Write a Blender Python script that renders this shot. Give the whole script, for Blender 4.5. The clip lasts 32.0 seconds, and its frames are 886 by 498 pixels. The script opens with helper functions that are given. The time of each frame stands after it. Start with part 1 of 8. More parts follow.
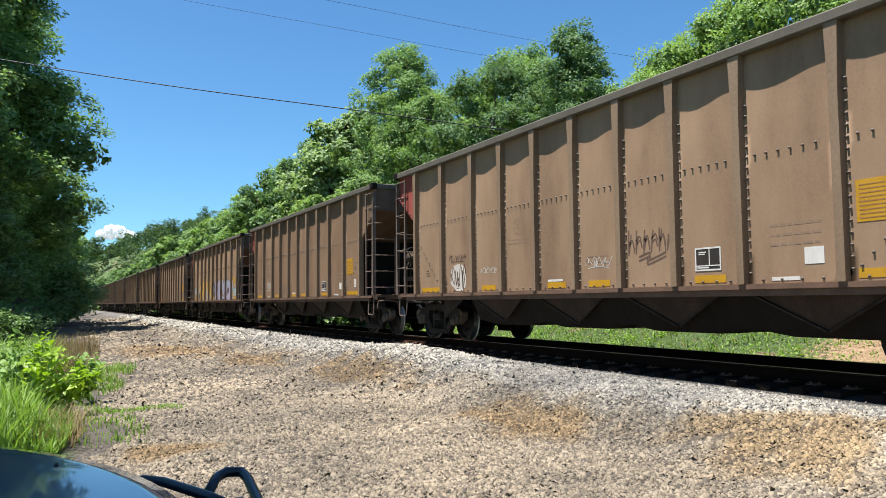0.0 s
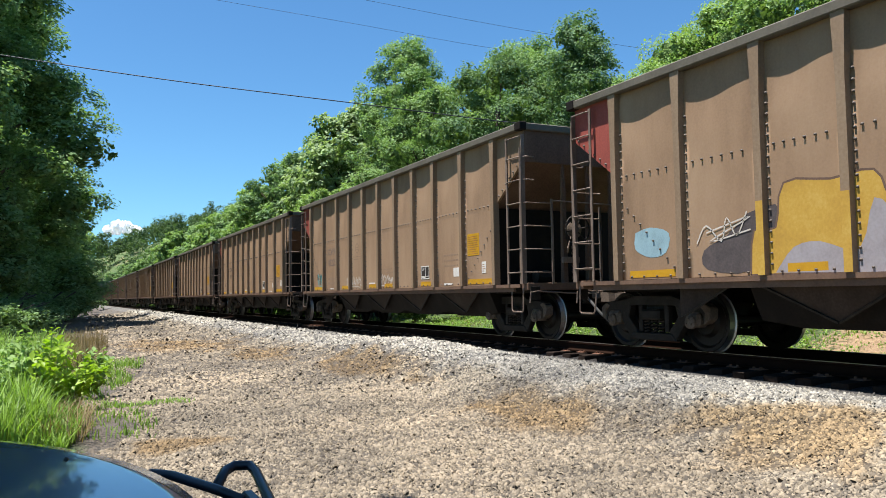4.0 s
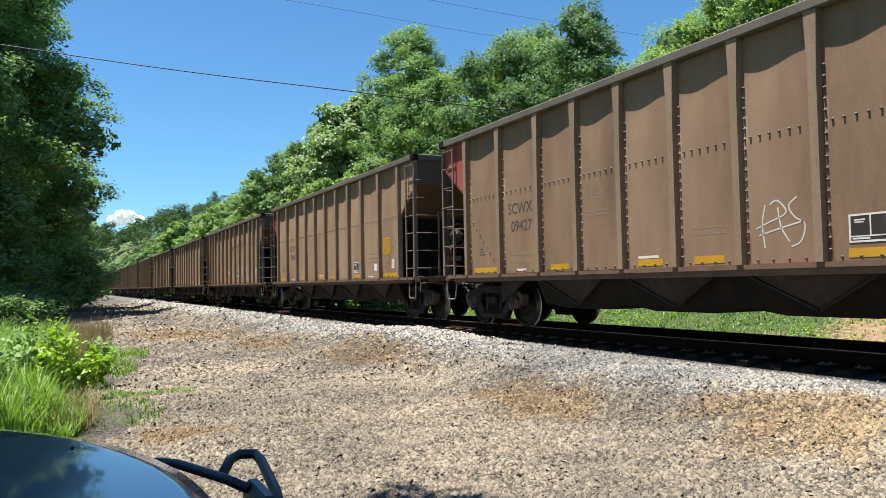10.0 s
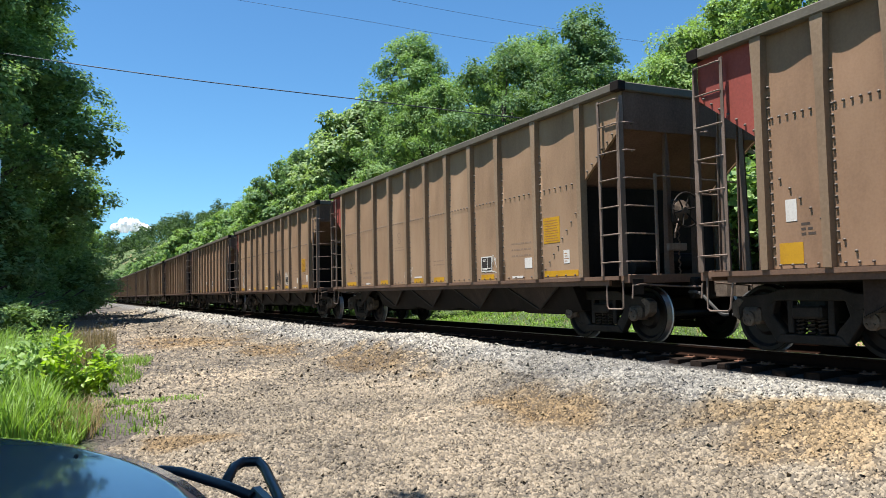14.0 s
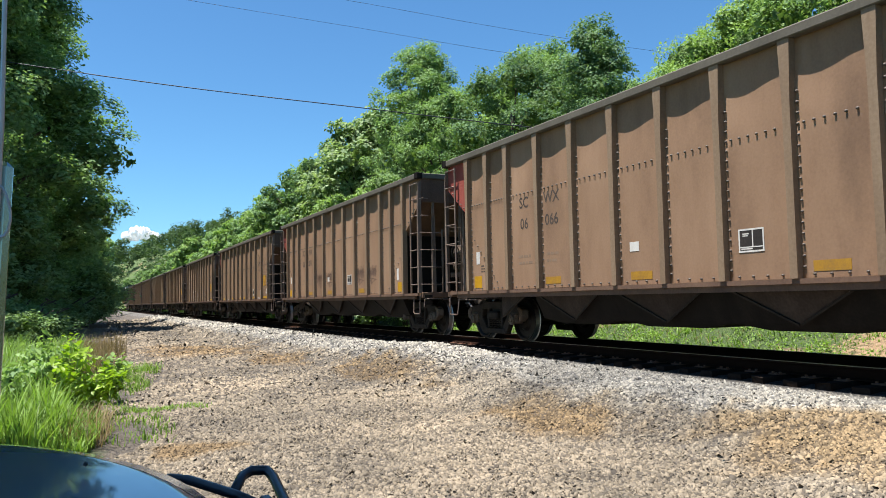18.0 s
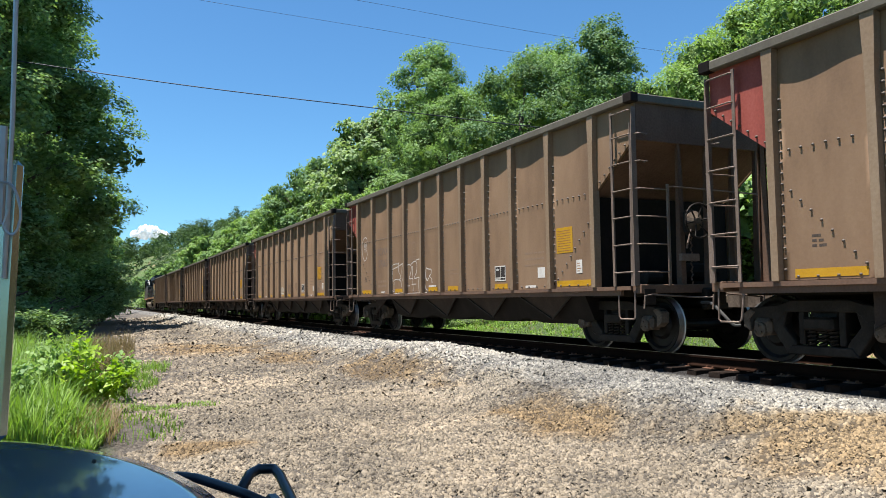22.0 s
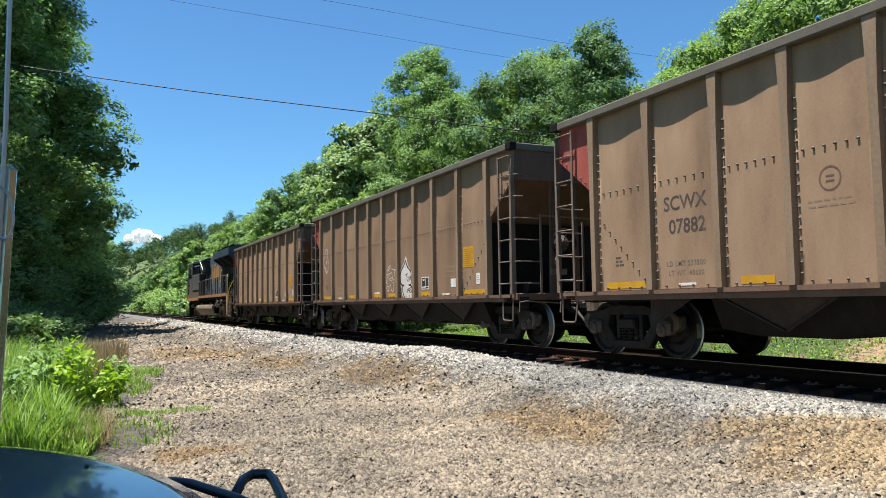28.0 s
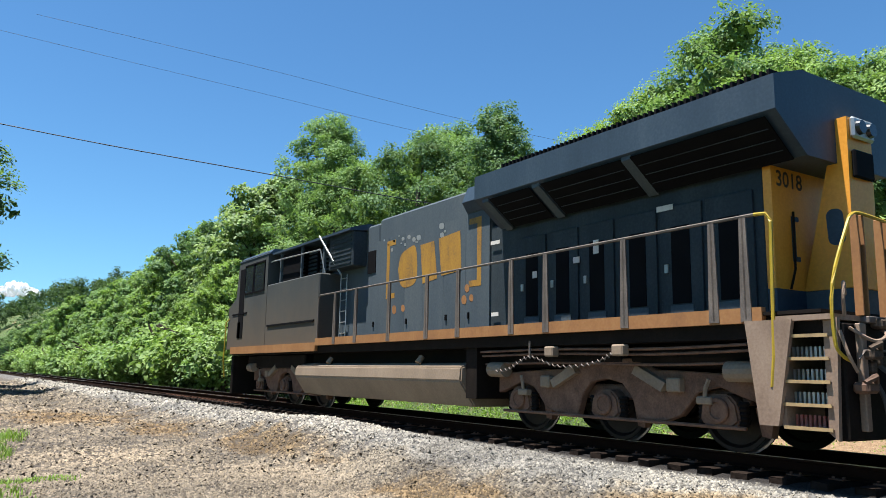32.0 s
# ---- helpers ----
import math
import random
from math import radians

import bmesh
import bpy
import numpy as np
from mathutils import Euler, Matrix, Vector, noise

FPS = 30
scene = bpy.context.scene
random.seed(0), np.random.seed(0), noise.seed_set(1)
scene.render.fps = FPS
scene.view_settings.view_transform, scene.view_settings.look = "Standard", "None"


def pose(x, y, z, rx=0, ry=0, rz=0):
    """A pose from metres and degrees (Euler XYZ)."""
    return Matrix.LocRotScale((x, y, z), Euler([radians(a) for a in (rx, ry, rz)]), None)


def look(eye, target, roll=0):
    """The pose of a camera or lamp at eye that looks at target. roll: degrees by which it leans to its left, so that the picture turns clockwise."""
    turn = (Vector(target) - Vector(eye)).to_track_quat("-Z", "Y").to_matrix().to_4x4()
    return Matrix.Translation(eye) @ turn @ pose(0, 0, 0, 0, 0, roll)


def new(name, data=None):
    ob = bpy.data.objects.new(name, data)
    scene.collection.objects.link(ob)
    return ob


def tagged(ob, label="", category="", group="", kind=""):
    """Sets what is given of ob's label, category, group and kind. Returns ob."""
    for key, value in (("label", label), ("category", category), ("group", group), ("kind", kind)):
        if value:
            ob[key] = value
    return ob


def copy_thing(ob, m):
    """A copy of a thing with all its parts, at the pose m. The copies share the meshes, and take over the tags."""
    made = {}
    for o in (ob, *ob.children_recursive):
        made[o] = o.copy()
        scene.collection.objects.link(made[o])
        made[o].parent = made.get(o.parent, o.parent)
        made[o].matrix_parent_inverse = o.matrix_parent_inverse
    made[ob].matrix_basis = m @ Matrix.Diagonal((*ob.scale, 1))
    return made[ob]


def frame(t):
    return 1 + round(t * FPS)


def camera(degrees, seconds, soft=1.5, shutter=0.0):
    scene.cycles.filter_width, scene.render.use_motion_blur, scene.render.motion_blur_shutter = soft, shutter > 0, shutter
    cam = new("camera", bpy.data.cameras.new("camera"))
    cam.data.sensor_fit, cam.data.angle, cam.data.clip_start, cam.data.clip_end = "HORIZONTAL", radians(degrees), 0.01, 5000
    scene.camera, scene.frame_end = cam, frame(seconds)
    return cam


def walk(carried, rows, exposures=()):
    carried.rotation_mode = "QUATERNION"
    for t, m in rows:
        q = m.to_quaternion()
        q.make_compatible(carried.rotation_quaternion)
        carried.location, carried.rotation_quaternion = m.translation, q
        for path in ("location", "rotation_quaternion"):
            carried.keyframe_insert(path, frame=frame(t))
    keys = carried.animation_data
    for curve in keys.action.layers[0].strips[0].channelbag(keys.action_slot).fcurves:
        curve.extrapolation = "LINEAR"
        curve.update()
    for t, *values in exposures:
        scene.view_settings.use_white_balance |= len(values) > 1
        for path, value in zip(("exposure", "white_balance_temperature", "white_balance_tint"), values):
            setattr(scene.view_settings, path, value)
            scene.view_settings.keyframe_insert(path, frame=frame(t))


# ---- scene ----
EYE = (0.0, 0.0, 0.93)          # rail top is z = 0, the track runs along y
TRACK_X = 9.45                  # centre line of the track
CAR_PITCH = 16.5                # coupled length of one coal car

cam = camera(60.29, 32.0, soft=0.9)
# seconds and the camera's turn in degrees: it stands in one place and is held by hand
TURNS = [(0, 93.889, 0.599, -27.045), (0.5, 93.802, 0.626, -27.068), (1, 93.666, 0.683, -27.067), (1.5, 93.557, 0.742, -26.970),
         (2, 93.499, 0.803, -26.821), (2.5, 93.489, 0.829, -26.701), (3, 93.484, 0.859, -26.621), (3.5, 93.451, 0.904, -26.598),
         (5.5, 93.041, 0.910, -26.504), (6, 92.872, 0.938, -26.510), (6.5, 92.743, 0.938, -26.526), (7, 92.694, 0.932, -26.516),
         (7.5, 92.703, 0.999, -26.475), (8, 92.736, 0.978, -26.416), (8.5, 92.737, 1.020, -26.390), (9, 92.712, 1.036, -26.345),
         (9.5, 92.647, 1.055, -26.332), (10, 92.575, 1.052, -26.301), (10.5, 92.514, 1.061, -26.291), (11, 92.491, 1.088, -26.294),
         (11.5, 92.520, 1.051, -26.281), (12, 92.618, 1.080, -26.259), (12.5, 92.753, 1.093, -26.226), (13, 92.906, 1.123, -26.181),
         (13.5, 93.016, 1.167, -26.116), (14, 93.097, 1.219, -26.056), (14.5, 93.169, 1.198, -25.980), (16.5, 93.678, 1.175, -25.550),
         (17, 93.766, 1.200, -25.480), (17.5, 93.803, 1.203, -25.411), (18, 93.770, 1.088, -25.388), (18.5, 93.750, 0.865, -25.476),
         (19, 93.782, 0.627, -25.642), (19.5, 93.931, 0.451, -25.826), (20, 94.050, 0.428, -25.850), (20.5, 94.041, 0.571, -25.631),
         (21, 93.936, 0.701, -25.246), (21.5, 93.825, 0.769, -24.978), (22, 93.771, 0.796, -24.831), (22.5, 93.784, 0.798, -24.774),
         (23, 93.812, 0.824, -24.778), (23.5, 93.793, 0.838, -24.759), (24, 93.681, 0.954, -24.727), (24.5, 93.540, 1.038, -24.706),
         (25, 93.406, 1.164, -24.748), (25.5, 93.341, 1.184, -24.860), (27.5, 93.820, 0.853, -25.274), (28, 94.101, 0.792, -25.244),
         (28.5, 94.376, 0.754, -25.276), (29, 94.811, 0.734, -25.471), (29.5, 95.318, 0.673, -25.783), (30, 96.020, 0.544, -26.407),
         (30.5, 96.716, 0.359, -27.263), (31, 97.592, -0.081, -28.574), (31.5, 98.420, -0.596, -30.298), (32, 99.286, -1.000, -33.111)]
walk(cam, [(t, pose(*EYE, rx, ry, rz)) for t, rx, ry, rz in TURNS], exposures=[(0.0, 1.12), (32.0, 1.12)])

# ---- light ----
SUN_TO = Vector((-0.262, 0.055, 0.963)).normalized()
world = bpy.data.worlds.new("world")
scene.world = world
world.use_nodes = True
wn = world.node_tree
sky = wn.nodes.new("ShaderNodeTexSky")
sky.sky_type, sky.sun_disc = "NISHITA", False
sky.sun_elevation = math.asin(SUN_TO.z)
sky.sun_rotation = math.atan2(SUN_TO.x, SUN_TO.y)
sky.air_density, sky.dust_density, sky.ozone_density, sky.altitude = 1.0, 0.15, 5.0, 0
tint = wn.nodes.new("ShaderNodeMix")
tint.data_type, tint.blend_type = "RGBA", "MULTIPLY"
tint.inputs[0].default_value = 1.0
tint.inputs[7].default_value = (0.66, 1.02, 1.18, 1)
wn.links.new(sky.outputs[0], tint.inputs[6])
wn.links.new(tint.outputs[2], wn.nodes["Background"].inputs[0])
wn.nodes["Background"].inputs[1].default_value = 0.066
sun_data = bpy.data.lights.new("sun", "SUN")
sun_data.energy, sun_data.angle, sun_data.color = 5.0, radians(0.53), (1.0, 0.96, 0.915)
sun = new("sun", sun_data)
sun.matrix_world = look(tuple(SUN_TO * 100), (0, 0, 0))


# ---- materials ----
def material(name, base, dark=None, light=None, scale=3.0, fine=40.0, rough=0.7, metal=0.0, bump=0.15, streak=1.0,
             spread=0.5, island=0.0, translucent=0.0, gloss=0.5, bump_size=0.01, world_space=False, fine_mix=0.35):
    """A surface with stains at one scale and grain at another; streak stretches the stains downwards."""
    dark = dark or [c * 0.65 for c in base]
    light = light or [min(1, c * 1.25) for c in base]
    m = bpy.data.materials.new(name)
    m.use_nodes = True
    nt = m.node_tree
    N, L = nt.nodes, nt.links
    bsdf = N["Principled BSDF"]
    co = N.new("ShaderNodeTexCoord")
    if world_space:
        geo = N.new("ShaderNodeNewGeometry")
        vec = geo.outputs["Position"]
    else:
        info = N.new("ShaderNodeObjectInfo")
        add = N.new("ShaderNodeVectorMath")
        add.operation = "MULTIPLY_ADD"
        add.inputs[1].default_value = (1, 1, 1)
        sc = N.new("ShaderNodeVectorMath")
        sc.operation = "SCALE"
        sc.inputs[0].default_value = (7.3, 11.1, 5.7)
        L.new(info.outputs["Random"], sc.inputs["Scale"])
        L.new(co.outputs["Object"], add.inputs[0])
        L.new(sc.outputs[0], add.inputs[2])
        vec = add.outputs[0]
    mp = N.new("ShaderNodeMapping")
    mp.inputs["Scale"].default_value = (1, 1, 1 / streak)
    L.new(vec, mp.inputs["Vector"])
    n1 = N.new("ShaderNodeTexNoise")
    n1.inputs["Scale"].default_value, n1.inputs["Detail"].default_value, n1.inputs["Roughness"].default_value = scale, 6, 0.6
    L.new(mp.outputs[0], n1.inputs["Vector"])
    n2 = N.new("ShaderNodeTexNoise")
    n2.inputs["Scale"].default_value, n2.inputs["Detail"].default_value = fine, 4
    L.new(vec, n2.inputs["Vector"])
    ramp = N.new("ShaderNodeValToRGB")
    e = ramp.color_ramp.elements
    e[0].position, e[0].color = 0.5 - spread / 2, (*dark, 1)
    e[1].position, e[1].color = 0.5 + spread / 2, (*light, 1)
    mid = e.new(0.5)
    mid.color = (*base, 1)
    mixv = N.new("ShaderNodeMix")
    mixv.inputs[0].default_value = fine_mix
    L.new(n1.outputs[0], mixv.inputs[2])
    L.new(n2.outputs[0], mixv.inputs[3])
    L.new(mixv.outputs[0], ramp.inputs[0])
    col = ramp.outputs[0]
    if island:
        geo2 = N.new("ShaderNodeNewGeometry")
        mul = N.new("ShaderNodeMix")
        mul.data_type, mul.blend_type = "RGBA", "MULTIPLY"
        mul.inputs[0].default_value = 1.0
        r2 = N.new("ShaderNodeValToRGB")
        r2.color_ramp.elements[0].color = (1 - island, 1 - island, 1 - island, 1)
        r2.color_ramp.elements[1].color = (1 + island, 1 + island * 0.9, 1 + island * 0.6, 1)
        L.new(geo2.outputs["Random Per Island"], r2.inputs[0])
        L.new(col, mul.inputs[6])
        L.new(r2.outputs[0], mul.inputs[7])
        col = mul.outputs[2]
    L.new(col, bsdf.inputs["Base Color"])
    bsdf.inputs["Roughness"].default_value, bsdf.inputs["Metallic"].default_value = rough, metal
    bsdf.inputs["Specular IOR Level"].default_value = gloss
    if bump:
        b = N.new("ShaderNodeBump")
        b.inputs["Strength"].default_value, b.inputs["Distance"].default_value = bump, bump_size
        L.new(n2.outputs[0], b.inputs["Height"])
        L.new(b.outputs[0], bsdf.inputs["Normal"])
    if translucent:
        tr = N.new("ShaderNodeBsdfTranslucent")
        hs = N.new("ShaderNodeMix")
        hs.data_type, hs.blend_type = "RGBA", "MULTIPLY"
        hs.inputs[0].default_value = 1.0
        hs.inputs[7].default_value = (1.12, 1.25, 0.55, 1)
        L.new(col, hs.inputs[6])
        L.new(hs.outputs[2], tr.inputs[0])
        mx = N.new("ShaderNodeMixShader")
        mx.inputs[0].default_value = translucent
        L.new(bsdf.outputs[0], mx.inputs[1])
        L.new(tr.outputs[0], mx.inputs[2])
        L.new(mx.outputs[0], N["Material Output"].inputs[0])
    return m


M = {}
M["tan"] = material("weathered_tan_steel", (0.2737, 0.1683, 0.0948), (0.1651, 0.0972, 0.0528), (0.3444, 0.2244, 0.1332), 0.9, 30, 0.72, 0, 0.08, 3, 0.38, fine_mix=0.16)
M["tan_dark"] = material("weathered_brown_steel", (0.2080, 0.1224, 0.0657), (0.1255, 0.0707, 0.0367), (0.2617, 0.1632, 0.0925), 0.9, 30, 0.72, 0, 0.08, 3, 0.38, fine_mix=0.16)
M["rust"] = material("weathered_red_brown_steel", (0.2629, 0.1518, 0.0845), (0.1591, 0.0885, 0.0477), (0.3342, 0.2047, 0.1204), 0.9, 30, 0.74, 0, 0.08, 3, 0.38, fine_mix=0.16)
M["chord"] = material("dusty_chord_steel", (0.0963, 0.0829, 0.0598), (0.0605, 0.0504, 0.0368), (0.1366, 0.1187, 0.0885), 2.0, 25, 0.75, 0, 0.08, 1)
M["rib"] = material("worn_rib_steel", (0.2186, 0.1432, 0.0837), (0.1429, 0.0888, 0.0486), (0.2944, 0.2122, 0.1345), 2.2, 25, 0.7, 0, 0.06, 6)
M["red"] = material("faded_red_paint", (0.2868, 0.0537, 0.0358), (0.1759, 0.0358, 0.0246), (0.3666, 0.0928, 0.0649), 2.0, 30, 0.7, 0, 0.05, 3)
# near-black steel with the shade under the train put into its colour
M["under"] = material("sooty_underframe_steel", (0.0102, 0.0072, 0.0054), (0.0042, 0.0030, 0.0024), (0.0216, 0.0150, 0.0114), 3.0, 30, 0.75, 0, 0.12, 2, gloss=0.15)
M["truck"] = material("greasy_cast_steel", (0.0226, 0.0176, 0.0141), (0.0076, 0.0057, 0.0045), (0.0459, 0.0363, 0.0287), 5.0, 45, 0.6, 0.1, 0.15, 1, gloss=0.15)
M["journal"] = material("dust_caked_cast_steel", (0.105, 0.078, 0.058), (0.040, 0.029, 0.022), (0.20, 0.155, 0.115), 6.0, 40, 0.85, 0, 0.15, 1, gloss=0.15)
M["hose"] = material("dusty_grey_rubber", (0.075, 0.072, 0.068), rough=0.8, bump=0.02, gloss=0.2)
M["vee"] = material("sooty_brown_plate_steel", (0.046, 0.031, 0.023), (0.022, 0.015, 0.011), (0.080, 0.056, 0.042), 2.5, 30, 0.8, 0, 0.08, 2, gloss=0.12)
M["wheel"] = material("dark_rolled_wheel_steel", (0.0125, 0.0090, 0.0071), (0.0051, 0.0039, 0.0031), (0.0251, 0.0181, 0.0141), 4.0, 30, 0.5, 0.3, 0.05, 1, gloss=0.3)
M["tread"] = material("polished_tread_steel", (0.5, 0.48, 0.46), (0.3, 0.28, 0.26), (0.65, 0.63, 0.6), 6.0, 60, 0.45, 1.0, 0.03, 1)
M["ladder"] = material("bare_ladder_steel", (0.1563, 0.1088, 0.0809), (0.0824, 0.0545, 0.0380), (0.2623, 0.1959, 0.1517), 4.0, 40, 0.65, 0.1, 0.05, 2)
# a darker brown than the side sheets, for the car ends
M["end"] = material("sooty_end_steel", (0.1269, 0.0771, 0.0529), (0.0635, 0.0379, 0.0265), (0.1905, 0.1199, 0.0842), 1.5, 30, 0.75, 0, 0.08, 4, gloss=0.15)
M["sill"] = material("rusty_sill_steel", (0.1264, 0.0688, 0.0413), (0.0714, 0.0387, 0.0249), (0.1815, 0.1049, 0.0602), 2.5, 30, 0.8, 0, 0.08, 1)
M["bolt"] = material("bolt_steel", (0.109, 0.083, 0.064), rough=0.6, bump=0)
M["yellow"] = material("reflective_yellow_tape", (0.4710, 0.2426, 0.0069), (0.3269, 0.1579, 0.0112), (0.5232, 0.2823, 0.0112), 4, 50, 0.5, 0, 0.02, 1)
M["yellow_old"] = material("dirty_yellow_tape", (0.3440, 0.1734, 0.0131), (0.2064, 0.1156, 0.0351), (0.4536, 0.2312, 0.0089), 6, 50, 0.6, 0, 0.02, 1)
M["white"] = material("white_stencil_paint", (0.5974, 0.5572, 0.5007), (0.4048, 0.3558, 0.3082), (0.6939, 0.6637, 0.6058), 5, 60, 0.7, 0, 0, 2)
M["letter"] = material("dark_stencil_paint", (0.0772, 0.0590, 0.0483), (0.0419, 0.0325, 0.0242), (0.1699, 0.1238, 0.0892), 5, 60, 0.7, 0, 0, 2, gloss=0.15)
M["letter_faded"] = material("faded_stencil_paint", (0.1500, 0.1032, 0.0761), (0.1060, 0.0697, 0.0524), (0.2023, 0.1406, 0.1035), 5, 60, 0.75, 0, 0, 2)
M["tag_faded"] = material("worn_black_spray_paint", (0.1360, 0.0864, 0.0640), (0.0946, 0.0615, 0.0467), (0.1893, 0.1230, 0.0885), 5, 40, 0.8, 0, 0, 2, gloss=0.1)
M["stencil_faint"] = material("worn_out_stencil_paint", (0.2252, 0.1449, 0.0914), (0.1572, 0.0987, 0.0616), (0.2828, 0.1890, 0.1212), 5, 40, 0.8, 0, 0, 2)
M["emblem"] = material("worn_yellow_emblem_paint", (0.3280, 0.1658, 0.0234), (0.1476, 0.0892, 0.0360), (0.4100, 0.2210, 0.0270), 3.0, 25, 0.65, 0, 0.03, 3, spread=0.35)
M["panel"] = material("dusty_black_panel_paint", (0.040, 0.034, 0.030), (0.022, 0.019, 0.017), (0.075, 0.060, 0.048), 4, 40, 0.8, 0, 0, 2, gloss=0.12)
M["black"] = material("flat_black_paint", (0.006, 0.006, 0.007), rough=0.8, bump=0.02, gloss=0.08)
M["chalk"] = material("white_spray_paint", (0.5203, 0.4673, 0.4041), (0.3973, 0.3415, 0.2862), (0.6244, 0.5662, 0.4967), 3, 50, 0.75, 0, 0, 1)
M["gold"] = material("mustard_spray_paint", (0.4678, 0.2724, 0.0358), (0.3363, 0.1761, 0.0261), (0.5614, 0.3701, 0.0881), 2, 30, 0.7, 0, 0, 1)
M["lilac"] = material("lilac_spray_paint", (0.3274, 0.2903, 0.3723), (0.2601, 0.2299, 0.3153), (0.3124, 0.3565, 0.4148), 1.5, 30, 0.7, 0, 0, 1)
M["aqua"] = material("aqua_spray_paint", (0.102, 0.269, 0.269), rough=0.7, bump=0)
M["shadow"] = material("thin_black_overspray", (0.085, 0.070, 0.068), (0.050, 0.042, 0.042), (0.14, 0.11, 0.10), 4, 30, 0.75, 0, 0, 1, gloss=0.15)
M["grey_lilac"] = material("grey_lilac_spray_paint", (0.30, 0.265, 0.27), (0.22, 0.19, 0.19), (0.36, 0.33, 0.34), 3, 30, 0.7, 0, 0, 1)
M["aqua_pale"] = material("pale_aqua_spray_paint", (0.24, 0.36, 0.40), rough=0.7, bump=0)
M["ink"] = material("black_spray_paint", (0.032, 0.026, 0.024), (0.019, 0.016, 0.014), (0.064, 0.051, 0.045), rough=0.75, bump=0, gloss=0.15)
# rust brown taken far darker: the train's shade is in this colour
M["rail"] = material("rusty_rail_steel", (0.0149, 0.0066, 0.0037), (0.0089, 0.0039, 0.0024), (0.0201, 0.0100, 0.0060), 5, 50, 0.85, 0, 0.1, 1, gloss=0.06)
M["railtop"] = material("polished_rail_head", (0.45, 0.42, 0.40), rough=0.3, metal=1.0, bump=0.02)
# weathered oak, its colour darkened for the shade beneath the train
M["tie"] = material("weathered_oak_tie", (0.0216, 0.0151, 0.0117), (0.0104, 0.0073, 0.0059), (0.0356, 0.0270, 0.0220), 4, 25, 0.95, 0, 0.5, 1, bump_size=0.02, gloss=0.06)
M["plate"] = material("rusty_tie_plate", (0.141, 0.061, 0.032), rough=0.85)
M["bark"] = material("grey_brown_bark", (0.090, 0.067, 0.051), (0.045, 0.032, 0.026), (0.141, 0.112, 0.090), 4, 18, 0.95, 0, 0.8, 4, bump_size=0.03)
M["leaf_mid"] = material("broad_leaf_green", (0.2220, 0.3366, 0.1514), (0.1585, 0.2566, 0.1080), (0.2926, 0.4118, 0.2017), 0.5, 4, 0.7, 0, 0, 1, island=0.24, translucent=0.32, gloss=0.12)
M["leaf_deep"] = material("dark_leaf_green", (0.1352, 0.2224, 0.1147), (0.0909, 0.1627, 0.0819), (0.1907, 0.2843, 0.1507), 0.5, 4, 0.7, 0, 0, 1, island=0.24, translucent=0.30, gloss=0.12)
M["leaf_light"] = material("sunny_leaf_green", (0.2574, 0.3750, 0.1414), (0.1915, 0.2988, 0.1061), (0.3256, 0.4453, 0.1911), 0.5, 4, 0.7, 0, 0, 1, island=0.24, translucent=0.32, gloss=0.12)
M["leaf_silver"] = material("pale_leaf_green", (0.3029, 0.3985, 0.2221), (0.2226, 0.3117, 0.1604), (0.3956, 0.4818, 0.3023), 0.5, 4, 0.7, 0, 0, 1, island=0.24, translucent=0.32, gloss=0.12)
M["leaf_lime"] = material("lime_leaf_green", (0.2556, 0.3847, 0.0274), (0.1771, 0.2932, 0.0230), (0.3249, 0.4576, 0.0461), 0.5, 4, 0.5, 0, 0, 1, island=0.3, translucent=0.4, gloss=0.4)
M["far_leaf"] = material("distant_leaf_green", (0.0721, 0.1202, 0.0563), (0.0464, 0.0867, 0.0435), (0.1030, 0.1556, 0.0742), 0.5, 4, 0.7, 0, 0, 1, island=0.35, translucent=0.3, gloss=0.12)
# darker leaf green: the shade inside the crowns put into the colour
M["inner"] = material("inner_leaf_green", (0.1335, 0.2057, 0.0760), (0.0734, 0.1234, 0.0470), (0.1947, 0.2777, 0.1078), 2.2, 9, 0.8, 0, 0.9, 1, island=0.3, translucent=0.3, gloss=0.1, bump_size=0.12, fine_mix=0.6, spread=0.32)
M["grass"] = material("summer_grass_blade", (0.1713, 0.2870, 0.0527), (0.1143, 0.2015, 0.0360), (0.2539, 0.3664, 0.0901), 0.6, 6, 0.55, 0, 0, 1, island=0.4, translucent=0.35, gloss=0.3)
M["straw"] = material("dry_grass_stem", (0.230, 0.173, 0.096), (0.154, 0.109, 0.058), (0.294, 0.230, 0.141), 0.8, 6, 0.7, 0, 0, 1, island=0.4, translucent=0.25, gloss=0.2)
M["blue"] = material("dark_blue_loco_paint", (0.0325, 0.0542, 0.0786), (0.0203, 0.0337, 0.0501), (0.0608, 0.0879, 0.1144), 1.2, 25, 0.5, 0, 0.05, 4, gloss=0.3)
M["soot"] = material("sooty_dark_blue_paint", (0.0245, 0.0343, 0.0409), (0.0136, 0.0187, 0.0224), (0.0528, 0.0640, 0.0686), 1.5, 25, 0.6, 0, 0.05, 4, gloss=0.25)
M["riser_red"] = material("chipped_red_riser_paint", (0.33, 0.10, 0.08), (0.16, 0.05, 0.04), (0.42, 0.30, 0.26), 9, 60, 0.6, 0, 0.03, 1)
M["handrail"] = material("dull_grey_handrail_steel", (0.1323, 0.1080, 0.0902), (0.0690, 0.0550, 0.0460), (0.2300, 0.1850, 0.1518), 4, 40, 0.6, 0.2, 0.04, 2)
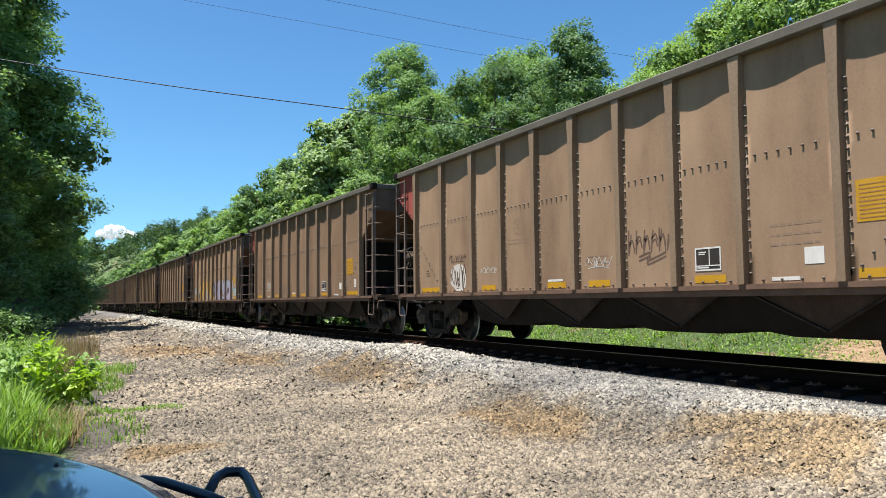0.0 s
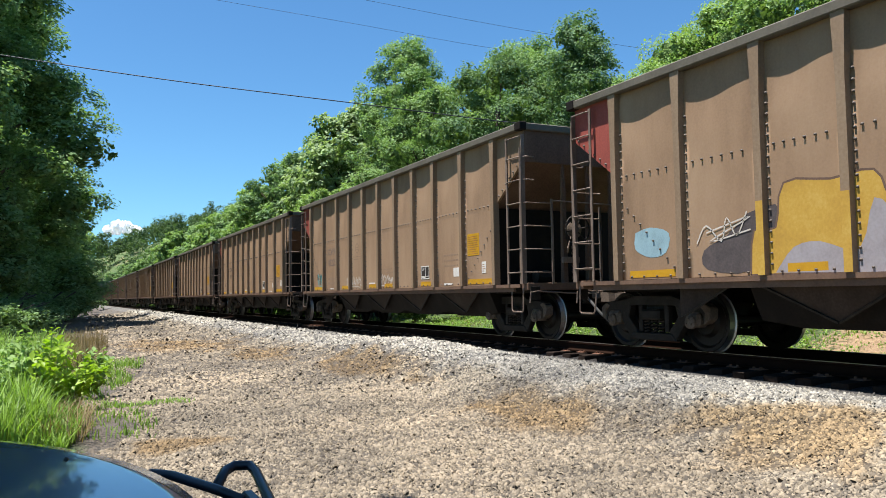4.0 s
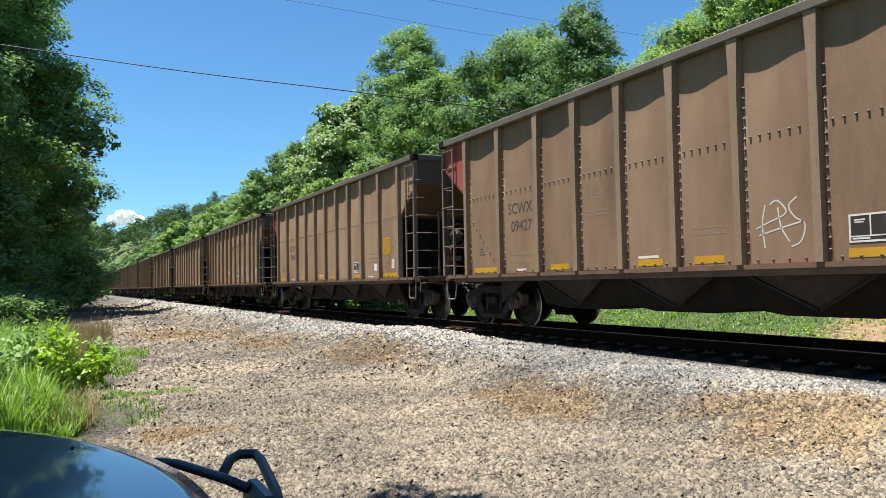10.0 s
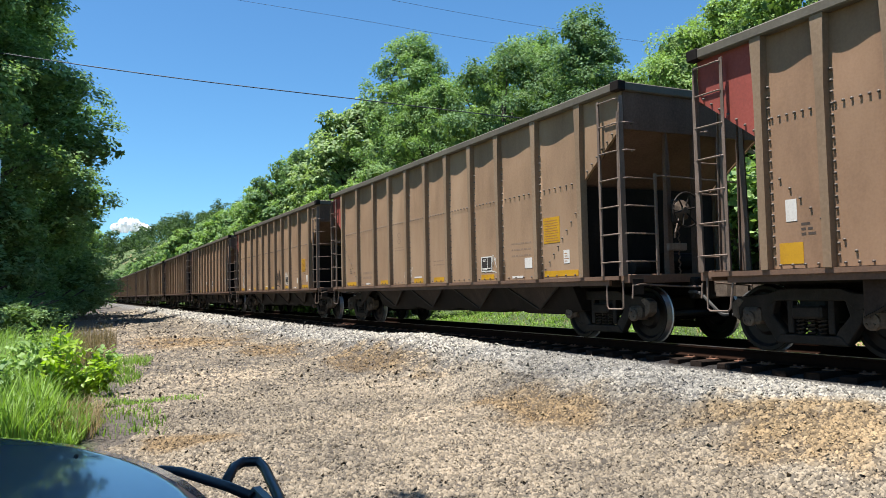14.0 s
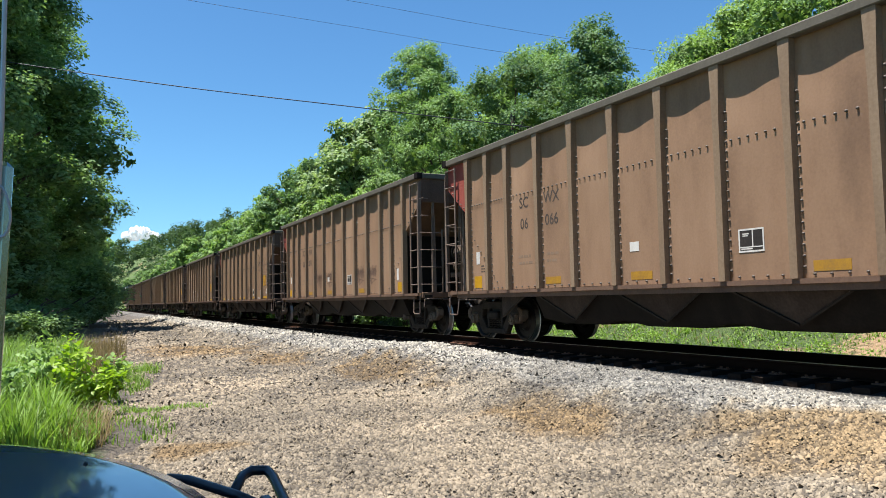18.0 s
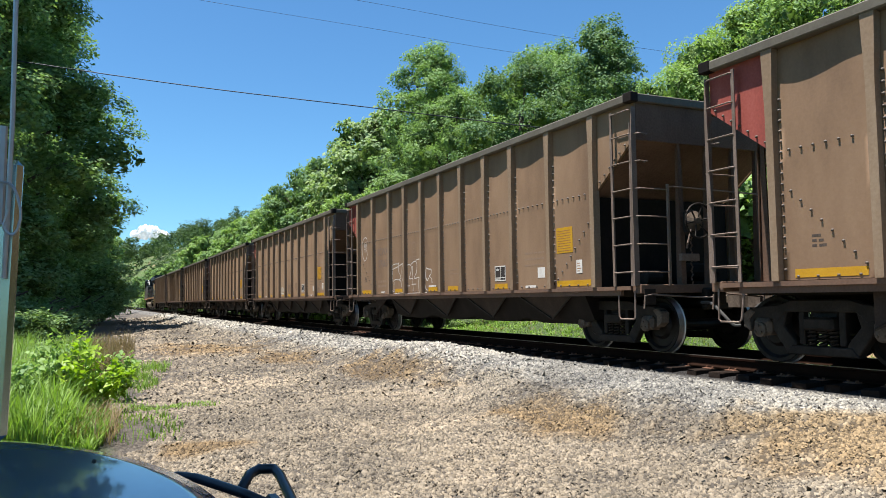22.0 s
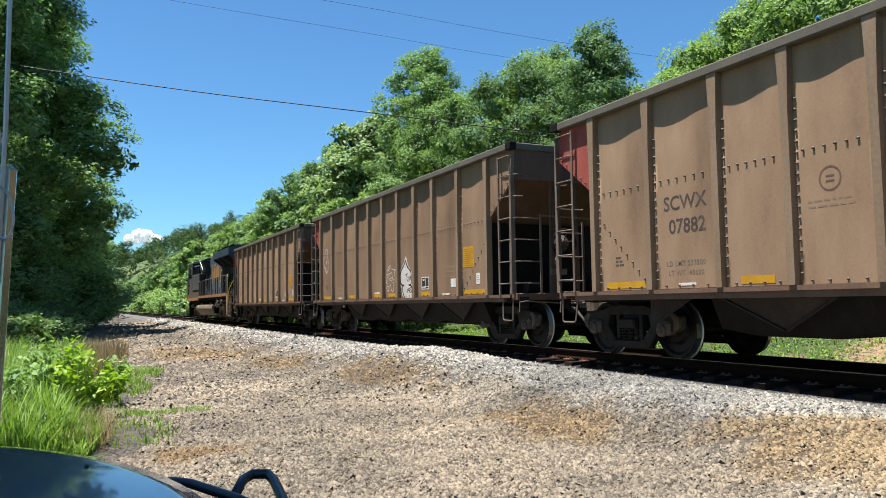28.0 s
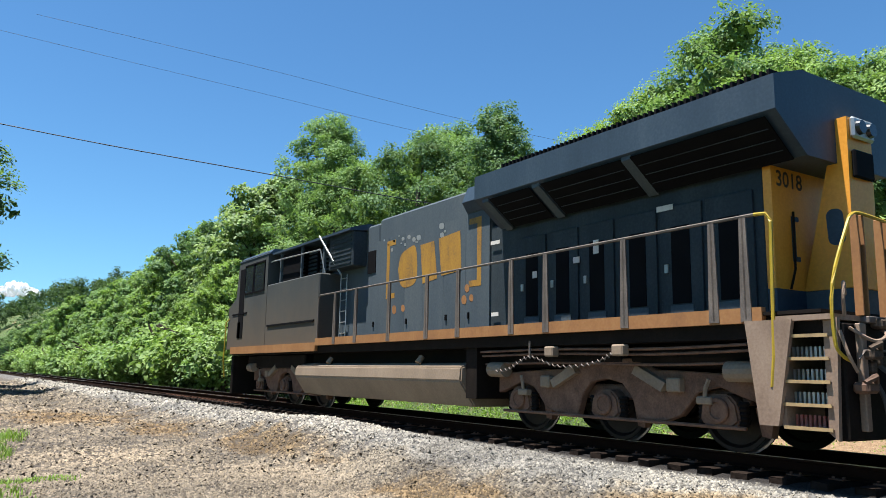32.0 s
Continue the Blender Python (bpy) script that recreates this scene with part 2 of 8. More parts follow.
M["nosing"] = material("worn_yellow_step_edge", (0.36, 0.25, 0.12), (0.20, 0.14, 0.08), (0.48, 0.33, 0.14), 6, 40, 0.7, 0, 0.05, 1)
M["grime"] = material("dusty_grey_loco_paint", (0.0653, 0.0843, 0.0969), (0.0395, 0.0536, 0.0661), (0.1062, 0.1210, 0.1233), 1.0, 25, 0.7, 0, 0.05, 5, gloss=0.3)
M["loco_yellow"] = material("loco_yellow_paint", (0.7590, 0.3119, 0.0286), (0.5693, 0.2276, 0.0286), (0.9143, 0.4133, 0.0574), 1.5, 25, 0.5, 0, 0.03, 3)
M["loco_orange"] = material("faded_orange_sill_paint", (0.2829, 0.1271, 0.0414), (0.1886, 0.0860, 0.0331), (0.3678, 0.1857, 0.0672), 2.0, 25, 0.7, 0, 0.05, 2)
M["tank"] = material("dusty_tank_paint", (0.2382, 0.1763, 0.1203), (0.1505, 0.1093, 0.0742), (0.3259, 0.2455, 0.1704), 1.2, 25, 0.75, 0, 0.06, 3)
M["loco_truck"] = material("dusty_brown_truck_steel", (0.1565, 0.0860, 0.0556), (0.0504, 0.0270, 0.0175), (0.2777, 0.1541, 0.0964), 4.0, 40, 0.8, 0, 0.12, 1, gloss=0.3)
M["step"] = material("rusty_tan_step_steel", (0.2451, 0.1701, 0.1188), (0.1411, 0.0907, 0.0621), (0.3342, 0.2480, 0.1782), 2.5, 30, 0.75, 0, 0.08, 2)
M["glass"] = material("dark_cab_glass", (0.02, 0.025, 0.028), rough=0.08, bump=0)
M["rail_yellow"] = material("handrail_yellow", (0.397, 0.275, 0.019), rough=0.5, bump=0)
M["bare"] = material("grey_galvanised_steel", (0.42, 0.42, 0.40), rough=0.45, metal=0.6, bump=0.03)
M["paint"] = material("deep_blue_car_paint", (0.0305, 0.0599, 0.1242), (0.0244, 0.0504, 0.1056), (0.0366, 0.0692, 0.1428), 2, 200, 0.32, 0.0, 0, 1, gloss=0.5)
M["tube"] = material("black_powder_coat", (0.012, 0.012, 0.013), rough=0.35, bump=0.02)
M["wire"] = material("black_wire", (0.010, 0.013, 0.022), rough=0.6, bump=0)
M["cloud"] = material("white_cloud", (0.95, 0.95, 0.96), rough=1.0, bump=0, gloss=0)
# weak added glow that lightens the cloud's grey underside
M["cloud"].node_tree.nodes["Principled BSDF"].inputs["Emission Color"].default_value = (0.9, 0.94, 1.0, 1)
M["cloud"].node_tree.nodes["Principled BSDF"].inputs["Emission Strength"].default_value = 0.2
M["mirror"] = material("silvered_glass", (0.40, 0.47, 0.41), rough=0.22, metal=1.0, bump=0)
coat = M["paint"].node_tree.nodes["Principled BSDF"]
coat.inputs["Coat Weight"].default_value, coat.inputs["Coat Roughness"].default_value, coat.inputs["Coat IOR"].default_value = 1.0, 0.04, 1.7


def dust_up(m, low, high, dust):
    """Road dust caked on the lower part of a side, thinning out upwards."""
    N, L = m.node_tree.nodes, m.node_tree.links
    bsdf = N["Principled BSDF"]
    old = bsdf.inputs["Base Color"].links[0].from_socket
    co = N.new("ShaderNodeTexCoord")
    sep = N.new("ShaderNodeSeparateXYZ")
    L.new(co.outputs["Object"], sep.inputs[0])
    n = N.new("ShaderNodeTexNoise")
    n.inputs["Scale"].default_value, n.inputs["Detail"].default_value = 2.5, 6
    L.new(co.outputs["Object"], n.inputs["Vector"])
    add = N.new("ShaderNodeMath")
    add.operation = "MULTIPLY_ADD"
    add.inputs[1].default_value = 1.0
    L.new(n.outputs[0], add.inputs[0])
    L.new(sep.outputs[2], add.inputs[2])
    r = N.new("ShaderNodeMapRange")
    r.inputs[1].default_value, r.inputs[2].default_value, r.inputs[4].default_value = high + 0.5, low + 0.5, 0.85
    L.new(add.outputs[0], r.inputs[0])
    x = N.new("ShaderNodeMix")
    x.data_type = "RGBA"
    x.inputs[7].default_value = (*dust, 1)
    L.new(r.outputs[0], x.inputs[0])
    L.new(old, x.inputs[6])
    L.new(x.outputs[2], bsdf.inputs["Base Color"])


M["cab"] = material("dusty_cab_paint", (0.0525, 0.0569, 0.0547), (0.0344, 0.0387, 0.0397), (0.0829, 0.0814, 0.0698), 1.0, 25, 0.75, 0, 0.05, 4, gloss=0.3)
dust_up(M["cab"], 1.7, 3.3, (0.105, 0.080, 0.056))

STAINS = ((5.7, 8.7, 0.6, 1.5), (3.9, 29.0, 2.0, 4.0), (6.5, 5.3, 0.8, 1.2), (5.9, 16.0, 0.6, 2.8), (5.3, 22.5, 0.9, 2.2), (1.3, 9.5, 0.5, 0.5), (7.2, 4.4, 0.4, 0.5))   # x, y and half sizes


def stained_and_shaded(N, L, pos, col):
    """Tan iron stains on the gravel at their places, a paler strip of fresh ballast and train shade painted between the
    rails.
    """
    def math_node(kind, a, b=None, c=None):
        n = N.new("ShaderNodeMath")
        n.operation = kind
        for k, v in enumerate((a, b, c)):
            if v is None:
                continue
            if isinstance(v, (int, float)):
                n.inputs[k].default_value = v
            else:
                L.new(v, n.inputs[k])
        return n.outputs[0]

    def tinted(fac, col, tint):
        x = N.new("ShaderNodeMix")
        x.data_type, x.blend_type = "RGBA", "MULTIPLY"
        x.inputs[7].default_value = (*tint, 1)
        L.new(fac, x.inputs[0])
        L.new(col, x.inputs[6])
        return x.outputs[2]

    noise_a = N.new("ShaderNodeTexNoise")
    noise_a.inputs["Scale"].default_value, noise_a.inputs["Detail"].default_value = 1.6, 6
    L.new(pos, noise_a.inputs["Vector"])
    sep = N.new("ShaderNodeSeparateXYZ")
    L.new(pos, sep.inputs[0])
    total = None
    for x, y, rx, ry in STAINS:
        u = math_node("MULTIPLY", math_node("SUBTRACT", sep.outputs[0], x), 1 / rx)
        w = math_node("MULTIPLY", math_node("SUBTRACT", sep.outputs[1], y), 1 / ry)
        d = math_node("SQRT", math_node("ADD", math_node("MULTIPLY", u, u), math_node("MULTIPLY", w, w)))
        d = math_node("MULTIPLY_ADD", noise_a.outputs[0], 2.2, math_node("SUBTRACT", d, 1.1))
        r = N.new("ShaderNodeMapRange")
        r.inputs[1].default_value, r.inputs[2].default_value = 1.25, 0.55
        L.new(d, r.inputs[0])
        total = r.outputs[0] if total is None else math_node("MAXIMUM", total, r.outputs[0])
    col = tinted(total, col, (0.93, 0.785, 0.59))
    pale = N.new("ShaderNodeMapRange")
    pale.inputs[1].default_value, pale.inputs[2].default_value = 6.35, 6.7
    L.new(math_node("MULTIPLY_ADD", noise_a.outputs[0], 1.2, math_node("SUBTRACT", sep.outputs[0], 0.6)), pale.inputs[0])
    col = tinted(math_node("MULTIPLY", pale.outputs[0], math_node("SUBTRACT", 1.0, total)), col, (1.30, 1.39, 1.52))
    # the train's shade, multiplied into the ballast colour between the rails
    train_shade = N.new("ShaderNodeMapRange")
    train_shade.inputs[1].default_value, train_shade.inputs[2].default_value = 1.45, 1.2
    L.new(math_node("ABSOLUTE", math_node("SUBTRACT", sep.outputs[0], TRACK_X)), train_shade.inputs[0])
    return tinted(train_shade.outputs[0], col, (0.13, 0.11, 0.10))


def ground_material():
    """Limestone gravel, with tan and orange stains, that turns into grass away from the track."""
    m = bpy.data.materials.new("crushed_stone_and_grass")
    m.use_nodes = True
    nt = m.node_tree
    N, L = nt.nodes, nt.links
    bsdf = N["Principled BSDF"]
    geo = N.new("ShaderNodeNewGeometry")
    pos = geo.outputs["Position"]

    def tex(kind, scale, detail=4):
        n = N.new(kind)
        n.inputs["Scale"].default_value = scale
        if "Detail" in n.inputs:
            n.inputs["Detail"].default_value = detail
        L.new(pos, n.inputs["Vector"])
        return n

    def ramp(value, stops):
        r = N.new("ShaderNodeValToRGB")
        e = r.color_ramp.elements
        e[0].position, e[0].color = stops[0][0], (*stops[0][1], 1)
        e[1].position, e[1].color = stops[-1][0], (*stops[-1][1], 1)
        for p, c in stops[1:-1]:
            x = e.new(p)
            x.color = (*c, 1)
        L.new(value, r.inputs[0])
        return r.outputs[0]

    def mix(f, a, b, kind="MIX"):
        x = N.new("ShaderNodeMix")
        x.data_type, x.blend_type = "RGBA", kind
        if isinstance(f, float):
            x.inputs[0].default_value = f
        else:
            L.new(f, x.inputs[0])
        L.new(a, x.inputs[6])
        L.new(b, x.inputs[7])
        return x.outputs[2]

    cells = tex("ShaderNodeTexVoronoi", 23)
    pick = N.new("ShaderNodeSeparateColor")
    L.new(cells.outputs["Color"], pick.inputs[0])
    shade = ramp(pick.outputs[0], [(0.0, (0.075, 0.068, 0.058)), (0.45, (0.205, 0.190, 0.170)), (1.0, (0.44, 0.42, 0.39))])
    # shadow between the stones, painted into the edges of the cells
    gap_shade = ramp(cells.outputs["Distance"], [(0.0, (1, 1, 1)), (0.34, (0.85, 0.84, 0.83)), (0.62, (0.32, 0.30, 0.28))])
    stone = mix(1.0, shade, gap_shade, "MULTIPLY")
    stain = tex("ShaderNodeTexNoise", 0.33, 5)
    tint = ramp(stain.outputs[0], [(0.36, (1.0, 1.0, 1.0)), (0.52, (1.0, 0.97, 0.92)), (0.66, (1.0, 0.94, 0.85))])
    stone = mix(1.0, stone, tint, "MULTIPLY")
    sepx = N.new("ShaderNodeSeparateXYZ")
    L.new(pos, sepx.inputs[0])
    lot = N.new("ShaderNodeMath")
    lot.operation = "MULTIPLY_ADD"
    lot.inputs[1].default_value = 2.2
    L.new(stain.outputs[0], lot.inputs[0])
    L.new(sepx.outputs[0], lot.inputs[2])
    plain = N.new("ShaderNodeRGB")
    plain.outputs[0].default_value = (1, 1, 1, 1)
    beige = N.new("ShaderNodeMapRange")
    beige.inputs[1].default_value, beige.inputs[2].default_value = 7.8, 6.4
    L.new(lot.outputs[0], beige.inputs[0])
    warm = N.new("ShaderNodeRGB")
    warm.outputs[0].default_value = (1.0, 0.945, 0.885, 1)
    stone = mix(1.0, stone, mix(beige.outputs[0], plain.outputs[0], warm.outputs[0]), "MULTIPLY")
    stone = stained_and_shaded(N, L, pos, stone)
    blades = tex("ShaderNodeTexNoise", 9, 6)
    turf = ramp(blades.outputs[0], [(0.3, (0.034, 0.062, 0.014)), (0.5, (0.066, 0.110, 0.026)), (0.7, (0.120, 0.155, 0.048))])
    clay = tex("ShaderNodeTexNoise", 0.25, 3)
    away = N.new("ShaderNodeVectorMath")
    away.operation = "MULTIPLY_ADD"
    away.inputs[1].default_value, away.inputs[2].default_value = (0.25, 0.31, 0), (-0.25 * 17.0, -0.31 * 8.7, 0)
    L.new(pos, away.inputs[0])
    span_out = N.new("ShaderNodeVectorMath")
    span_out.operation = "LENGTH"
    L.new(away.outputs[0], span_out.inputs[0])
    ragged = N.new("ShaderNodeMath")
    ragged.operation = "MULTIPLY_ADD"
    ragged.inputs[1].default_value = -1.1
    L.new(blades.outputs[0], ragged.inputs[0])
    L.new(span_out.outputs["Value"], ragged.inputs[2])
    bank_soil = ramp(ragged.outputs[0], [(0.30, (1, 1, 1)), (0.62, (0, 0, 0))])
    soil = ramp(blades.outputs[0], [(0.3, (0.30, 0.19, 0.105)), (0.7, (0.46, 0.31, 0.18))])
    turf = mix(bank_soil, turf, soil)
    turf = mix(ramp(clay.outputs[0], [(0.62, (0, 0, 0)), (0.68, (1, 1, 1))]), turf,
               ramp(blades.outputs[0], [(0.3, (0.20, 0.125, 0.07)), (0.7, (0.30, 0.205, 0.125))]))
    sep = N.new("ShaderNodeSeparateXYZ")
    L.new(pos, sep.inputs[0])
    wob = tex("ShaderNodeTexNoise", 0.9, 4)
    edge = N.new("ShaderNodeMath")
    edge.operation = "MULTIPLY_ADD"
    edge.inputs[1].default_value = 2.4
    L.new(wob.outputs[0], edge.inputs[0])
    L.new(sep.outputs[0], edge.inputs[2])

    def step(value, low, high):
        x = N.new("ShaderNodeMapRange")
        x.inputs[1].default_value, x.inputs[2].default_value = low, high
        L.new(value, x.inputs[0])
        return x.outputs[0]

    right = step(edge.outputs[0], 13.2, 13.9)
    left = step(edge.outputs[0], 1.5, 0.9)
    mx = N.new("ShaderNodeMath")
    mx.operation = "MAXIMUM"
    L.new(right, mx.inputs[0])
    L.new(left, mx.inputs[1])
    L.new(mix(mx.outputs[0], stone, turf), bsdf.inputs["Base Color"])
    bsdf.inputs["Roughness"].default_value = 0.9
    b = N.new("ShaderNodeBump")
    b.inputs["Strength"].default_value, b.inputs["Distance"].default_value = 1.0, 0.05
    b.invert = True
    L.new(cells.outputs["Distance"], b.inputs["Height"])
    L.new(b.outputs[0], bsdf.inputs["Normal"])
    return m


def stone_material():
    m = material("crushed_limestone", (0.178, 0.164, 0.146), (0.070, 0.062, 0.053), (0.295, 0.280, 0.262), 0.33, 12, 0.9, 0, 0.3, 1,
                 spread=0.4, island=0.55, world_space=True, fine_mix=0.3, gloss=0.2)
    nt = m.node_tree
    N, L = nt.nodes, nt.links
    bsdf = N["Principled BSDF"]
    old = bsdf.inputs["Base Color"].links[0].from_socket
    geo = N.new("ShaderNodeNewGeometry")
    n = N.new("ShaderNodeTexNoise")
    n.inputs["Scale"].default_value, n.inputs["Detail"].default_value = 0.33, 5
    L.new(geo.outputs["Position"], n.inputs["Vector"])
    r = N.new("ShaderNodeValToRGB")
    e = r.color_ramp.elements
    e[0].position, e[0].color = 0.36, (1, 1, 1, 1)
    e[1].position, e[1].color = 0.66, (1.0, 0.94, 0.85, 1)
    x = e.new(0.52)
    x.color = (1.0, 0.97, 0.92, 1)
    L.new(n.outputs[0], r.inputs[0])
    mul = N.new("ShaderNodeMix")
    mul.data_type, mul.blend_type = "RGBA", "MULTIPLY"
    mul.inputs[0].default_value = 1.0
    L.new(old, mul.inputs[6])
    L.new(r.outputs[0], mul.inputs[7])
    sep = N.new("ShaderNodeSeparateXYZ")
    L.new(geo.outputs["Position"], sep.inputs[0])
    lot = N.new("ShaderNodeMath")
    lot.operation = "MULTIPLY_ADD"
    lot.inputs[1].default_value = 2.2
    L.new(n.outputs[0], lot.inputs[0])
    L.new(sep.outputs[0], lot.inputs[2])
    beige = N.new("ShaderNodeMapRange")
    beige.inputs[1].default_value, beige.inputs[2].default_value = 7.8, 6.4
    L.new(lot.outputs[0], beige.inputs[0])
    warm = N.new("ShaderNodeMix")
    warm.data_type = "RGBA"
    warm.inputs[6].default_value, warm.inputs[7].default_value = (1, 1, 1, 1), (1.0, 0.945, 0.885, 1)
    L.new(beige.outputs[0], warm.inputs[0])
    mul2 = N.new("ShaderNodeMix")
    mul2.data_type, mul2.blend_type = "RGBA", "MULTIPLY"
    mul2.inputs[0].default_value = 1.0
    L.new(mul.outputs[2], mul2.inputs[6])
    L.new(warm.outputs[2], mul2.inputs[7])
    L.new(stained_and_shaded(N, L, geo.outputs["Position"], mul2.outputs[2]), bsdf.inputs["Base Color"])
    return m


M["ground"] = ground_material()
M["stone"] = stone_material()


# ---- mesh helpers ----
def mesh_ob(name, bm, mat, parent=None, label="", smooth=False):
    me = bpy.data.meshes.new(name)
    bm.to_mesh(me)
    bm.free()
    me.materials.append(mat)
    if smooth:
        me.polygons.foreach_set("use_smooth", [True] * len(me.polygons))
    ob = new(name, me)
    if parent:
        ob.parent = parent
    if label:
        ob["label"] = label
    return ob


def part(name, bm, mat, parent, label="", smooth=False):
    return mesh_ob(name, bm, mat, parent, label, smooth)


def again(ob, m, parent=None):
    """The same mesh once more, as an object of its own under the same parent."""
    o = new(ob.name.split(".")[0], ob.data)
    o.parent = parent or ob.parent
    o.matrix_basis = m
    for key in ("label", "kind"):
        if key in ob:
            o[key] = ob[key]
    return o


def box(bm, x0, x1, y0, y1, z0, z1, bevel=0.0):
    r = bmesh.ops.create_cube(bm, size=1.0)
    vs = r["verts"]
    for v in vs:
        v.co = Vector(((x0 + x1) / 2 + v.co.x * (x1 - x0), (y0 + y1) / 2 + v.co.y * (y1 - y0), (z0 + z1) / 2 + v.co.z * (z1 - z0)))
    if bevel:
        es = {e for v in vs for e in v.link_edges}
        bmesh.ops.bevel(bm, geom=list(es), offset=bevel, segments=1, affect="EDGES")
    return bm


def boxes(*specs, bevel=0.0):
    bm = bmesh.new()
    for s in specs:
        box(bm, *s, bevel=bevel)
    return bm


def tube(bm, pts, r, seg=8, close=False):
    """A round bar along points."""
    pts = [Vector(p) for p in pts]
    rings = []
    n = len(pts)
    for i, p in enumerate(pts):
        a = pts[i - 1] if i else (pts[-1] if close else p)
        b = pts[(i + 1) % n] if (i + 1 < n or close) else p
        d = (b - a).normalized()
        u = d.cross(Vector((0.31, 0.17, 0.94))).normalized()
        w = d.cross(u)
        rings.append([bm.verts.new(p + (u * math.cos(k * math.tau / seg) + w * math.sin(k * math.tau / seg)) * r) for k in range(seg)])
    for i in range(n if close else n - 1):
        a, b = rings[i], rings[(i + 1) % n]
        for k in range(seg):
            bm.faces.new((a[k], a[(k + 1) % seg], b[(k + 1) % seg], b[k]))
    if not close:
        bm.faces.new(rings[0][::-1])
        bm.faces.new(rings[-1])
    return bm


def tubes(lines, r, seg=6):
    bm = bmesh.new()
    for l in lines:
        tube(bm, l, r, seg)
    return bm


def prism(bm, poly, axis, a, b):
    """A flat outline (two coordinates each) pushed from a to b along an axis."""
    def at(p, t):
        return {"x": (t, p[0], p[1]), "y": (p[0], t, p[1]), "z": (p[0], p[1], t)}[axis]
    lo = [bm.verts.new(at(p, a)) for p in poly]
    hi = [bm.verts.new(at(p, b)) for p in poly]
    bm.faces.new(lo)
    bm.faces.new(hi[::-1])
    for i in range(len(poly)):
        j = (i + 1) % len(poly)
        bm.faces.new((lo[i], hi[i], hi[j], lo[j]))
    bmesh.ops.recalc_face_normals(bm, faces=bm.faces)
    return bm


def lathe(bm, profile, seg=24, axis_point=(0, 0, 0)):
    """A profile of (x along the axle, radius) turned round the x axis."""
    rings = []
    for x, r in profile:
        rings.append([bm.verts.new((axis_point[0] + x, axis_point[1] + r * math.cos(k * math.tau / seg), axis_point[2] + r * math.sin(k * math.tau / seg)))
                      for k in range(seg)])
    for a, b in zip(rings, rings[1:]):
        for k in range(seg):
            bm.faces.new((a[k], a[(k + 1) % seg], b[(k + 1) % seg], b[k]))
    bm.faces.new(rings[0])
    bm.faces.new(rings[-1][::-1])
    bmesh.ops.recalc_face_normals(bm, faces=bm.faces)
    return bm


def raw(name, verts, faces, mat, parent=None, label=""):
    """A mesh straight from arrays; faces all have the same number of corners."""
    me = bpy.data.meshes.new(name)
    verts, faces = np.asarray(verts, np.float32), np.asarray(faces, np.int32)
    k = faces.shape[1]
    me.vertices.add(len(verts))
    me.vertices.foreach_set("co", verts.ravel())
    me.loops.add(faces.size)
    me.loops.foreach_set("vertex_index", faces.ravel())
    me.polygons.add(len(faces))
    me.polygons.foreach_set("loop_start", np.arange(0, faces.size, k, dtype=np.int32))
    me.update(calc_edges=True)
    me.materials.append(mat)
    ob = new(name, me)
    if parent:
        ob.parent = parent
    if label:
        ob["label"] = label
    return ob


def empty(name, label, category, group="", kind=""):
    return tagged(new(name), label, category, group, kind)


TEXTS = {}


def text_mesh(words, size, spacing=1.0):
    """A flat mesh of letters in the built-in font, centred."""
    key = (words, size, spacing)
    if key not in TEXTS:
        cu = bpy.data.curves.new("letters", "FONT")
        cu.body, cu.size, cu.align_x, cu.align_y = words, size, "CENTER", "CENTER"
        cu.space_character, cu.extrude, cu.resolution_u, cu.offset = spacing, 0.0, 3, 0.016 * size
        ob = bpy.data.objects.new("letters", cu)
        scene.collection.objects.link(ob)
        dg = bpy.context.evaluated_depsgraph_get()
        TEXTS[key] = bpy.data.meshes.new_from_object(ob.evaluated_get(dg))
        bpy.data.objects.remove(ob)
        bpy.data.curves.remove(cu)
    return TEXTS[key].copy()


SIDE = Matrix(((0, 0, -1, 0), (-1, 0, 0, 0), (0, 1, 0, 0), (0, 0, 0, 1)))     # reads from the camera's side of the track


def letters(words, size, mat, parent, x, y, z, name="lettering", spacing=1.0, label=""):
    me = text_mesh(words, size, spacing)
    me.materials.clear()
    me.materials.append(mat)
    ob = new(name, me)
    ob.parent = parent
    ob.matrix_basis = Matrix.Translation((x, y, z)) @ SIDE
    if label:
        ob["label"] = label
    return ob


def plate(name, parent, mat, x, y0, y1, z0, z1, label="", thick=0.003):
    return part(name, boxes((x - thick, x, min(y0, y1), max(y0, y1), z0, z1)), mat, parent, label)


def strokes(lines, width, x):
    """Flat painted strokes on a side wall; lines are lists of (y, z)."""
    bm = bmesh.new()
    for i, l in enumerate(lines):
        pts = [Vector((p[0], p[1])) for p in l]
        a, b = [], []
        for i, p in enumerate(pts):
            d = (pts[min(i + 1, len(pts) - 1)] - pts[max(i - 1, 0)])
            d = d.normalized() if d.length > 1e-6 else Vector((1, 0))
            n = Vector((-d.y, d.x)) * width / 2
            a.append(bm.verts.new((x, *(p + n))))
            b.append(bm.verts.new((x, *(p - n))))
        for k in range(len(pts) - 1):
            bm.faces.new((a[k], a[k + 1], b[k + 1], b[k]))
    return bm


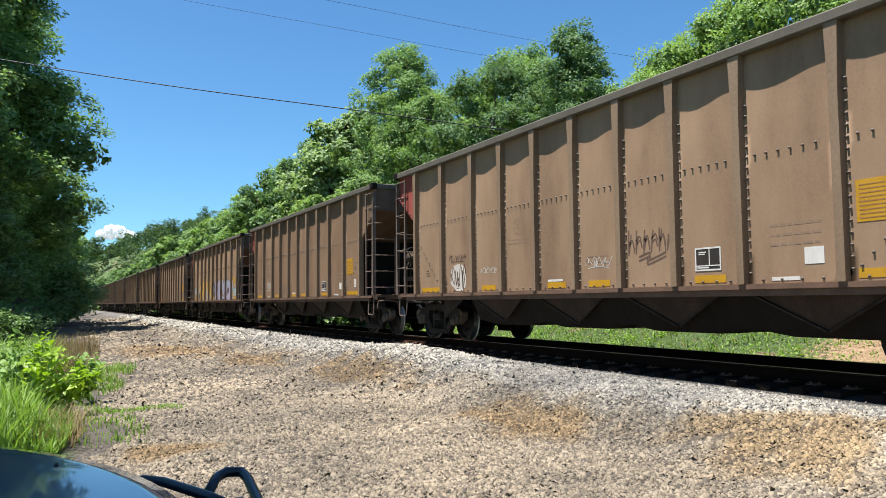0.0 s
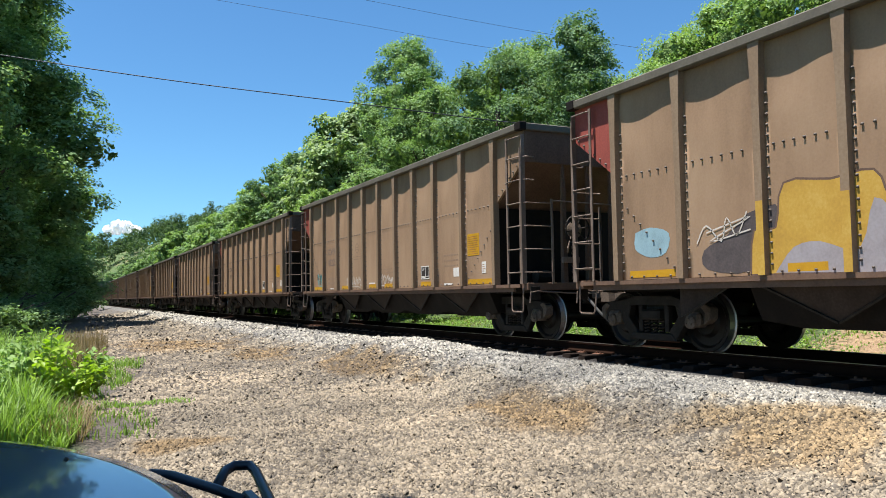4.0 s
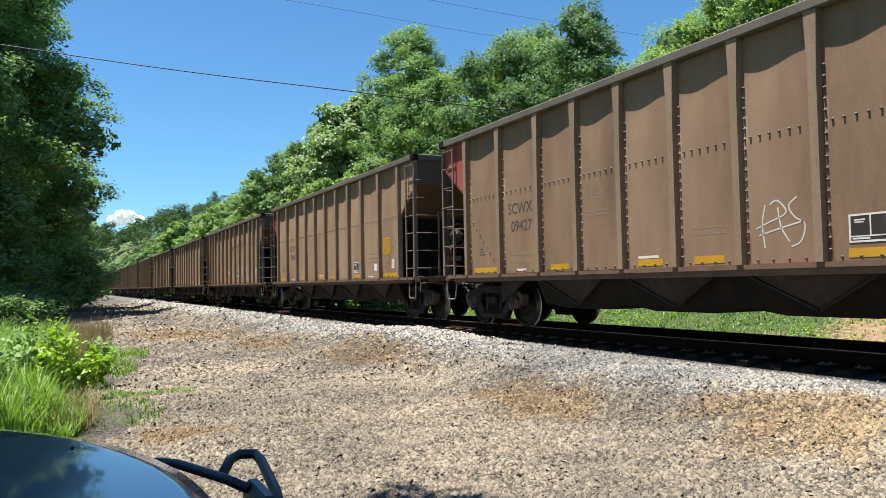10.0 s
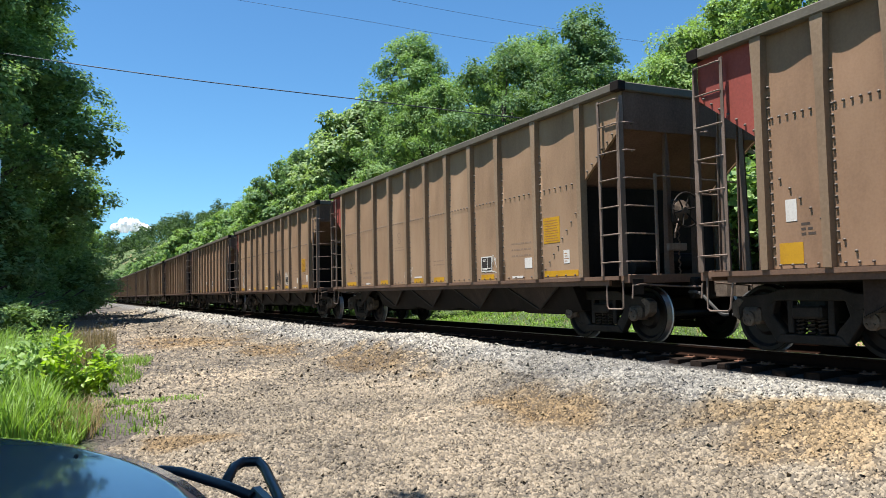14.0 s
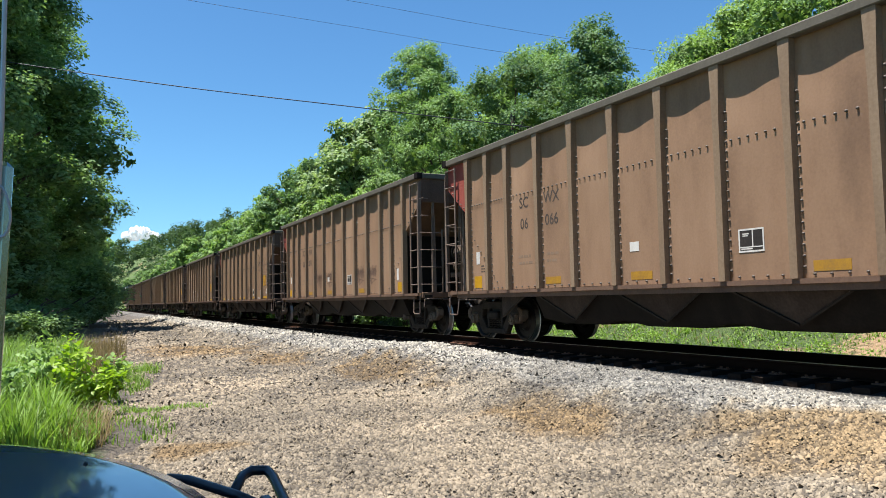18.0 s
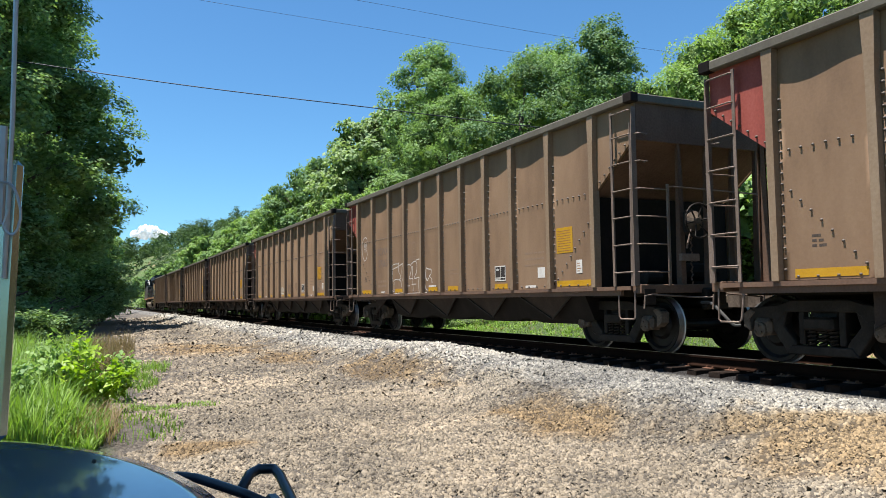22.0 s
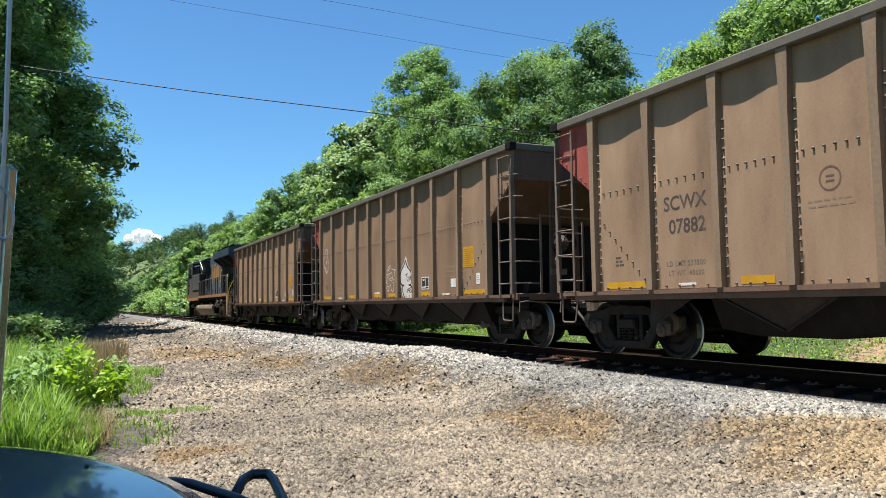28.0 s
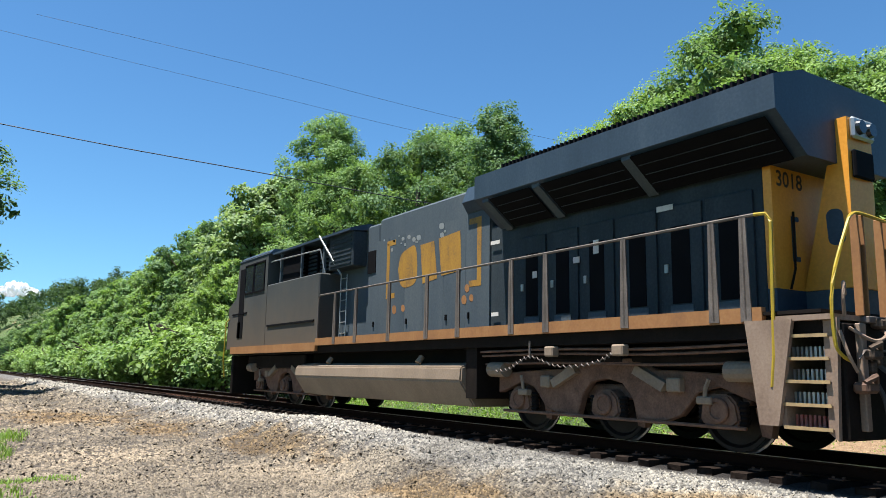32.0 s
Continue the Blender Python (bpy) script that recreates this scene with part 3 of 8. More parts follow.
def curve_pts(pts, n=6):
    """A smooth line through points (Catmull-Rom)."""
    out = []
    p = [pts[0], *pts, pts[-1]]
    for i in range(1, len(p) - 2):
        for k in range(n):
            t = k / n
            out.append(tuple(0.5 * (2 * p[i][c] + (p[i + 1][c] - p[i - 1][c]) * t + (2 * p[i - 1][c] - 5 * p[i][c] + 4 * p[i + 1][c] - p[i + 2][c]) * t * t
                                    + (3 * p[i][c] - p[i - 1][c] - 3 * p[i + 1][c] + p[i + 2][c]) * t ** 3) for c in range(len(pts[0]))))
    out.append(tuple(pts[-1]))
    return out


# ---- ground ----
def smooth_step(a, b, v):
    t = np.clip((v - a) / (b - a), 0, 1)
    return t * t * (3 - 2 * t)


def ground_z(x, y):
    """Height of the ground: a gravel lot, the raised track bed, a grass strip and the wooded slope."""
    x, y = np.asarray(x, float), np.asarray(y, float)
    off = x - TRACK_X
    left = -0.77 + 0.05 * np.sin(x * 1.1 + y * 0.37) * np.sin(y * 0.23 + 1.0) + 0.03 * np.sin(x * 2.3 - y * 1.7)
    z = left + (-0.30 - left) * smooth_step(-4.4, -1.7, off) + 0.055 * smooth_step(-1.36, -1.15, off)
    z = np.where(off > 0, -0.245 + (-0.85 + 0.245) * smooth_step(1.7, 3.6, off), z)
    z = z + 0.34 * np.exp(-((x - 6.9) / 0.75) ** 2 - ((y - 15.5) / 4.2) ** 2) + 0.10 * np.exp(-((x - 6.6) / 0.8) ** 2 - ((y - 7.5) / 2.5) ** 2)
    near = np.abs(off) > 1.55
    z = z + near * 0.022 * np.sin(x * 5.1 + 1.3 * np.sin(y * 3.1)) * np.sin(y * 4.3 + x)
    z = z + 0.22 * np.maximum(0, off - 7.5) * (1 - 0.6 * smooth_step(60, 200, off)) * smooth_step(24, 40, y)
    bank = np.clip(off - 4.2, 0, 16)
    z = z + (0.25 * bank + 0.10 * np.sin(x * 0.9 + y * 0.5) * np.sin(y * 0.7) * np.clip(bank, 0, 1)) * (1 - smooth_step(24, 40, y))
    far = smooth_step(200, 620, y) * np.minimum(60, np.maximum(0, np.abs(x - 30) * 0.10 + 30)) * smooth_step(12, 60, np.abs(off) + np.maximum(0, y - 420) * 0.4)
    z = z + far
    lf = np.maximum(0, -x - 6.0) * 0.06
    return z + np.minimum(lf, 25)


def axis_lines(spans):
    out = []
    for a, b, s in spans:
        out += list(np.arange(a, b, s))
    return np.array(out + [spans[-1][1]])


gx = axis_lines([(-2500, -300, 220), (-300, -40, 20), (-40, -4, 2), (-4, 14, 0.2), (14, 40, 1.0), (40, 300, 13), (300, 2500, 220)])
gy = axis_lines([(-2500, -400, 300), (-400, -20, 20), (-20, 2, 1), (2, 32, 0.22), (32, 80, 1.0), (80, 400, 10), (400, 2600, 100)])
GX, GY = np.meshgrid(gx, gy)
gv = np.stack([GX, GY, ground_z(GX, GY)], -1).reshape(-1, 3)
nx, ny = len(gx), len(gy)
gi = (np.arange(ny - 1)[:, None] * nx + np.arange(nx - 1)[None, :]).ravel()
ground = raw("ground", gv, np.stack([gi, gi + 1, gi + nx + 1, gi + nx], 1), M["ground"])
ground.data.polygons.foreach_set("use_smooth", [True] * len(ground.data.polygons))
tagged(ground, "gravel lot, ballast shoulder and grassy slope", "ground", kind="structure")


def chips(rng, x, y, size, corners, faces, lift):
    """One loose stone for each place, from a rough shape of unit size; the buried undersides are left away."""
    n, k = len(x), len(corners)
    shape = (corners[None] * rng.uniform(0.70, 1.25, (n, k, 3)) + rng.normal(0, 0.20, (n, k, 3))) * size[:, None, None]
    shape *= np.stack([rng.uniform(0.8, 1.35, n), rng.uniform(0.7, 1.1, n), rng.uniform(0.6, 1.1, n)], 1)[:, None]
    a = rng.uniform(0, 6.28, n)
    ca, sa = np.cos(a), np.sin(a)
    X = shape[..., 0] * ca[:, None] - shape[..., 1] * sa[:, None]
    Y = shape[..., 0] * sa[:, None] + shape[..., 1] * ca[:, None]
    tilt = rng.normal(0, 0.42, (n, 2))
    Z = shape[..., 2] + X * tilt[:, :1] + Y * tilt[:, 1:]
    base = np.stack([x, y, ground_z(x, y) + size * lift], -1)
    verts = (np.stack([X, Y, Z], -1) + base[:, None]).reshape(-1, 3)
    return verts, (faces[None] + (np.arange(n) * k)[:, None, None]).reshape(-1, 3)


def gravel_stones():
    """Loose crushed stone on the lot and the ballast shoulder."""
    rng = np.random.default_rng(5)
    ridge = np.array([(1, -0.8, -0.5), (1, 0.8, -0.5), (-1, 0.8, -0.5), (-1, -0.8, -0.5), (0.55, 0, 0.6), (-0.55, 0, 0.6)], float)
    ridge_tri = np.array([(0, 1, 4), (1, 2, 5), (1, 5, 4), (2, 3, 5), (3, 0, 4), (3, 4, 5)])
    a = np.arange(5) * math.tau / 5
    lump = np.concatenate([np.stack([np.cos(a), np.sin(a), np.full(5, -0.55)], 1), np.stack([0.66 * np.cos(a + 0.5), 0.66 * np.sin(a + 0.5), np.full(5, 0.42)], 1)])
    lump_tri = np.array([t for k in range(5) for t in ((k, (k + 1) % 5, 5 + k), ((k + 1) % 5, 5 + (k + 1) % 5, 5 + k))] + [(5, 6, 7), (5, 7, 8), (5, 8, 9)])

    def scatter(count, r0, r1, power):
        r = r0 + (r1 - r0) * rng.random(count) ** power
        ang = np.radians(rng.uniform(-1, 66, count))
        x, y = r * np.sin(ang), r * np.cos(ang)
        keep = (x < TRACK_X - 1.30) & (x > 0.5 + 0.03 * (y - 10) + 0.4 * np.sin(y * 1.3)) & (y < 92)
        return x[keep], y[keep], r[keep]

    x, y, r = scatter(150000, 3.8, 13.5, 1.25)
    size = rng.uniform(0.011, 0.025, len(x)) * np.where(rng.random(len(x)) < 0.08, 1.45, 1.0) * (1 + 0.03 * np.maximum(0, r - 7))
    v, f = chips(rng, x, y, size, lump, lump_tri, 0.22)
    near = raw("gravel", v, f, M["stone"])
    tagged(near, "loose grey and tan crushed limestone gravel", "gravel", kind="stuff")
    x, y, r = scatter(150000, 12.5, 92, 2.3)
    size = rng.uniform(0.015, 0.030, len(x)) * (1 + 0.05 * np.maximum(0, r - 10))
    v, f = chips(rng, x, y, size, ridge, ridge_tri, 0.22)
    far = raw("gravel", v, f, M["stone"])
    tagged(far, "crushed limestone gravel further along the lot", "gravel", kind="stuff")


gravel_stones()


# ---- track ----
def rail_profile(c):
    return [(c - 0.07, -0.165), (c + 0.07, -0.165), (c + 0.07, -0.15), (c + 0.012, -0.13), (c + 0.012, -0.04), (c + 0.036, -0.03),
            (c + 0.036, -0.004), (c + 0.03, 0.0), (c - 0.03, 0.0), (c - 0.036, -0.004), (c - 0.036, -0.03), (c - 0.012, -0.04), (c - 0.012, -0.13), (c - 0.07, -0.15)]


track = empty("railway_track", "single rusty-railed railway track on timber ties in ballast", "track", kind="structure")
track.location = (TRACK_X, 0, 0)
for side in (-1, 1):
    bm = bmesh.new()
    prism(bm, rail_profile(side * 0.753), "y", -420, 900)
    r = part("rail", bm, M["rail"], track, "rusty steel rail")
    part("rail_head", boxes((side * 0.753 - 0.031, side * 0.753 + 0.031, -420, 900, 0.0, 0.003)), M["railtop"], r, "polished running surface")

rng = random.Random(3)
tie_mesh = []
for v in range(4):
    bm = boxes((-1.22, 1.22, -0.115, 0.115, -0.355, -0.172), bevel=0.012)
    for vert in bm.verts:
        vert.co += Vector((rng.uniform(-0.03, 0.03) if abs(vert.co.x) > 1.1 else 0, rng.uniform(-0.008, 0.008), rng.uniform(-0.008, 0.004)))
    me = bpy.data.meshes.new("tie")
    bm.to_mesh(me)
    bm.free()
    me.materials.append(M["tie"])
    tie_mesh.append(me)
plate_me = bpy.data.meshes.new("tie_plate")
bm = boxes((-0.17, 0.17, -0.09, 0.09, -0.173, -0.158), bevel=0.003)
for sx in (-0.1, 0.1):
    for sy in (-0.06, 0.06):
        box(bm, sx - 0.014, sx + 0.014, sy - 0.014, sy + 0.014, -0.16, -0.135)
bm.to_mesh(plate_me)
bm.free()
plate_me.materials.append(M["plate"])
for i in range(150):
    y = 1.0 + i * 0.5
    t = new("tie", tie_mesh[i % 4])
    t.parent = track
    t.matrix_basis = pose(rng.uniform(-0.05, 0.05), y + rng.uniform(-0.03, 0.03), rng.uniform(-0.012, 0.0), 0, 0, rng.uniform(-1.2, 1.2) + (180 if i % 3 == 0 else 0))
    if y < 36:
        for sx in (-0.753, 0.753):
            p = new("tie_plate", plate_me)
            p.parent = t
            p.matrix_basis = pose(sx, 0, 0)
bm = bmesh.new()
fv, ff = [], []
for i in range(420):
    y = 76.0 + i * 0.7
    k = len(fv)
    fv += [(sx, y + sy, sz) for sx in (-1.3, 1.3) for sy in (-0.115, 0.115) for sz in (-0.34, -0.174)]
    ff += [(k + a, k + b, k + c, k + d) for a, b, c, d in ((1, 5, 7, 3), (0, 4, 5, 1), (2, 3, 7, 6), (0, 1, 3, 2), (4, 6, 7, 5))]
bm.free()
far_ties = raw("far_ties", fv, ff, M["tie"], track, "row of timber ties far along the track")
far_ties["kind"] = "stuff"


# ---- plants ----
def leaf_arrays(points, normals, size, rng, per=6, spread=0.17, droop=0.12):
    """Folded diamond leaves in sprays round points."""
    n = len(points) * per
    p = np.repeat(points, per, 0) + np.clip(rng.normal(0, spread, (n, 3)), -1.5 * spread, 1.5 * spread) * np.array([1, 1, 0.8])
    out = np.repeat(normals, per, 0) + rng.normal(0, 0.36, (n, 3))
    out /= np.linalg.norm(out, axis=1, keepdims=True) + 1e-9
    along = np.cross(out, rng.normal(0, 1, (n, 3)))
    along /= np.linalg.norm(along, axis=1, keepdims=True) + 1e-9
    along[:, 2] -= droop
    across = np.cross(out, along)
    across /= np.linalg.norm(across, axis=1, keepdims=True) + 1e-9
    s = size * rng.uniform(0.65, 1.35, (n, 1))
    a = p - along * s * 0.5
    t = p + along * s * 0.6
    l = p + across * s * 0.36 + out * s * 0.12
    r = p - across * s * 0.36 + out * s * 0.12
    verts = np.stack([a, l, t, r], 1).reshape(-1, 3)
    k = np.arange(n) * 4
    faces = np.concatenate([np.stack([k, k + 2, k + 1], 1), np.stack([k, k + 3, k + 2], 1)])
    return verts, faces


def lobe_points(lobes, density, rng, low=0.0, clumps=15):
    """Places for leaf sprays: each lobe of a crown is a heap of smaller clumps, whose leaves face outwards and up."""
    pts, nor = [], []
    for cx, cy, cz, r, fz in lobes:
        c = rng.normal(0, 1, (clumps, 3))
        c[:, 2] += 0.35
        c /= np.linalg.norm(c, axis=1, keepdims=True)
        rc = r * rng.uniform(0.26, 0.48, clumps)
        mid = c * (r * rng.uniform(0.52, 0.80, clumps))[:, None]
        for k in range(clumps):
            n = max(3, int(density * 9.5 * rc[k] ** 2))
            d = rng.normal(0, 1, (n, 3)) + c[k] * 0.8 + np.array([0, 0, 0.35])
            d /= np.linalg.norm(d, axis=1, keepdims=True)
            q = (mid[k] + d * (rc[k] * rng.uniform(0.72, 1.0, (n, 1)))) * np.array([1, 1, fz]) + np.array([cx, cy, cz])
            keep = q[:, 2] > low
            pts.append(q[keep])
            nor.append((d * 0.75 + np.array([0, 0, 0.65]))[keep])
    return np.concatenate(pts), np.concatenate(nor)


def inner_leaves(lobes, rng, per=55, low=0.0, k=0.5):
    """The larger leaf sprays inside a crown, behind the outer leaves, mostly given a shade-dark green."""
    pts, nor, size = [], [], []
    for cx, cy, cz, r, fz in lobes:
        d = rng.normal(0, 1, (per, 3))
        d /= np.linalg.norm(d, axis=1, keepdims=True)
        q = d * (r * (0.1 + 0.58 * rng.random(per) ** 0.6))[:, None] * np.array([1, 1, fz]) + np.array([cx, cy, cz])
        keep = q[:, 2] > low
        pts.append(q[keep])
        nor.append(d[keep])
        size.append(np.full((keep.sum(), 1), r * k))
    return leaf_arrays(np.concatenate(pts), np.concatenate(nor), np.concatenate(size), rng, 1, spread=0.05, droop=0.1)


def trunk_mesh(h, r, rng, lean=0.0):
    bm = bmesh.new()
    px = [(lean * (i / 6) ** 2 * h + rng.normal(0, 0.05), rng.normal(0, 0.05), -0.4 + h * i / 6) for i in range(7)]
    seg = 8
    rings = []
    for i, p in enumerate(px):
        rad = r * (1 - 0.78 * i / 6) * (1.35 if i == 0 else 1)
        rings.append([bm.verts.new((p[0] + rad * math.cos(k * math.tau / seg), p[1] + rad * math.sin(k * math.tau / seg), p[2])) for k in range(seg)])
    for a, b in zip(rings, rings[1:]):
        for k in range(seg):
            bm.faces.new((a[k], a[(k + 1) % seg], b[(k + 1) % seg], b[k]))
    bm.faces.new(rings[-1])
    return bm, px


def limb_mesh(a, b, r):
    a, b = Vector(a), Vector(b)
    mid = (a + b) / 2 + Vector((0, 0, 0.12 * (b - a).length))
    bm = bmesh.new()
    pts = [a, (a * 0.6 + mid * 0.4), mid, b]
    seg = 6
    rings = []
    for i, p in enumerate(pts):
        d = (pts[min(i + 1, 3)] - pts[max(i - 1, 0)]).normalized()
        u = d.orthogonal().normalized()
        w = d.cross(u)
        rad = r * (1 - 0.25 * i)
        rings.append([bm.verts.new(p + (u * math.cos(k * math.tau / seg) + w * math.sin(k * math.tau / seg)) * rad) for k in range(seg)])
    for p, q in zip(rings, rings[1:]):
        for k in range(seg):
            bm.faces.new((p[k], p[(k + 1) % seg], q[(k + 1) % seg], q[k]))
    bm.faces.new(rings[-1])
    return bm


def build_tree(seed, h, spread, leaf, label, size=0.24, density=1.0, low=0.25, slim=1.0, name="tree", per=9, full=False, inner=80, domed=False):
    """A broadleaf tree of height h: tapered trunk, limbs, and a crown of leaf sprays in lobes."""
    rng = np.random.default_rng(seed)
    tree = empty(name, label, "tree")
    bm, _ = trunk_mesh(h * 0.8, 0.018 * h + 0.05, rng)
    part("trunk", bm, M["bark"], tree, "grey-brown bark trunk", smooth=True)
    lobes = []
    n = int(18 + spread * 2.6) if not full else 46
    for i in range(n):
        f = (i + 0.5) / n
        z = h * (low + (0.95 - low) * f)
        wide = spread * (0.35 + 0.75 * math.sin(math.pi * (0.16 + 0.80 * f)) ** 0.9)
        a = i * 2.4 + rng.uniform(-0.6, 0.6)
        rad = spread * rng.uniform(0.24, 0.46) * (1 - 0.2 * f)
        d = max(0, wide - rad) * rng.uniform(0.6, 1.2)
        if full:
            rad = spread * rng.uniform(0.20, 0.40)
            taper = 1.0 - 0.30 * smooth_step(0.38, 0.60, f) - 0.30 * smooth_step(0.6, 1.0, f) if not domed else math.sqrt(1 - (max(0, f - 0.45) / 0.58) ** 2)
            d = max(0.0, spread * taper - rad * 0.8) * rng.uniform(0.68, 1.12) * (0.5 if i % 5 == 0 else 1.0)
            z += rng.uniform(-0.03, 0.03) * h
        lobes.append((d * math.cos(a), d * math.sin(a), z, rad, rng.uniform(0.6, 0.9) * slim))
    lobes.append((0, 0, h * 0.9, spread * (0.5 if domed else 0.3), 1.0))
    if domed:
        lobes += [(0, 0, h * f, spread * 0.6, 1.0) for f in (0.5, 0.63, 0.77)]
    lobes.append((0, 0, h * (0.45 + low / 2), spread * 0.5, 1.3))
    for i in range(0, len(lobes) - 1, 3):
        l = lobes[i]
        z = l[2] * 0.72
        part("limb", limb_mesh((0, 0, z), (l[0] * 0.9, l[1] * 0.9, l[2]), 0.006 * h + 0.02), M["bark"], tree, smooth=True)
    pts, nor = lobe_points(lobes, density, rng)
    v, f = leaf_arrays(pts, nor, size, rng, per)
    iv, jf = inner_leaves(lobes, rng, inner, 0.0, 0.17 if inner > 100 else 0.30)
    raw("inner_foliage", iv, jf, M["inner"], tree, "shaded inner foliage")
    raw("crown", v, f, leaf, tree, "dense leafy crown")
    top = v[:, 2].max()
    tree["top"] = float(top)
    return tree


def build_bush(seed, h, spread, leaf, label, size=0.2, density=3.0, name="bush", per=5):
    rng = np.random.default_rng(seed)
    bush = empty(name, label, "bush")
    lines = [[(0, 0, -0.1), (rng.uniform(-0.3, 0.3) * spread, rng.uniform(-0.3, 0.3) * spread, h * 0.45), (rng.uniform(-0.7, 0.7) * spread, rng.uniform(-0.7, 0.7) * spread, h * 0.8)]
             for _ in range(5)]
    for l in lines[:3]:
        part("stem", tubes([l], 0.012 * h + 0.008, 5), M["bark"], bush)
    lobes = []
    for i in range(9):
        a = i * 2.4
        d = spread * 0.62 * math.sqrt((i + 0.3) / 9)
        z = h * rng.uniform(0.3, 0.75) * (1 - 0.25 * d / spread)
        lobes.append((d * math.cos(a), d * math.sin(a), z, spread * rng.uniform(0.33, 0.5), h / spread * 0.6))
    pts, nor = lobe_points(lobes, density, rng, low=0.02)
    v, f = leaf_arrays(pts, nor, size, rng, per, spread=0.22)
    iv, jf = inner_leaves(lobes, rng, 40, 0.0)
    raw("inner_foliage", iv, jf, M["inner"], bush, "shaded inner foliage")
    raw("foliage", v, f, leaf, bush)
    bush["top"] = float(v[:, 2].max())
    return bush


def place(proto, x, y, top, turn, group="", wide=1.0):
    """A copy of a plant, scaled to reach the height top above the ground, standing at x, y."""
    z = float(ground_z(x, y))
    s = (top - z) / proto["top"]
    o = copy_thing(proto, pose(x, y, z - 0.05, 0, 0, turn))
    o.scale = (s * wide, s * wide, s)
    if group:
        o["group"] = group
    return o


def drop_proto(ob):
    for o in (*ob.children_recursive, ob):
        bpy.data.objects.remove(o)


PROTO = [build_tree(11, 14, 4.6, M["leaf_mid"], "tall broadleaf tree with a full green crown", size=0.135, density=1.9, per=12),
         build_tree(12, 14, 4.0, M["leaf_deep"], "dark green broadleaf tree on the slope", size=0.135, density=1.9, per=12),
         build_tree(13, 13, 4.6, M["leaf_light"], "sunlit light green broadleaf tree", size=0.135, density=1.9, per=12),
         build_tree(14, 13, 4.2, M["leaf_silver"], "broadleaf tree with pale silvery leaves", size=0.25, density=1.2, per=8),
         build_tree(15, 19, 4.1, M["leaf_mid"], "tall oval broadleaf tree above the woods", size=0.16, density=2.3, low=0.35, slim=1.15, full=True, inner=30, per=11, domed=True),
         None, None,
         build_tree(17, 14, 3.1, M["leaf_deep"], "dark vine-covered tree with a domed crown", size=0.14, density=2.4, low=0.2, full=True, inner=30, per=11, domed=True),
         build_tree(18, 14, 4.6, M["leaf_mid"], "broadleaf tree with a green crown on the slope", size=0.24, density=1.1, per=8),
         build_tree(19, 14, 4.0, M["leaf_deep"], "dark green broadleaf tree on the slope", size=0.24, density=1.1, per=8),
         build_tree(20, 13, 4.6, M["leaf_light"], "light green broadleaf tree on the slope", size=0.24, density=1.1, per=8)]
BUSH = [build_bush(21, 4.0, 2.6, M["leaf_mid"], "leafy green bush at the edge of the woods", 0.17, 2.9),
        build_bush(22, 4.0, 2.6, M["leaf_light"], "bright green bush at the edge of the woods", 0.17, 2.9),
        build_bush(23, 4.0, 2.8, M["leaf_silver"], "pale green vine-grown bush by the track", 0.17, 2.9)]
THICKET = [build_bush(24, 4.5, 3.4, M["leaf_mid"], "dense green thicket along the track", 0.30, 1.2),
           build_bush(25, 4.5, 3.4, M["leaf_light"], "dense light green thicket along the track", 0.30, 1.2)]
FAR = [build_tree(31, 14, 5.0, M["leaf_mid"], "green tree far along the track", size=0.36, density=0.75),
       build_tree(32, 14, 4.6, M["leaf_light"], "light green tree far along the track", size=0.36, density=0.75)]
PROTO[5:7] = FAR

# x, y, height of the top above the rail, kind
SKYLINE = ((22, 171.6, 15.2, 6), (22, 141.7, 13.8, 5), (20, 111.5, 13.2, 6), (20, 98.0, 13.2, 5), (20, 87.1, 13.9, 10), (20, 78.2, 14.8, 9), (22, 76.8, 16.0, 8),
           (22, 69.2, 16.5, 9), (22, 62.8, 17.2, 3), (24, 62.5, 18.0, 3), (24, 53.6, 20.4, 4), (22, 46.1, 14.6, 0), (20, 35.8, 12.5, 2),
           (22, 36.7, 14.1, 1), (22, 33.7, 13.9, 0), (20, 28.5, 11.6, 0))
NEAR_EDGE = ((24, 31.6, 15.0, 7), (24, 27.4, 11.0, 2), (24.5, 24.0, 12.4, 2), (24, 21.2, 12.9, 2), (24.5, 17.7, 14.7, 0), (24, 15.4, 12.4, 2), (24, 13.2, 11.4, 2),
             (24.5, 11.4, 11.2, 0), (24, 8.8, 12.2, 2), (24, 6.0, 12.0, 0))
rng = random.Random(8)
wood = "trees of the wooded slope"
for x, y, top, k in SKYLINE:
    g = 1.4 if y < 36.5 else 1.0           # the woods stand further back beside the open grass
    place(PROTO[k], x * g, y * g, 0.93 + (top - 0.93) * g * (1.05 if y < 60 else 1.0), rng.uniform(0, 360), wood)
for x, y, top, k in NEAR_EDGE:
    place(PROTO[k], x, y, top * 1.04, rng.uniform(0, 360), wood)
# lower trees in front of and behind the skyline
for i in range(26):
    y = 14 + i * 4.4
    k = rng.choice((8, 10, 3, 10)) if y < 80 else rng.choice((5, 6))
    back = 7.0 * (1 - min(1, max(0, (y - 30) / 16)))
    hh = 6.0 if y < 40 else 8.2
    place(PROTO[k], rng.uniform(17.0, 18.6) + back, y + rng.uniform(-1.5, 1.5), rng.uniform(hh - 2.2, hh + 1.4), rng.uniform(0, 360), wood)
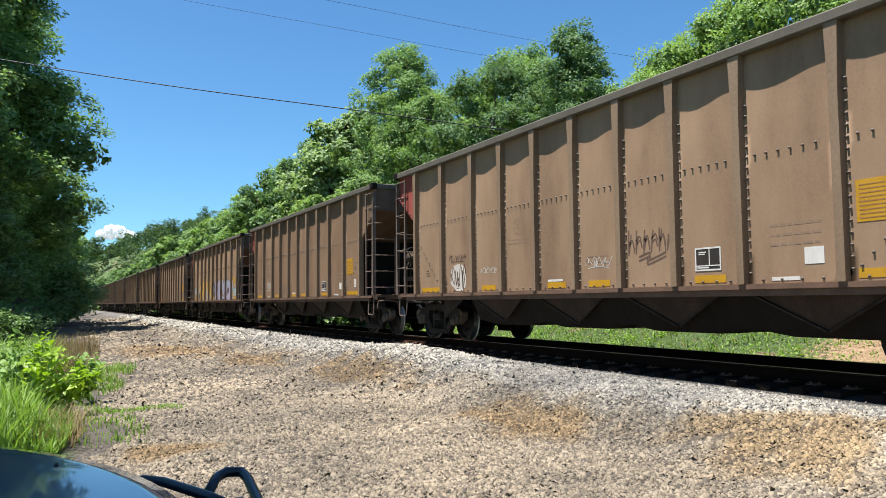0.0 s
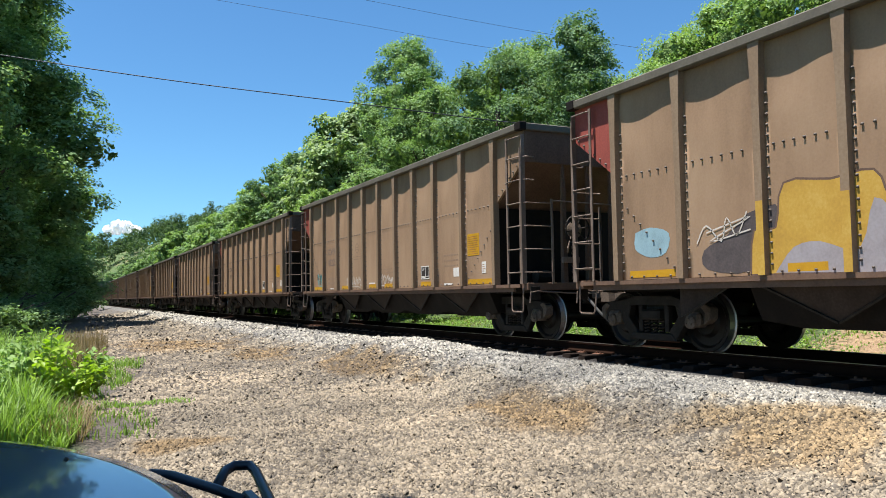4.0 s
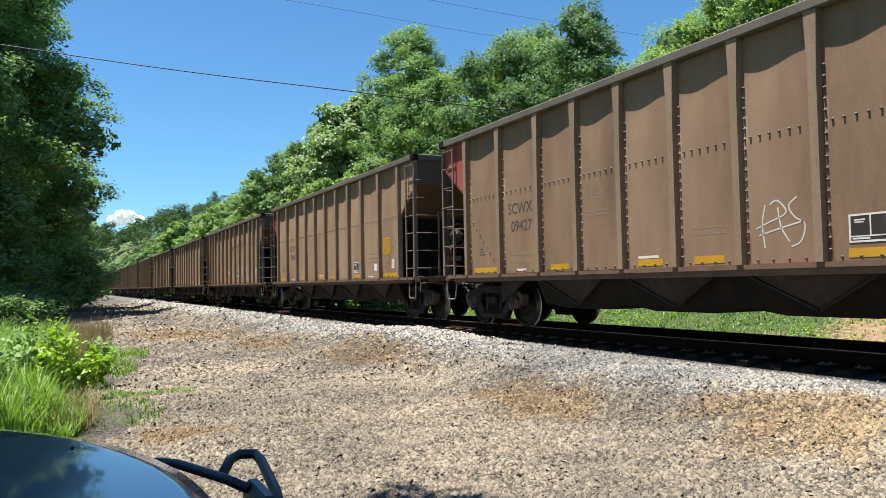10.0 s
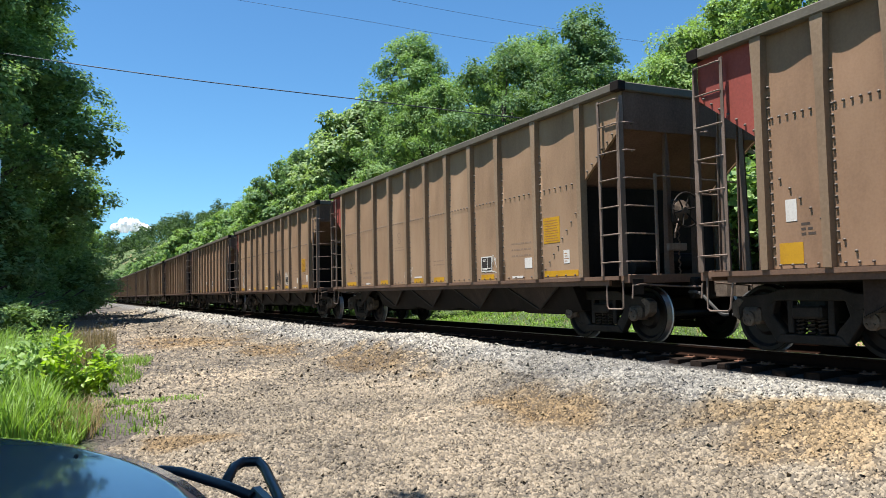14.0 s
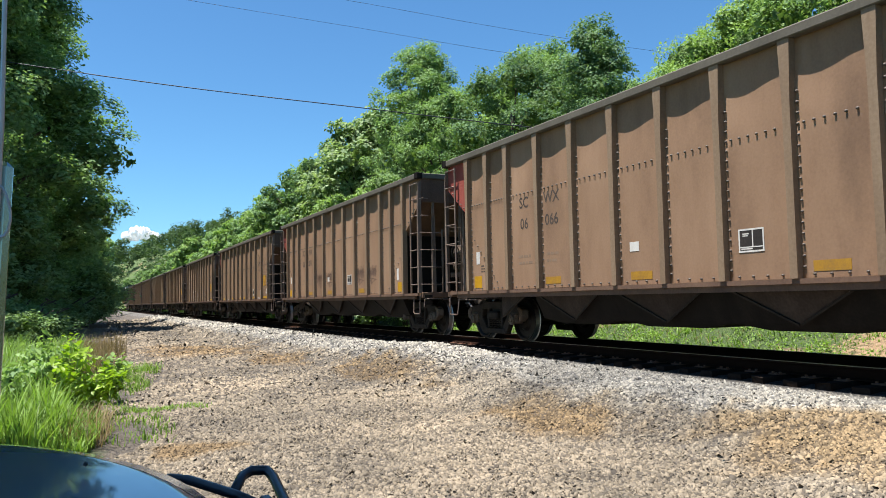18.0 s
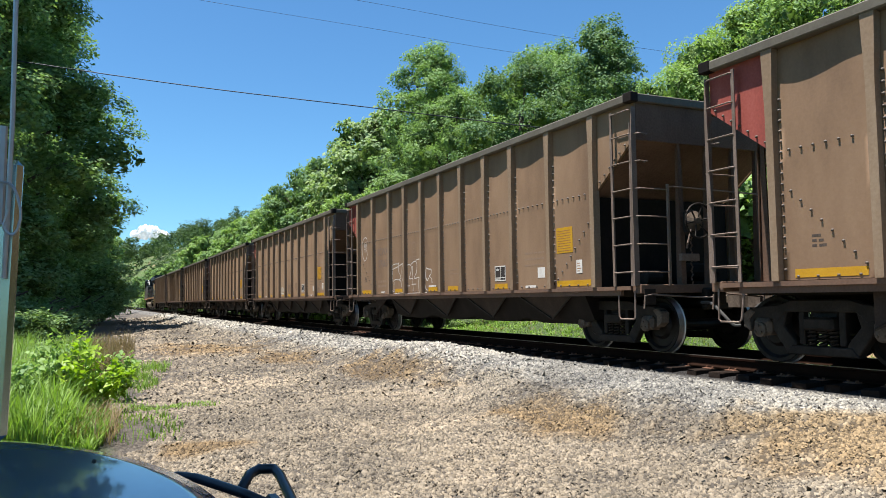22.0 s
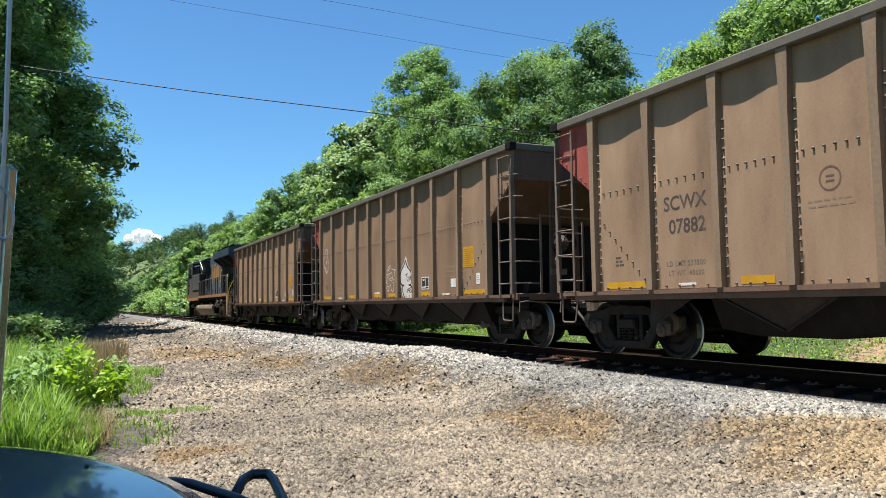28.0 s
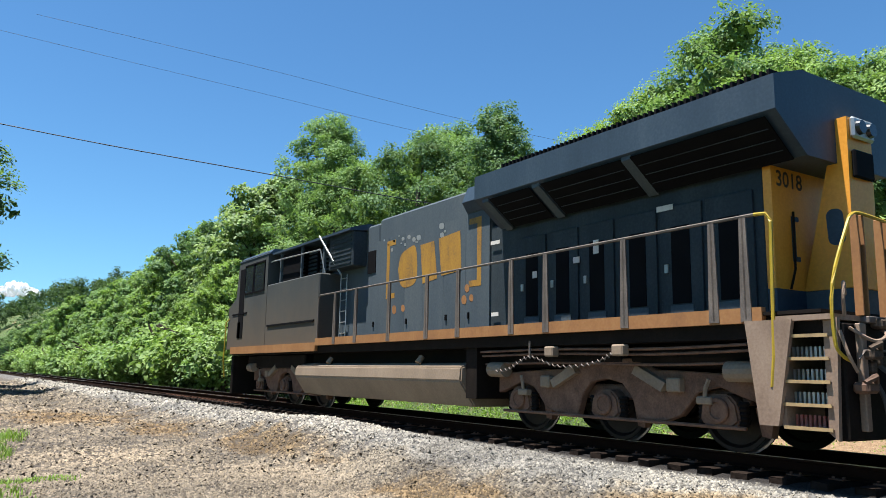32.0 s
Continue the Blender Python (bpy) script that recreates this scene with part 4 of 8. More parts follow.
for i in range(13):
    y = 120 + i * 16
    place(FAR[i % 2], rng.uniform(16.5, 20), y, rng.uniform(9, 13), rng.uniform(0, 360), wood)
    place(FAR[(i + 1) % 2], rng.uniform(24, 36), y + 6, rng.uniform(14, 19), rng.uniform(0, 360), wood)
for i in range(34):
    y = 9 + i * 2.5 + rng.uniform(-0.8, 0.8)
    back = 7.5 * (1 - min(1, max(0, (y - 26) / 14)))
    if y < 22:
        continue
    place(BUSH[rng.choice((0, 0, 1, 2))], rng.uniform(14.9, 16.4) + back, y, rng.uniform(1.4, 3.4) + (1.0 if y > 40 else 0), rng.uniform(0, 360), "bushes along the track")
for i in range(9):
    place(BUSH[(1, 0, 1, 2)[i % 4]], 20.6 + 0.9 * (i % 2), 6.5 + 2.0 * i, (5.6, 4.4, 6.2)[i % 3], 47 * i, "bushes along the track", 1.25)
for i in range(30):
    y = 48 + i * 6.0
    place(THICKET[i % 2], rng.uniform(14.6, 16.0), y, rng.uniform(3.2, 5.2), rng.uniform(0, 360), "bushes along the track")

# the tall trees on the camera's side
LEFT = [build_tree(41, 22, 5.2, M["leaf_mid"], "very tall dark green tree beside the gravel lot", density=2.1, low=0.04, size=0.14, full=True, inner=240, per=14),
        build_tree(42, 20, 4.8, M["leaf_mid"], "tall leafy tree overhanging the gravel lot", density=2.0, low=0.04, size=0.14, full=True, inner=240, per=14)]
# the last two stand left of the view, added to shade bushes and ground
for x, y, top, k, turn, wide in ((-5.6, 57.6, 30, 0, 20, 1.3), (-4.0, 72, 27, 1, 130, 1.35), (-9.4, 50, 31, 1, 10, 1.25), (-7.4, 38.5, 22, 1, 75, 1.0), (-7.0, 30.5, 19, 0, 200, 0.95)):
    place(LEFT[k], x, y, top, turn, "tall trees on the near side", wide)
for x, y, top, k, turn in ((-2.6, 84, 16, 8, 250), (-1.6, 96, 12.5, 10, 70), (-2.4, 112, 15, 5, 190), (-1.4, 130, 16, 6, 30), (-4, 150, 20, 5, 60)):
    place(PROTO[k], x, y, top, turn, "tall trees on the near side")
# the tree over the parked vehicle, whose crown shades it
shade = build_tree(43, 12.5, 3.1, M["leaf_mid"], "broadleaf tree over the parked vehicle", size=0.17, density=1.7, low=0.52)
place(shade, -2.15, 4.05, 12.0, 40, "")
for x, y, top, k in ((-2.6, 50, 1.6, 0), (-0.8, 58, 1.8, 0), (0.3, 68, 2.0, 0), (1.2, 80, 2.0, 1), (-4.6, 46, 2.0, 0), (0.8, 94, 3.0, 0), (-3.4, 31, 0.9, 0), (-2.3, 34.5, 0.9, 0), (-1.9, 39.5, 1.0, 0), (-3.9, 37, 1.4, 0), (-1.6, 45, 1.1, 0), (-5.2, 33, 1.4, 0)):
    place(BUSH[k], x, y, top, rng.uniform(0, 360), "bushes under the tall trees", 1.5)

for p in PROTO + BUSH + THICKET + LEFT + [shade]:
    drop_proto(p)


def distant_woods():
    rng = np.random.default_rng(77)
    lobes = []
    for i in range(640):
        y = 150 + 750 * rng.random() ** 1.2
        x = rng.uniform(-160, 220) * (0.35 + 0.65 * (y - 150) / 750)
        if abs(x - TRACK_X) < 9 and y < 375:
            continue
        z = float(ground_z(x, y))
        r = rng.uniform(4, 7)
        lobes.append((x, y, z + r * 1.2, r, 1.25))
        if i % 3 == 0:
            lobes.append((x + 2, y, z + r * 2.1, r * 0.7, 1.2))
    pts, nor = lobe_points(lobes, 0.07, rng)
    v, f = leaf_arrays(pts, nor, np.repeat(np.clip(pts[:, 1:2] / 450, 0.45, 1.5), 4, 0), rng, 4, spread=0.8)
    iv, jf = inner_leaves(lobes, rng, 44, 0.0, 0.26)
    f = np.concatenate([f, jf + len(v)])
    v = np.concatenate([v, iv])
    return tagged(raw("distant_woods", v, f, M["far_leaf"]), "green wooded hills far beyond the track", "woods", kind="stuff")


distant_woods()


def cloud():
    bm = bmesh.new()
    rng = random.Random(4)
    for i in range(26):
        a = rng.uniform(-1, 1)
        r = rng.uniform(11, 26) * (1 - 0.5 * abs(a))
        s = bmesh.ops.create_icosphere(bm, subdivisions=2, radius=r)
        for v in s["verts"]:
            v.co = v.co * (1 + 0.1 * noise.noise(v.co * 0.06)) + Vector((a * 62, rng.uniform(-20, 20), rng.uniform(-6, 26) * (1 - abs(a))))
    ob = mesh_ob("cloud", bm, M["cloud"], smooth=True)
    ob.location = (190, 2850, 240)
    return tagged(ob, "small white cumulus cloud low over the hills", "cloud", kind="structure")


cloud()


def wires():
    E = Vector(EYE)
    for pts, r in (((-0.32, 0.92, 0.276, 46), (-0.058, 0.960, 0.272, 40), (0.120, 0.957, 0.263, 38), (0.321, 0.914, 0.247, 37), (0.513, 0.830, 0.220, 38), (0.66, 0.725, 0.193, 40)), 0.024), \
                  (((-0.2, 0.91, 0.362, 62), (0.131, 0.924, 0.359, 60), (0.311, 0.887, 0.341, 60), (0.489, 0.816, 0.309, 62), (0.62, 0.73, 0.283, 64)), 0.012), \
                  (((0.05, 0.92, 0.388, 62), (0.291, 0.882, 0.372, 60), (0.440, 0.829, 0.346, 60), (0.541, 0.777, 0.323, 61), (0.648, 0.703, 0.294, 63)), 0.012):
        line = [tuple(E + Vector(p[:3]) * p[3]) for p in pts]
        bm = bmesh.new()
        tube(bm, curve_pts(line, 8), r, 5)
        tagged(mesh_ob("power_line", bm, M["wire"]), "thin black overhead power line crossing the track", "power line", "overhead wires")


wires()


# ---- train ----
SHEET = -1.53                   # outer face of the side sheets, on the camera's side
SILL, TOP = 1.075, 4.20
EAVE = 4.06                     # foot of the top chord


# how far the train lags behind an even acceleration: seconds, metres
LAG = ((0, 0.10), (3, 0.06), (6, 0.10), (9, 0.0), (12, -0.12), (14, -0.13), (17, -0.20), (19, -0.22), (20, -0.25), (22, -0.44), (24, -0.47), (25, -0.56), (28, -0.75), (31, -0.90), (32, -0.88))


def train_offset(t):
    """How far the train has come along the track (towards -y) at t seconds."""
    return 10.05 * t + 0.0079 * t * t + float(np.interp(t, [p[0] for p in LAG], [p[1] for p in LAG]))


FIRST = 27.1                    # y of the middle of car 0 at the start
RIBS_A = (-6.34, -4.94, -3.54, -2.36, -1.18, 0.0, 1.18, 2.36, 3.54, 4.94, 6.34)
RIBS_B = (-6.34, -5.45, -4.6, -3.45, -2.31, -1.155, 0.0, 1.155, 2.31, 3.45, 4.6, 5.45, 6.34)
AXLE_R, LOCO_R = 0.457, 0.533


def wheel_mesh(r, gauge_half=0.753):
    """Two flanged wheels on an axle; the treads and rims are worn bright."""
    bm = bmesh.new()
    lathe(bm, [(-1.08, 0.06), (-1.08, 0.085), (-0.85, 0.085), (-0.82, 0.08), (0.82, 0.08), (0.85, 0.085), (1.08, 0.085), (1.08, 0.06)], 12)
    for s in (-1, 1):
        p = [(0.085, 0.10), (0.085, 0.19), (0.03, 0.24), (0.03, r - 0.10), (0.07, r - 0.06), (0.07, r - 0.012), (0.06, r - 0.004), (-0.04, r + 0.004), (-0.05, r + 0.028),
             (-0.075, r + 0.028), (-0.075, r - 0.07), (-0.02, r - 0.10), (-0.02, 0.24), (-0.085, 0.19), (-0.085, 0.10)]
        lathe(bm, [(s * (gauge_half + x), q) for x, q in p], 28)
    for f in bm.faces:
        c = f.calc_center_median()
        d = math.hypot(c.y, c.z)
        if r - 0.008 < d < r + 0.03 and 0.70 < abs(c.x) < 0.83:
            f.material_index = 1
    return bm


def wheelset(parent, y, r):
    w = part("wheelset", wheel_mesh(r), M["wheel"], parent, "pair of flanged steel wheels on an axle", smooth=False)
    w.data.materials.append(M["tread"])
    w.location = (0, y, r)
    return w


def car_truck(car):
    """A two-axle truck: cast side frames, springs, bolster and two wheelsets."""
    truck = part("truck", boxes((-1.0, 1.0, -0.2, 0.2, 0.42, 0.72), (-0.16, 0.16, -0.25, 0.25, 0.7, 0.86), bevel=0.02), M["truck"], car, "dark cast-steel two-axle truck")
    for s in (-1, 1):
        bm = bmesh.new()
        x0, x1 = sorted((s * 0.93, s * 1.07))
        # top member, arched over the boxes, and the basket that carries the springs
        prism(bm, [(-1.20, 0.52), (-1.20, 0.70), (-1.04, 0.76), (-0.62, 0.80), (-0.42, 0.86), (0.42, 0.86), (0.62, 0.80), (1.04, 0.76), (1.20, 0.70), (1.20, 0.52), (1.10, 0.44), (1.04, 0.60), (0.74, 0.60), (0.66, 0.56), (0.50, 0.70),
                   (-0.50, 0.70), (-0.66, 0.56), (-0.74, 0.60), (-1.04, 0.60), (-1.10, 0.44)], "x", x0, x1)
        for q in (-1, 1):
            prism(bm, [(q * 0.50, 0.70), (q * 0.76, 0.60), (q * 0.72, 0.44), (q * 0.52, 0.17), (q * 0.34, 0.17), (q * 0.38, 0.32), (q * 0.56, 0.52)], "x", x0 + 0.004, x1 - 0.004)
            prism(bm, [(q * 0.25, 0.28), (q * 0.25, 0.71), (q * 0.34, 0.71), (q * 0.34, 0.28)], "x", x0 + 0.02, x1 - 0.02)
        prism(bm, [(-0.54, 0.15), (0.54, 0.15), (0.44, 0.27), (-0.44, 0.27)], "x", x0 - 0.01, x1 + 0.01)
        bmesh.ops.bevel(bm, geom=list(bm.edges), offset=0.014, segments=1, affect="EDGES")
        part("side_frame", bm, M["truck"], truck, "cast-steel truck side frame")
        part("bolster_end", boxes((s * 1.01 - 0.12, s * 1.01 + 0.12, -0.22, 0.22, 0.47, 0.64), bevel=0.03), M["truck"], truck, "cast end of the truck bolster")
        spring = None
        for q in (-0.16, 0.0, 0.16):
            if spring is None:
                bm = bmesh.new()
                tube(bm, [(s * 1.0 + 0.055 * math.cos(k * 1.05), 0.055 * math.sin(k * 1.05), 0.27 + 0.0085 * k) for k in range(24)], 0.018, 4)
                spring = part("spring", bm, M["truck"], truck, "rusty coil spring")
                spring.location = (0, q, 0)
            else:
                again(spring, pose(0, q, 0))
        for q in (-0.89, 0.89):
            bm = boxes((s * 1.0 - 0.12, s * 1.0 + 0.10, q - 0.15, q + 0.15, 0.38, 0.61), bevel=0.045)
            lathe(bm, [(s * 1.10, 0.04), (s * 1.10, 0.105), (s * 1.15, 0.10), (s * 1.165, 0.07), (s * 1.17, 0.03)], 14, (0, q, AXLE_R))
            for k in range(3):
                a = radians(90 + 120 * k)
                lathe(bm, [(s * 1.165, 0.008), (s * 1.165, 0.018), (s * 1.185, 0.016), (s * 1.186, 0.006)], 6, (0, q + 0.055 * math.cos(a), AXLE_R + 0.055 * math.sin(a)))
            part("journal_box", bm, M["journal"], truck, "dusty axle bearing and adapter")
        for q in (-1, 1):
            bm = bmesh.new()
            prism(bm, [(q * 1.10, 0.42), (q * 1.22, 0.50), (q * 1.24, 0.66), (q * 1.12, 0.74), (q * 1.02, 0.70), (q * 1.12, 0.60)], "x", x0 - 0.015, x1 + 0.015)
            bmesh.ops.bevel(bm, geom=list(bm.edges), offset=0.012, segments=1, affect="EDGES")
            part("pedestal_jaw", bm, M["journal"], truck, "dust-covered pedestal jaw")
    bm = bmesh.new()
    for q in (-0.42, 0.42):
        tube(bm, [(-0.80, q, 0.36), (-0.25, q * 0.8, 0.34), (0.25, q * 0.8, 0.34), (0.80, q, 0.36)], 0.035, 6)
    tube(bm, [(0.1, -0.42, 0.32), (0.1, 0.42, 0.32)], 0.028, 6)
    part("brake_beam", bm, M["truck"], truck, "brake beams between the wheels")
    for q in (-0.89, 0.89):
        wheelset(truck, q, AXLE_R)
    return truck


def side_panel_mesh(width, mat, row):
    """One side made of a lower and an upper sheet that lap at the bolt row, slightly dished at the top, with its turned edges."""
    nu = 8
    seam = row - 0.06
    lower, upper = [SILL + 0.03, 1.5, 2.1, seam], [seam, 3.05, 3.2, 3.4, 3.6, 3.8, EAVE]
    v, f, n, nz = [], [], nu + 1, 10
    for back, levels in ((0.0, lower), (0.003, upper)):
        for j, z in enumerate(levels):
            for i in range(nu + 1):
                u, w = i / nu, (z - SILL) / (EAVE - SILL)
                high = min(1, max(0, (w - 0.68) / 0.16))
                dish = high * (0.020 * math.sin(math.pi * u) + 0.012 * math.sin(2 * math.pi * u)) + back
                if j:
                    a = len(v) - n
                    if i < nu:
                        f.append((a, a + 1, a + n + 1, a + n))
                v.append((SHEET + dish, (0.5 - u) * width, z))
    k = len(v)
    v += [(SHEET + 0.05, s * width / 2, z) for s in (1, -1) for z in (SILL + 0.03, EAVE)]
    f += [(k, k + 1, k + 3, k + 2)]
    end = nz * n
    f += [(end, end + nu, k + 3, k + 1), (0, k, k + 2, nu), (0, end, k + 1, k), (nu, k + 2, k + 3, end + nu), (3 * n, 3 * n + nu, 4 * n + nu, 4 * n)]
    me = bpy.data.meshes.new("side_panel")
    me.from_pydata(v, [], f)
    me.materials.append(mat)
    me.polygons.foreach_set("use_smooth", [True] * (nu * 9) + [False] * 6)
    return me


def bolt_mesh(spots):
    v, f = [], []
    for y, z in spots:
        k = len(v)
        w = 0.014
        v += [(x, y + a, z + b) for x in (SHEET + 0.03, SHEET - 0.021) for a in (-w, w) for b in (-w, w)]
        f += [(k + 4, k + 5, k + 7, k + 6), (k, k + 4, k + 6, k + 2), (k + 1, k + 3, k + 7, k + 5), (k, k + 1, k + 5, k + 4), (k + 2, k + 6, k + 7, k + 3)]
    return v, f


RUNGS = [1.32 + 0.443 * k for k in range(6)]


def ladder(car, sy):
    """Side ladder and end ladder at one corner of the car, on the camera's side."""
    e = sy * 7.45
    bm = bmesh.new()
    prism(bm, [(-1.63, 1.1), (-1.53, 1.1), (-1.53, 3.98), (-1.60, 3.98), (-1.625, 3.5)], "y", min(e, e - sy * 0.025), max(e, e - sy * 0.025))
    prism(bm, [(sy * 7.35, 1.1), (e - sy * 0.0255, 1.1), (e - sy * 0.0255, 3.72), (sy * 7.40, 3.72)], "x", -1.63, -1.605)
    part("corner_post", bm, M["ladder"], car, "worn steel corner post")
    l = part("side_ladder", boxes((-1.620, -1.585, min(sy * 6.915, sy * 6.93), max(sy * 6.915, sy * 6.93), 1.1, 3.98), (-1.623, -1.6205, min(sy * 6.89, sy * 6.945), max(sy * 6.89, sy * 6.945), 1.1, 3.98)), M["ladder"], car, "steel side ladder")
    bm = bmesh.new()
    tube(bm, [(-1.62, sy * 6.93, 0), (-1.645, sy * 6.97, 0), (-1.645, sy * 7.36, 0), (-1.62, sy * 7.41, 0)], 0.012, 6)
    r0 = part("rung", bm, M["ladder"], l)
    r0.location = (0, 0, RUNGS[0])
    for z in RUNGS[1:] + [3.93]:
        again(r0, pose(0, 0, z))
    top = 2.74 if sy < 0 else 2.42
    l2 = part("end_ladder", boxes((-0.995, -0.96, min(e + sy * 0.05, e + sy * 0.09), max(e + sy * 0.05, e + sy * 0.09), 1.1, top)), M["ladder"], car, "steel end ladder")
    bm = bmesh.new()
    tube(bm, [(-1.57, e + sy * 0.01, 0), (-1.55, e + sy * 0.08, 0), (-1.01, e + sy * 0.08, 0), (-0.97, e + sy * 0.05, 0)], 0.012, 6)
    r0 = part("rung", bm, M["ladder"], l2)
    r0.location = (0, 0, RUNGS[0])
    for z in RUNGS[1:4]:
        again(r0, pose(0, 0, z))
    bm = bmesh.new()
    tube(bm, [(-1.57, e + sy * 0.01, 0), (-1.54, e + sy * 0.08, 0), (-1.38, e + sy * 0.08, 0), (-1.36, e - sy * 0.02, 0)], 0.012, 6)
    g = part("grab_iron", bm, M["ladder"], car, "short steel grab iron")
    g.location = (0, 0, RUNGS[4])
    again(g, pose(0, 0, RUNGS[5]))
    # stirrup step under the corner
    bm = bmesh.new()
    tube(bm, [(-1.56, sy * 7.36, 1.02), (-1.57, sy * 7.36, 0.60), (-1.57, sy * 7.32, 0.57), (-1.57, sy * 7.00, 0.57), (-1.57, sy * 6.96, 0.61), (-1.54, sy * 6.92, 1.02)], 0.015, 6)
    part("stirrup_step", bm, M["ladder"], car, "bent steel stirrup step")


def span(a, b):
    return min(a, b), max(a, b)


def car_end(car, sy, with_brake, many):
    """Slope sheet, end wall, struts, end sill, coupler and hose of one end."""
    e = sy * 7.43
    bm = bmesh.new()
    prism(bm, [(sy * 7.38, 3.46), (sy * 7.38, 3.53), (sy * 5.00, 1.85), (sy * 5.00, 1.78)], "x", -1.46, 1.46)
    part("slope_sheet", bm, M["end"], car, "sloping end sheet of the hopper")
    # added plate, near black to give the shaded void under the slope sheet
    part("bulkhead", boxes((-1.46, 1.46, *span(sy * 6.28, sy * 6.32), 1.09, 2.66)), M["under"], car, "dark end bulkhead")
    part("end_wall", boxes((-1.50, 1.50, *span(e, e - sy * 0.05), 3.45, EAVE + 0.02)), M["end"], car)
    part("end_chord", boxes((-1.645, 1.645, *span(e + sy * 0.06, e - sy * 0.06), EAVE, TOP), bevel=0.015), M["chord"], car)
    part("chord_gusset", boxes((-1.66, -1.50, *span(e + sy * 0.075, e - sy * 0.13), EAVE - 0.005, TOP + 0.012), bevel=0.012), M["under"], car, "black gusset on the chord's corner")
    strut = None
    for x in ((-1.18, -0.80, -0.40, 0.0, 0.40, 0.80, 1.18) if many else (-0.62, -0.02, 0.56, 1.12)):
        if strut is None:
            bm = bmesh.new()
            prism(bm, [(sy * 7.44, 1.1), (sy * 7.28, 1.1), (sy * 7.34, 3.64), (sy * 7.39, 3.70)], "x", -0.012, 0.012)
            top = 3.86 if many else 3.72
            side = [bm.verts.new((a, sy * y, z)) for a, y, z in ((-0.05, 7.448, 1.1), (0.05, 7.448, 1.1), (0.045, 7.43, 2.9), (0.008, 7.405, top), (-0.008, 7.405, top), (-0.045, 7.43, 2.9))]
            back = [bm.verts.new(v.co - Vector((0, sy * 0.010, 0))) for v in side]
            bm.faces.new(side)
            bm.faces.new(back[::-1])
            for k in range(6):
                bm.faces.new((side[k], side[(k + 1) % 6], back[(k + 1) % 6], back[k]))
            bmesh.ops.recalc_face_normals(bm, faces=bm.faces)
            # paler ladder steel on these cars: sunlit flanges put into the colour
            strut = part("end_strut", bm, M["ladder"] if many else M["end"], car, "tapered end strut")
            strut.location = (x, 0, 0)
        else:
            again(strut, pose(x, 0, 0))
    bm = boxes((-1.55, 1.55, *span(e - sy * 0.14, e + sy * 0.07), 0.98, 1.12), bevel=0.01)
    part("end_sill", bm, M["sill"], car)
    part("end_platform", boxes((-1.55, 1.55, *span(sy * 6.3, sy * 7.29), 1.06, 1.085)), M["under"], car)
    part("shear_plate", boxes((-1.2, 1.2, *span(sy * 5.2, sy * 7.2), 0.92, 1.04)), M["under"], car)
    part("placard_holder", boxes((-1.50, -1.28, *span(sy * 7.505, sy * 7.52), 0.80, 1.05), bevel=0.004), M["truck"], car, "square steel card holder")
    bm = boxes((-0.12, 0.12, *span(sy * 7.5, sy * 7.95), 0.80, 0.98), bevel=0.02)
    prism(bm, [(-0.17, sy * 7.93), (-0.17, sy * 8.16), (-0.04, sy * 8.26), (0.08, sy * 8.2), (0.16, sy * 8.05), (0.17, sy * 7.93)], "z", 0.74, 1.02)
    part("coupler", bm, M["journal"], car, "rusty cast-steel knuckle coupler")
    part("striker", boxes((-0.30, 0.30, *span(sy * 7.45, sy * 7.58), 0.70, 1.06), bevel=0.03), M["truck"], car, "coupler striker casting")
    bm = bmesh.new()
    tube(bm, curve_pts([(-0.32, sy * 7.5, 0.82), (-0.34, sy * 7.75, 0.80), (-0.33, sy * 7.98, 0.62), (-0.27, sy * 8.12, 0.47), (-0.2, sy * 8.2, 0.46)], 5), 0.026, 7)
    part("air_hose", bm, M["hose"], car, "grey rubber air hose")
    bm = bmesh.new()
    tube(bm, [(-1.52, sy * 7.52, 0.74), (-1.50, sy * 7.52, 0.94), (-1.35, sy * 7.53, 0.96), (-0.55, sy * 7.55, 0.91), (-0.2, sy * 7.85, 0.9), (-0.05, sy * 7.95, 0.98)], 0.014, 6)
    part("uncoupling_lever", bm, M["ladder"], car, "bent uncoupling rod")
    part("brake_cylinder" if sy > 0 else "control_valve", lathe(bmesh.new(), [(-0.20, 0.04), (-0.18, 0.13), (0.14, 0.13), (0.17, 0.05)], 12, (-0.7, sy * 6.75, 1.25)), M["truck"], car, "round air brake casting on the end platform")
    if with_brake:
        # gear housing with its ratchet, the wheel, and the rod and chain below
        bm = boxes((-0.66, -0.42, -7.60, -7.46, 1.92, 2.34), bevel=0.05)
        lathe_bm = bmesh.new()
        lathe(lathe_bm, [(-0.05, 0.03), (-0.05, 0.15), (0.02, 0.17), (0.06, 0.10), (0.10, 0.05)], 14)
        bmesh.ops.rotate(lathe_bm, verts=lathe_bm.verts, matrix=Matrix.Rotation(radians(-90), 3, "Z"))
        bmesh.ops.translate(lathe_bm, verts=lathe_bm.verts, vec=(-0.54, -7.62, 2.14))
        part("gear_cover", lathe_bm, M["journal"], car, "round cover of the brake gear")
        part("brake_housing", bm, M["truck"], car, "hand brake gear box")
        part("brake_shelf", boxes((-0.72, -0.34, -7.52, -7.44, 1.50, 1.62), bevel=0.01), M["ladder"], car)
        bm = bmesh.new()
        c = Vector((-0.54, -7.74, 2.14))
        tube(bm, [c + Vector((0.28 * math.cos(a), 0, 0.28 * math.sin(a))) for a in [k * math.tau / 24 for k in range(24)]], 0.017, 6, close=True)
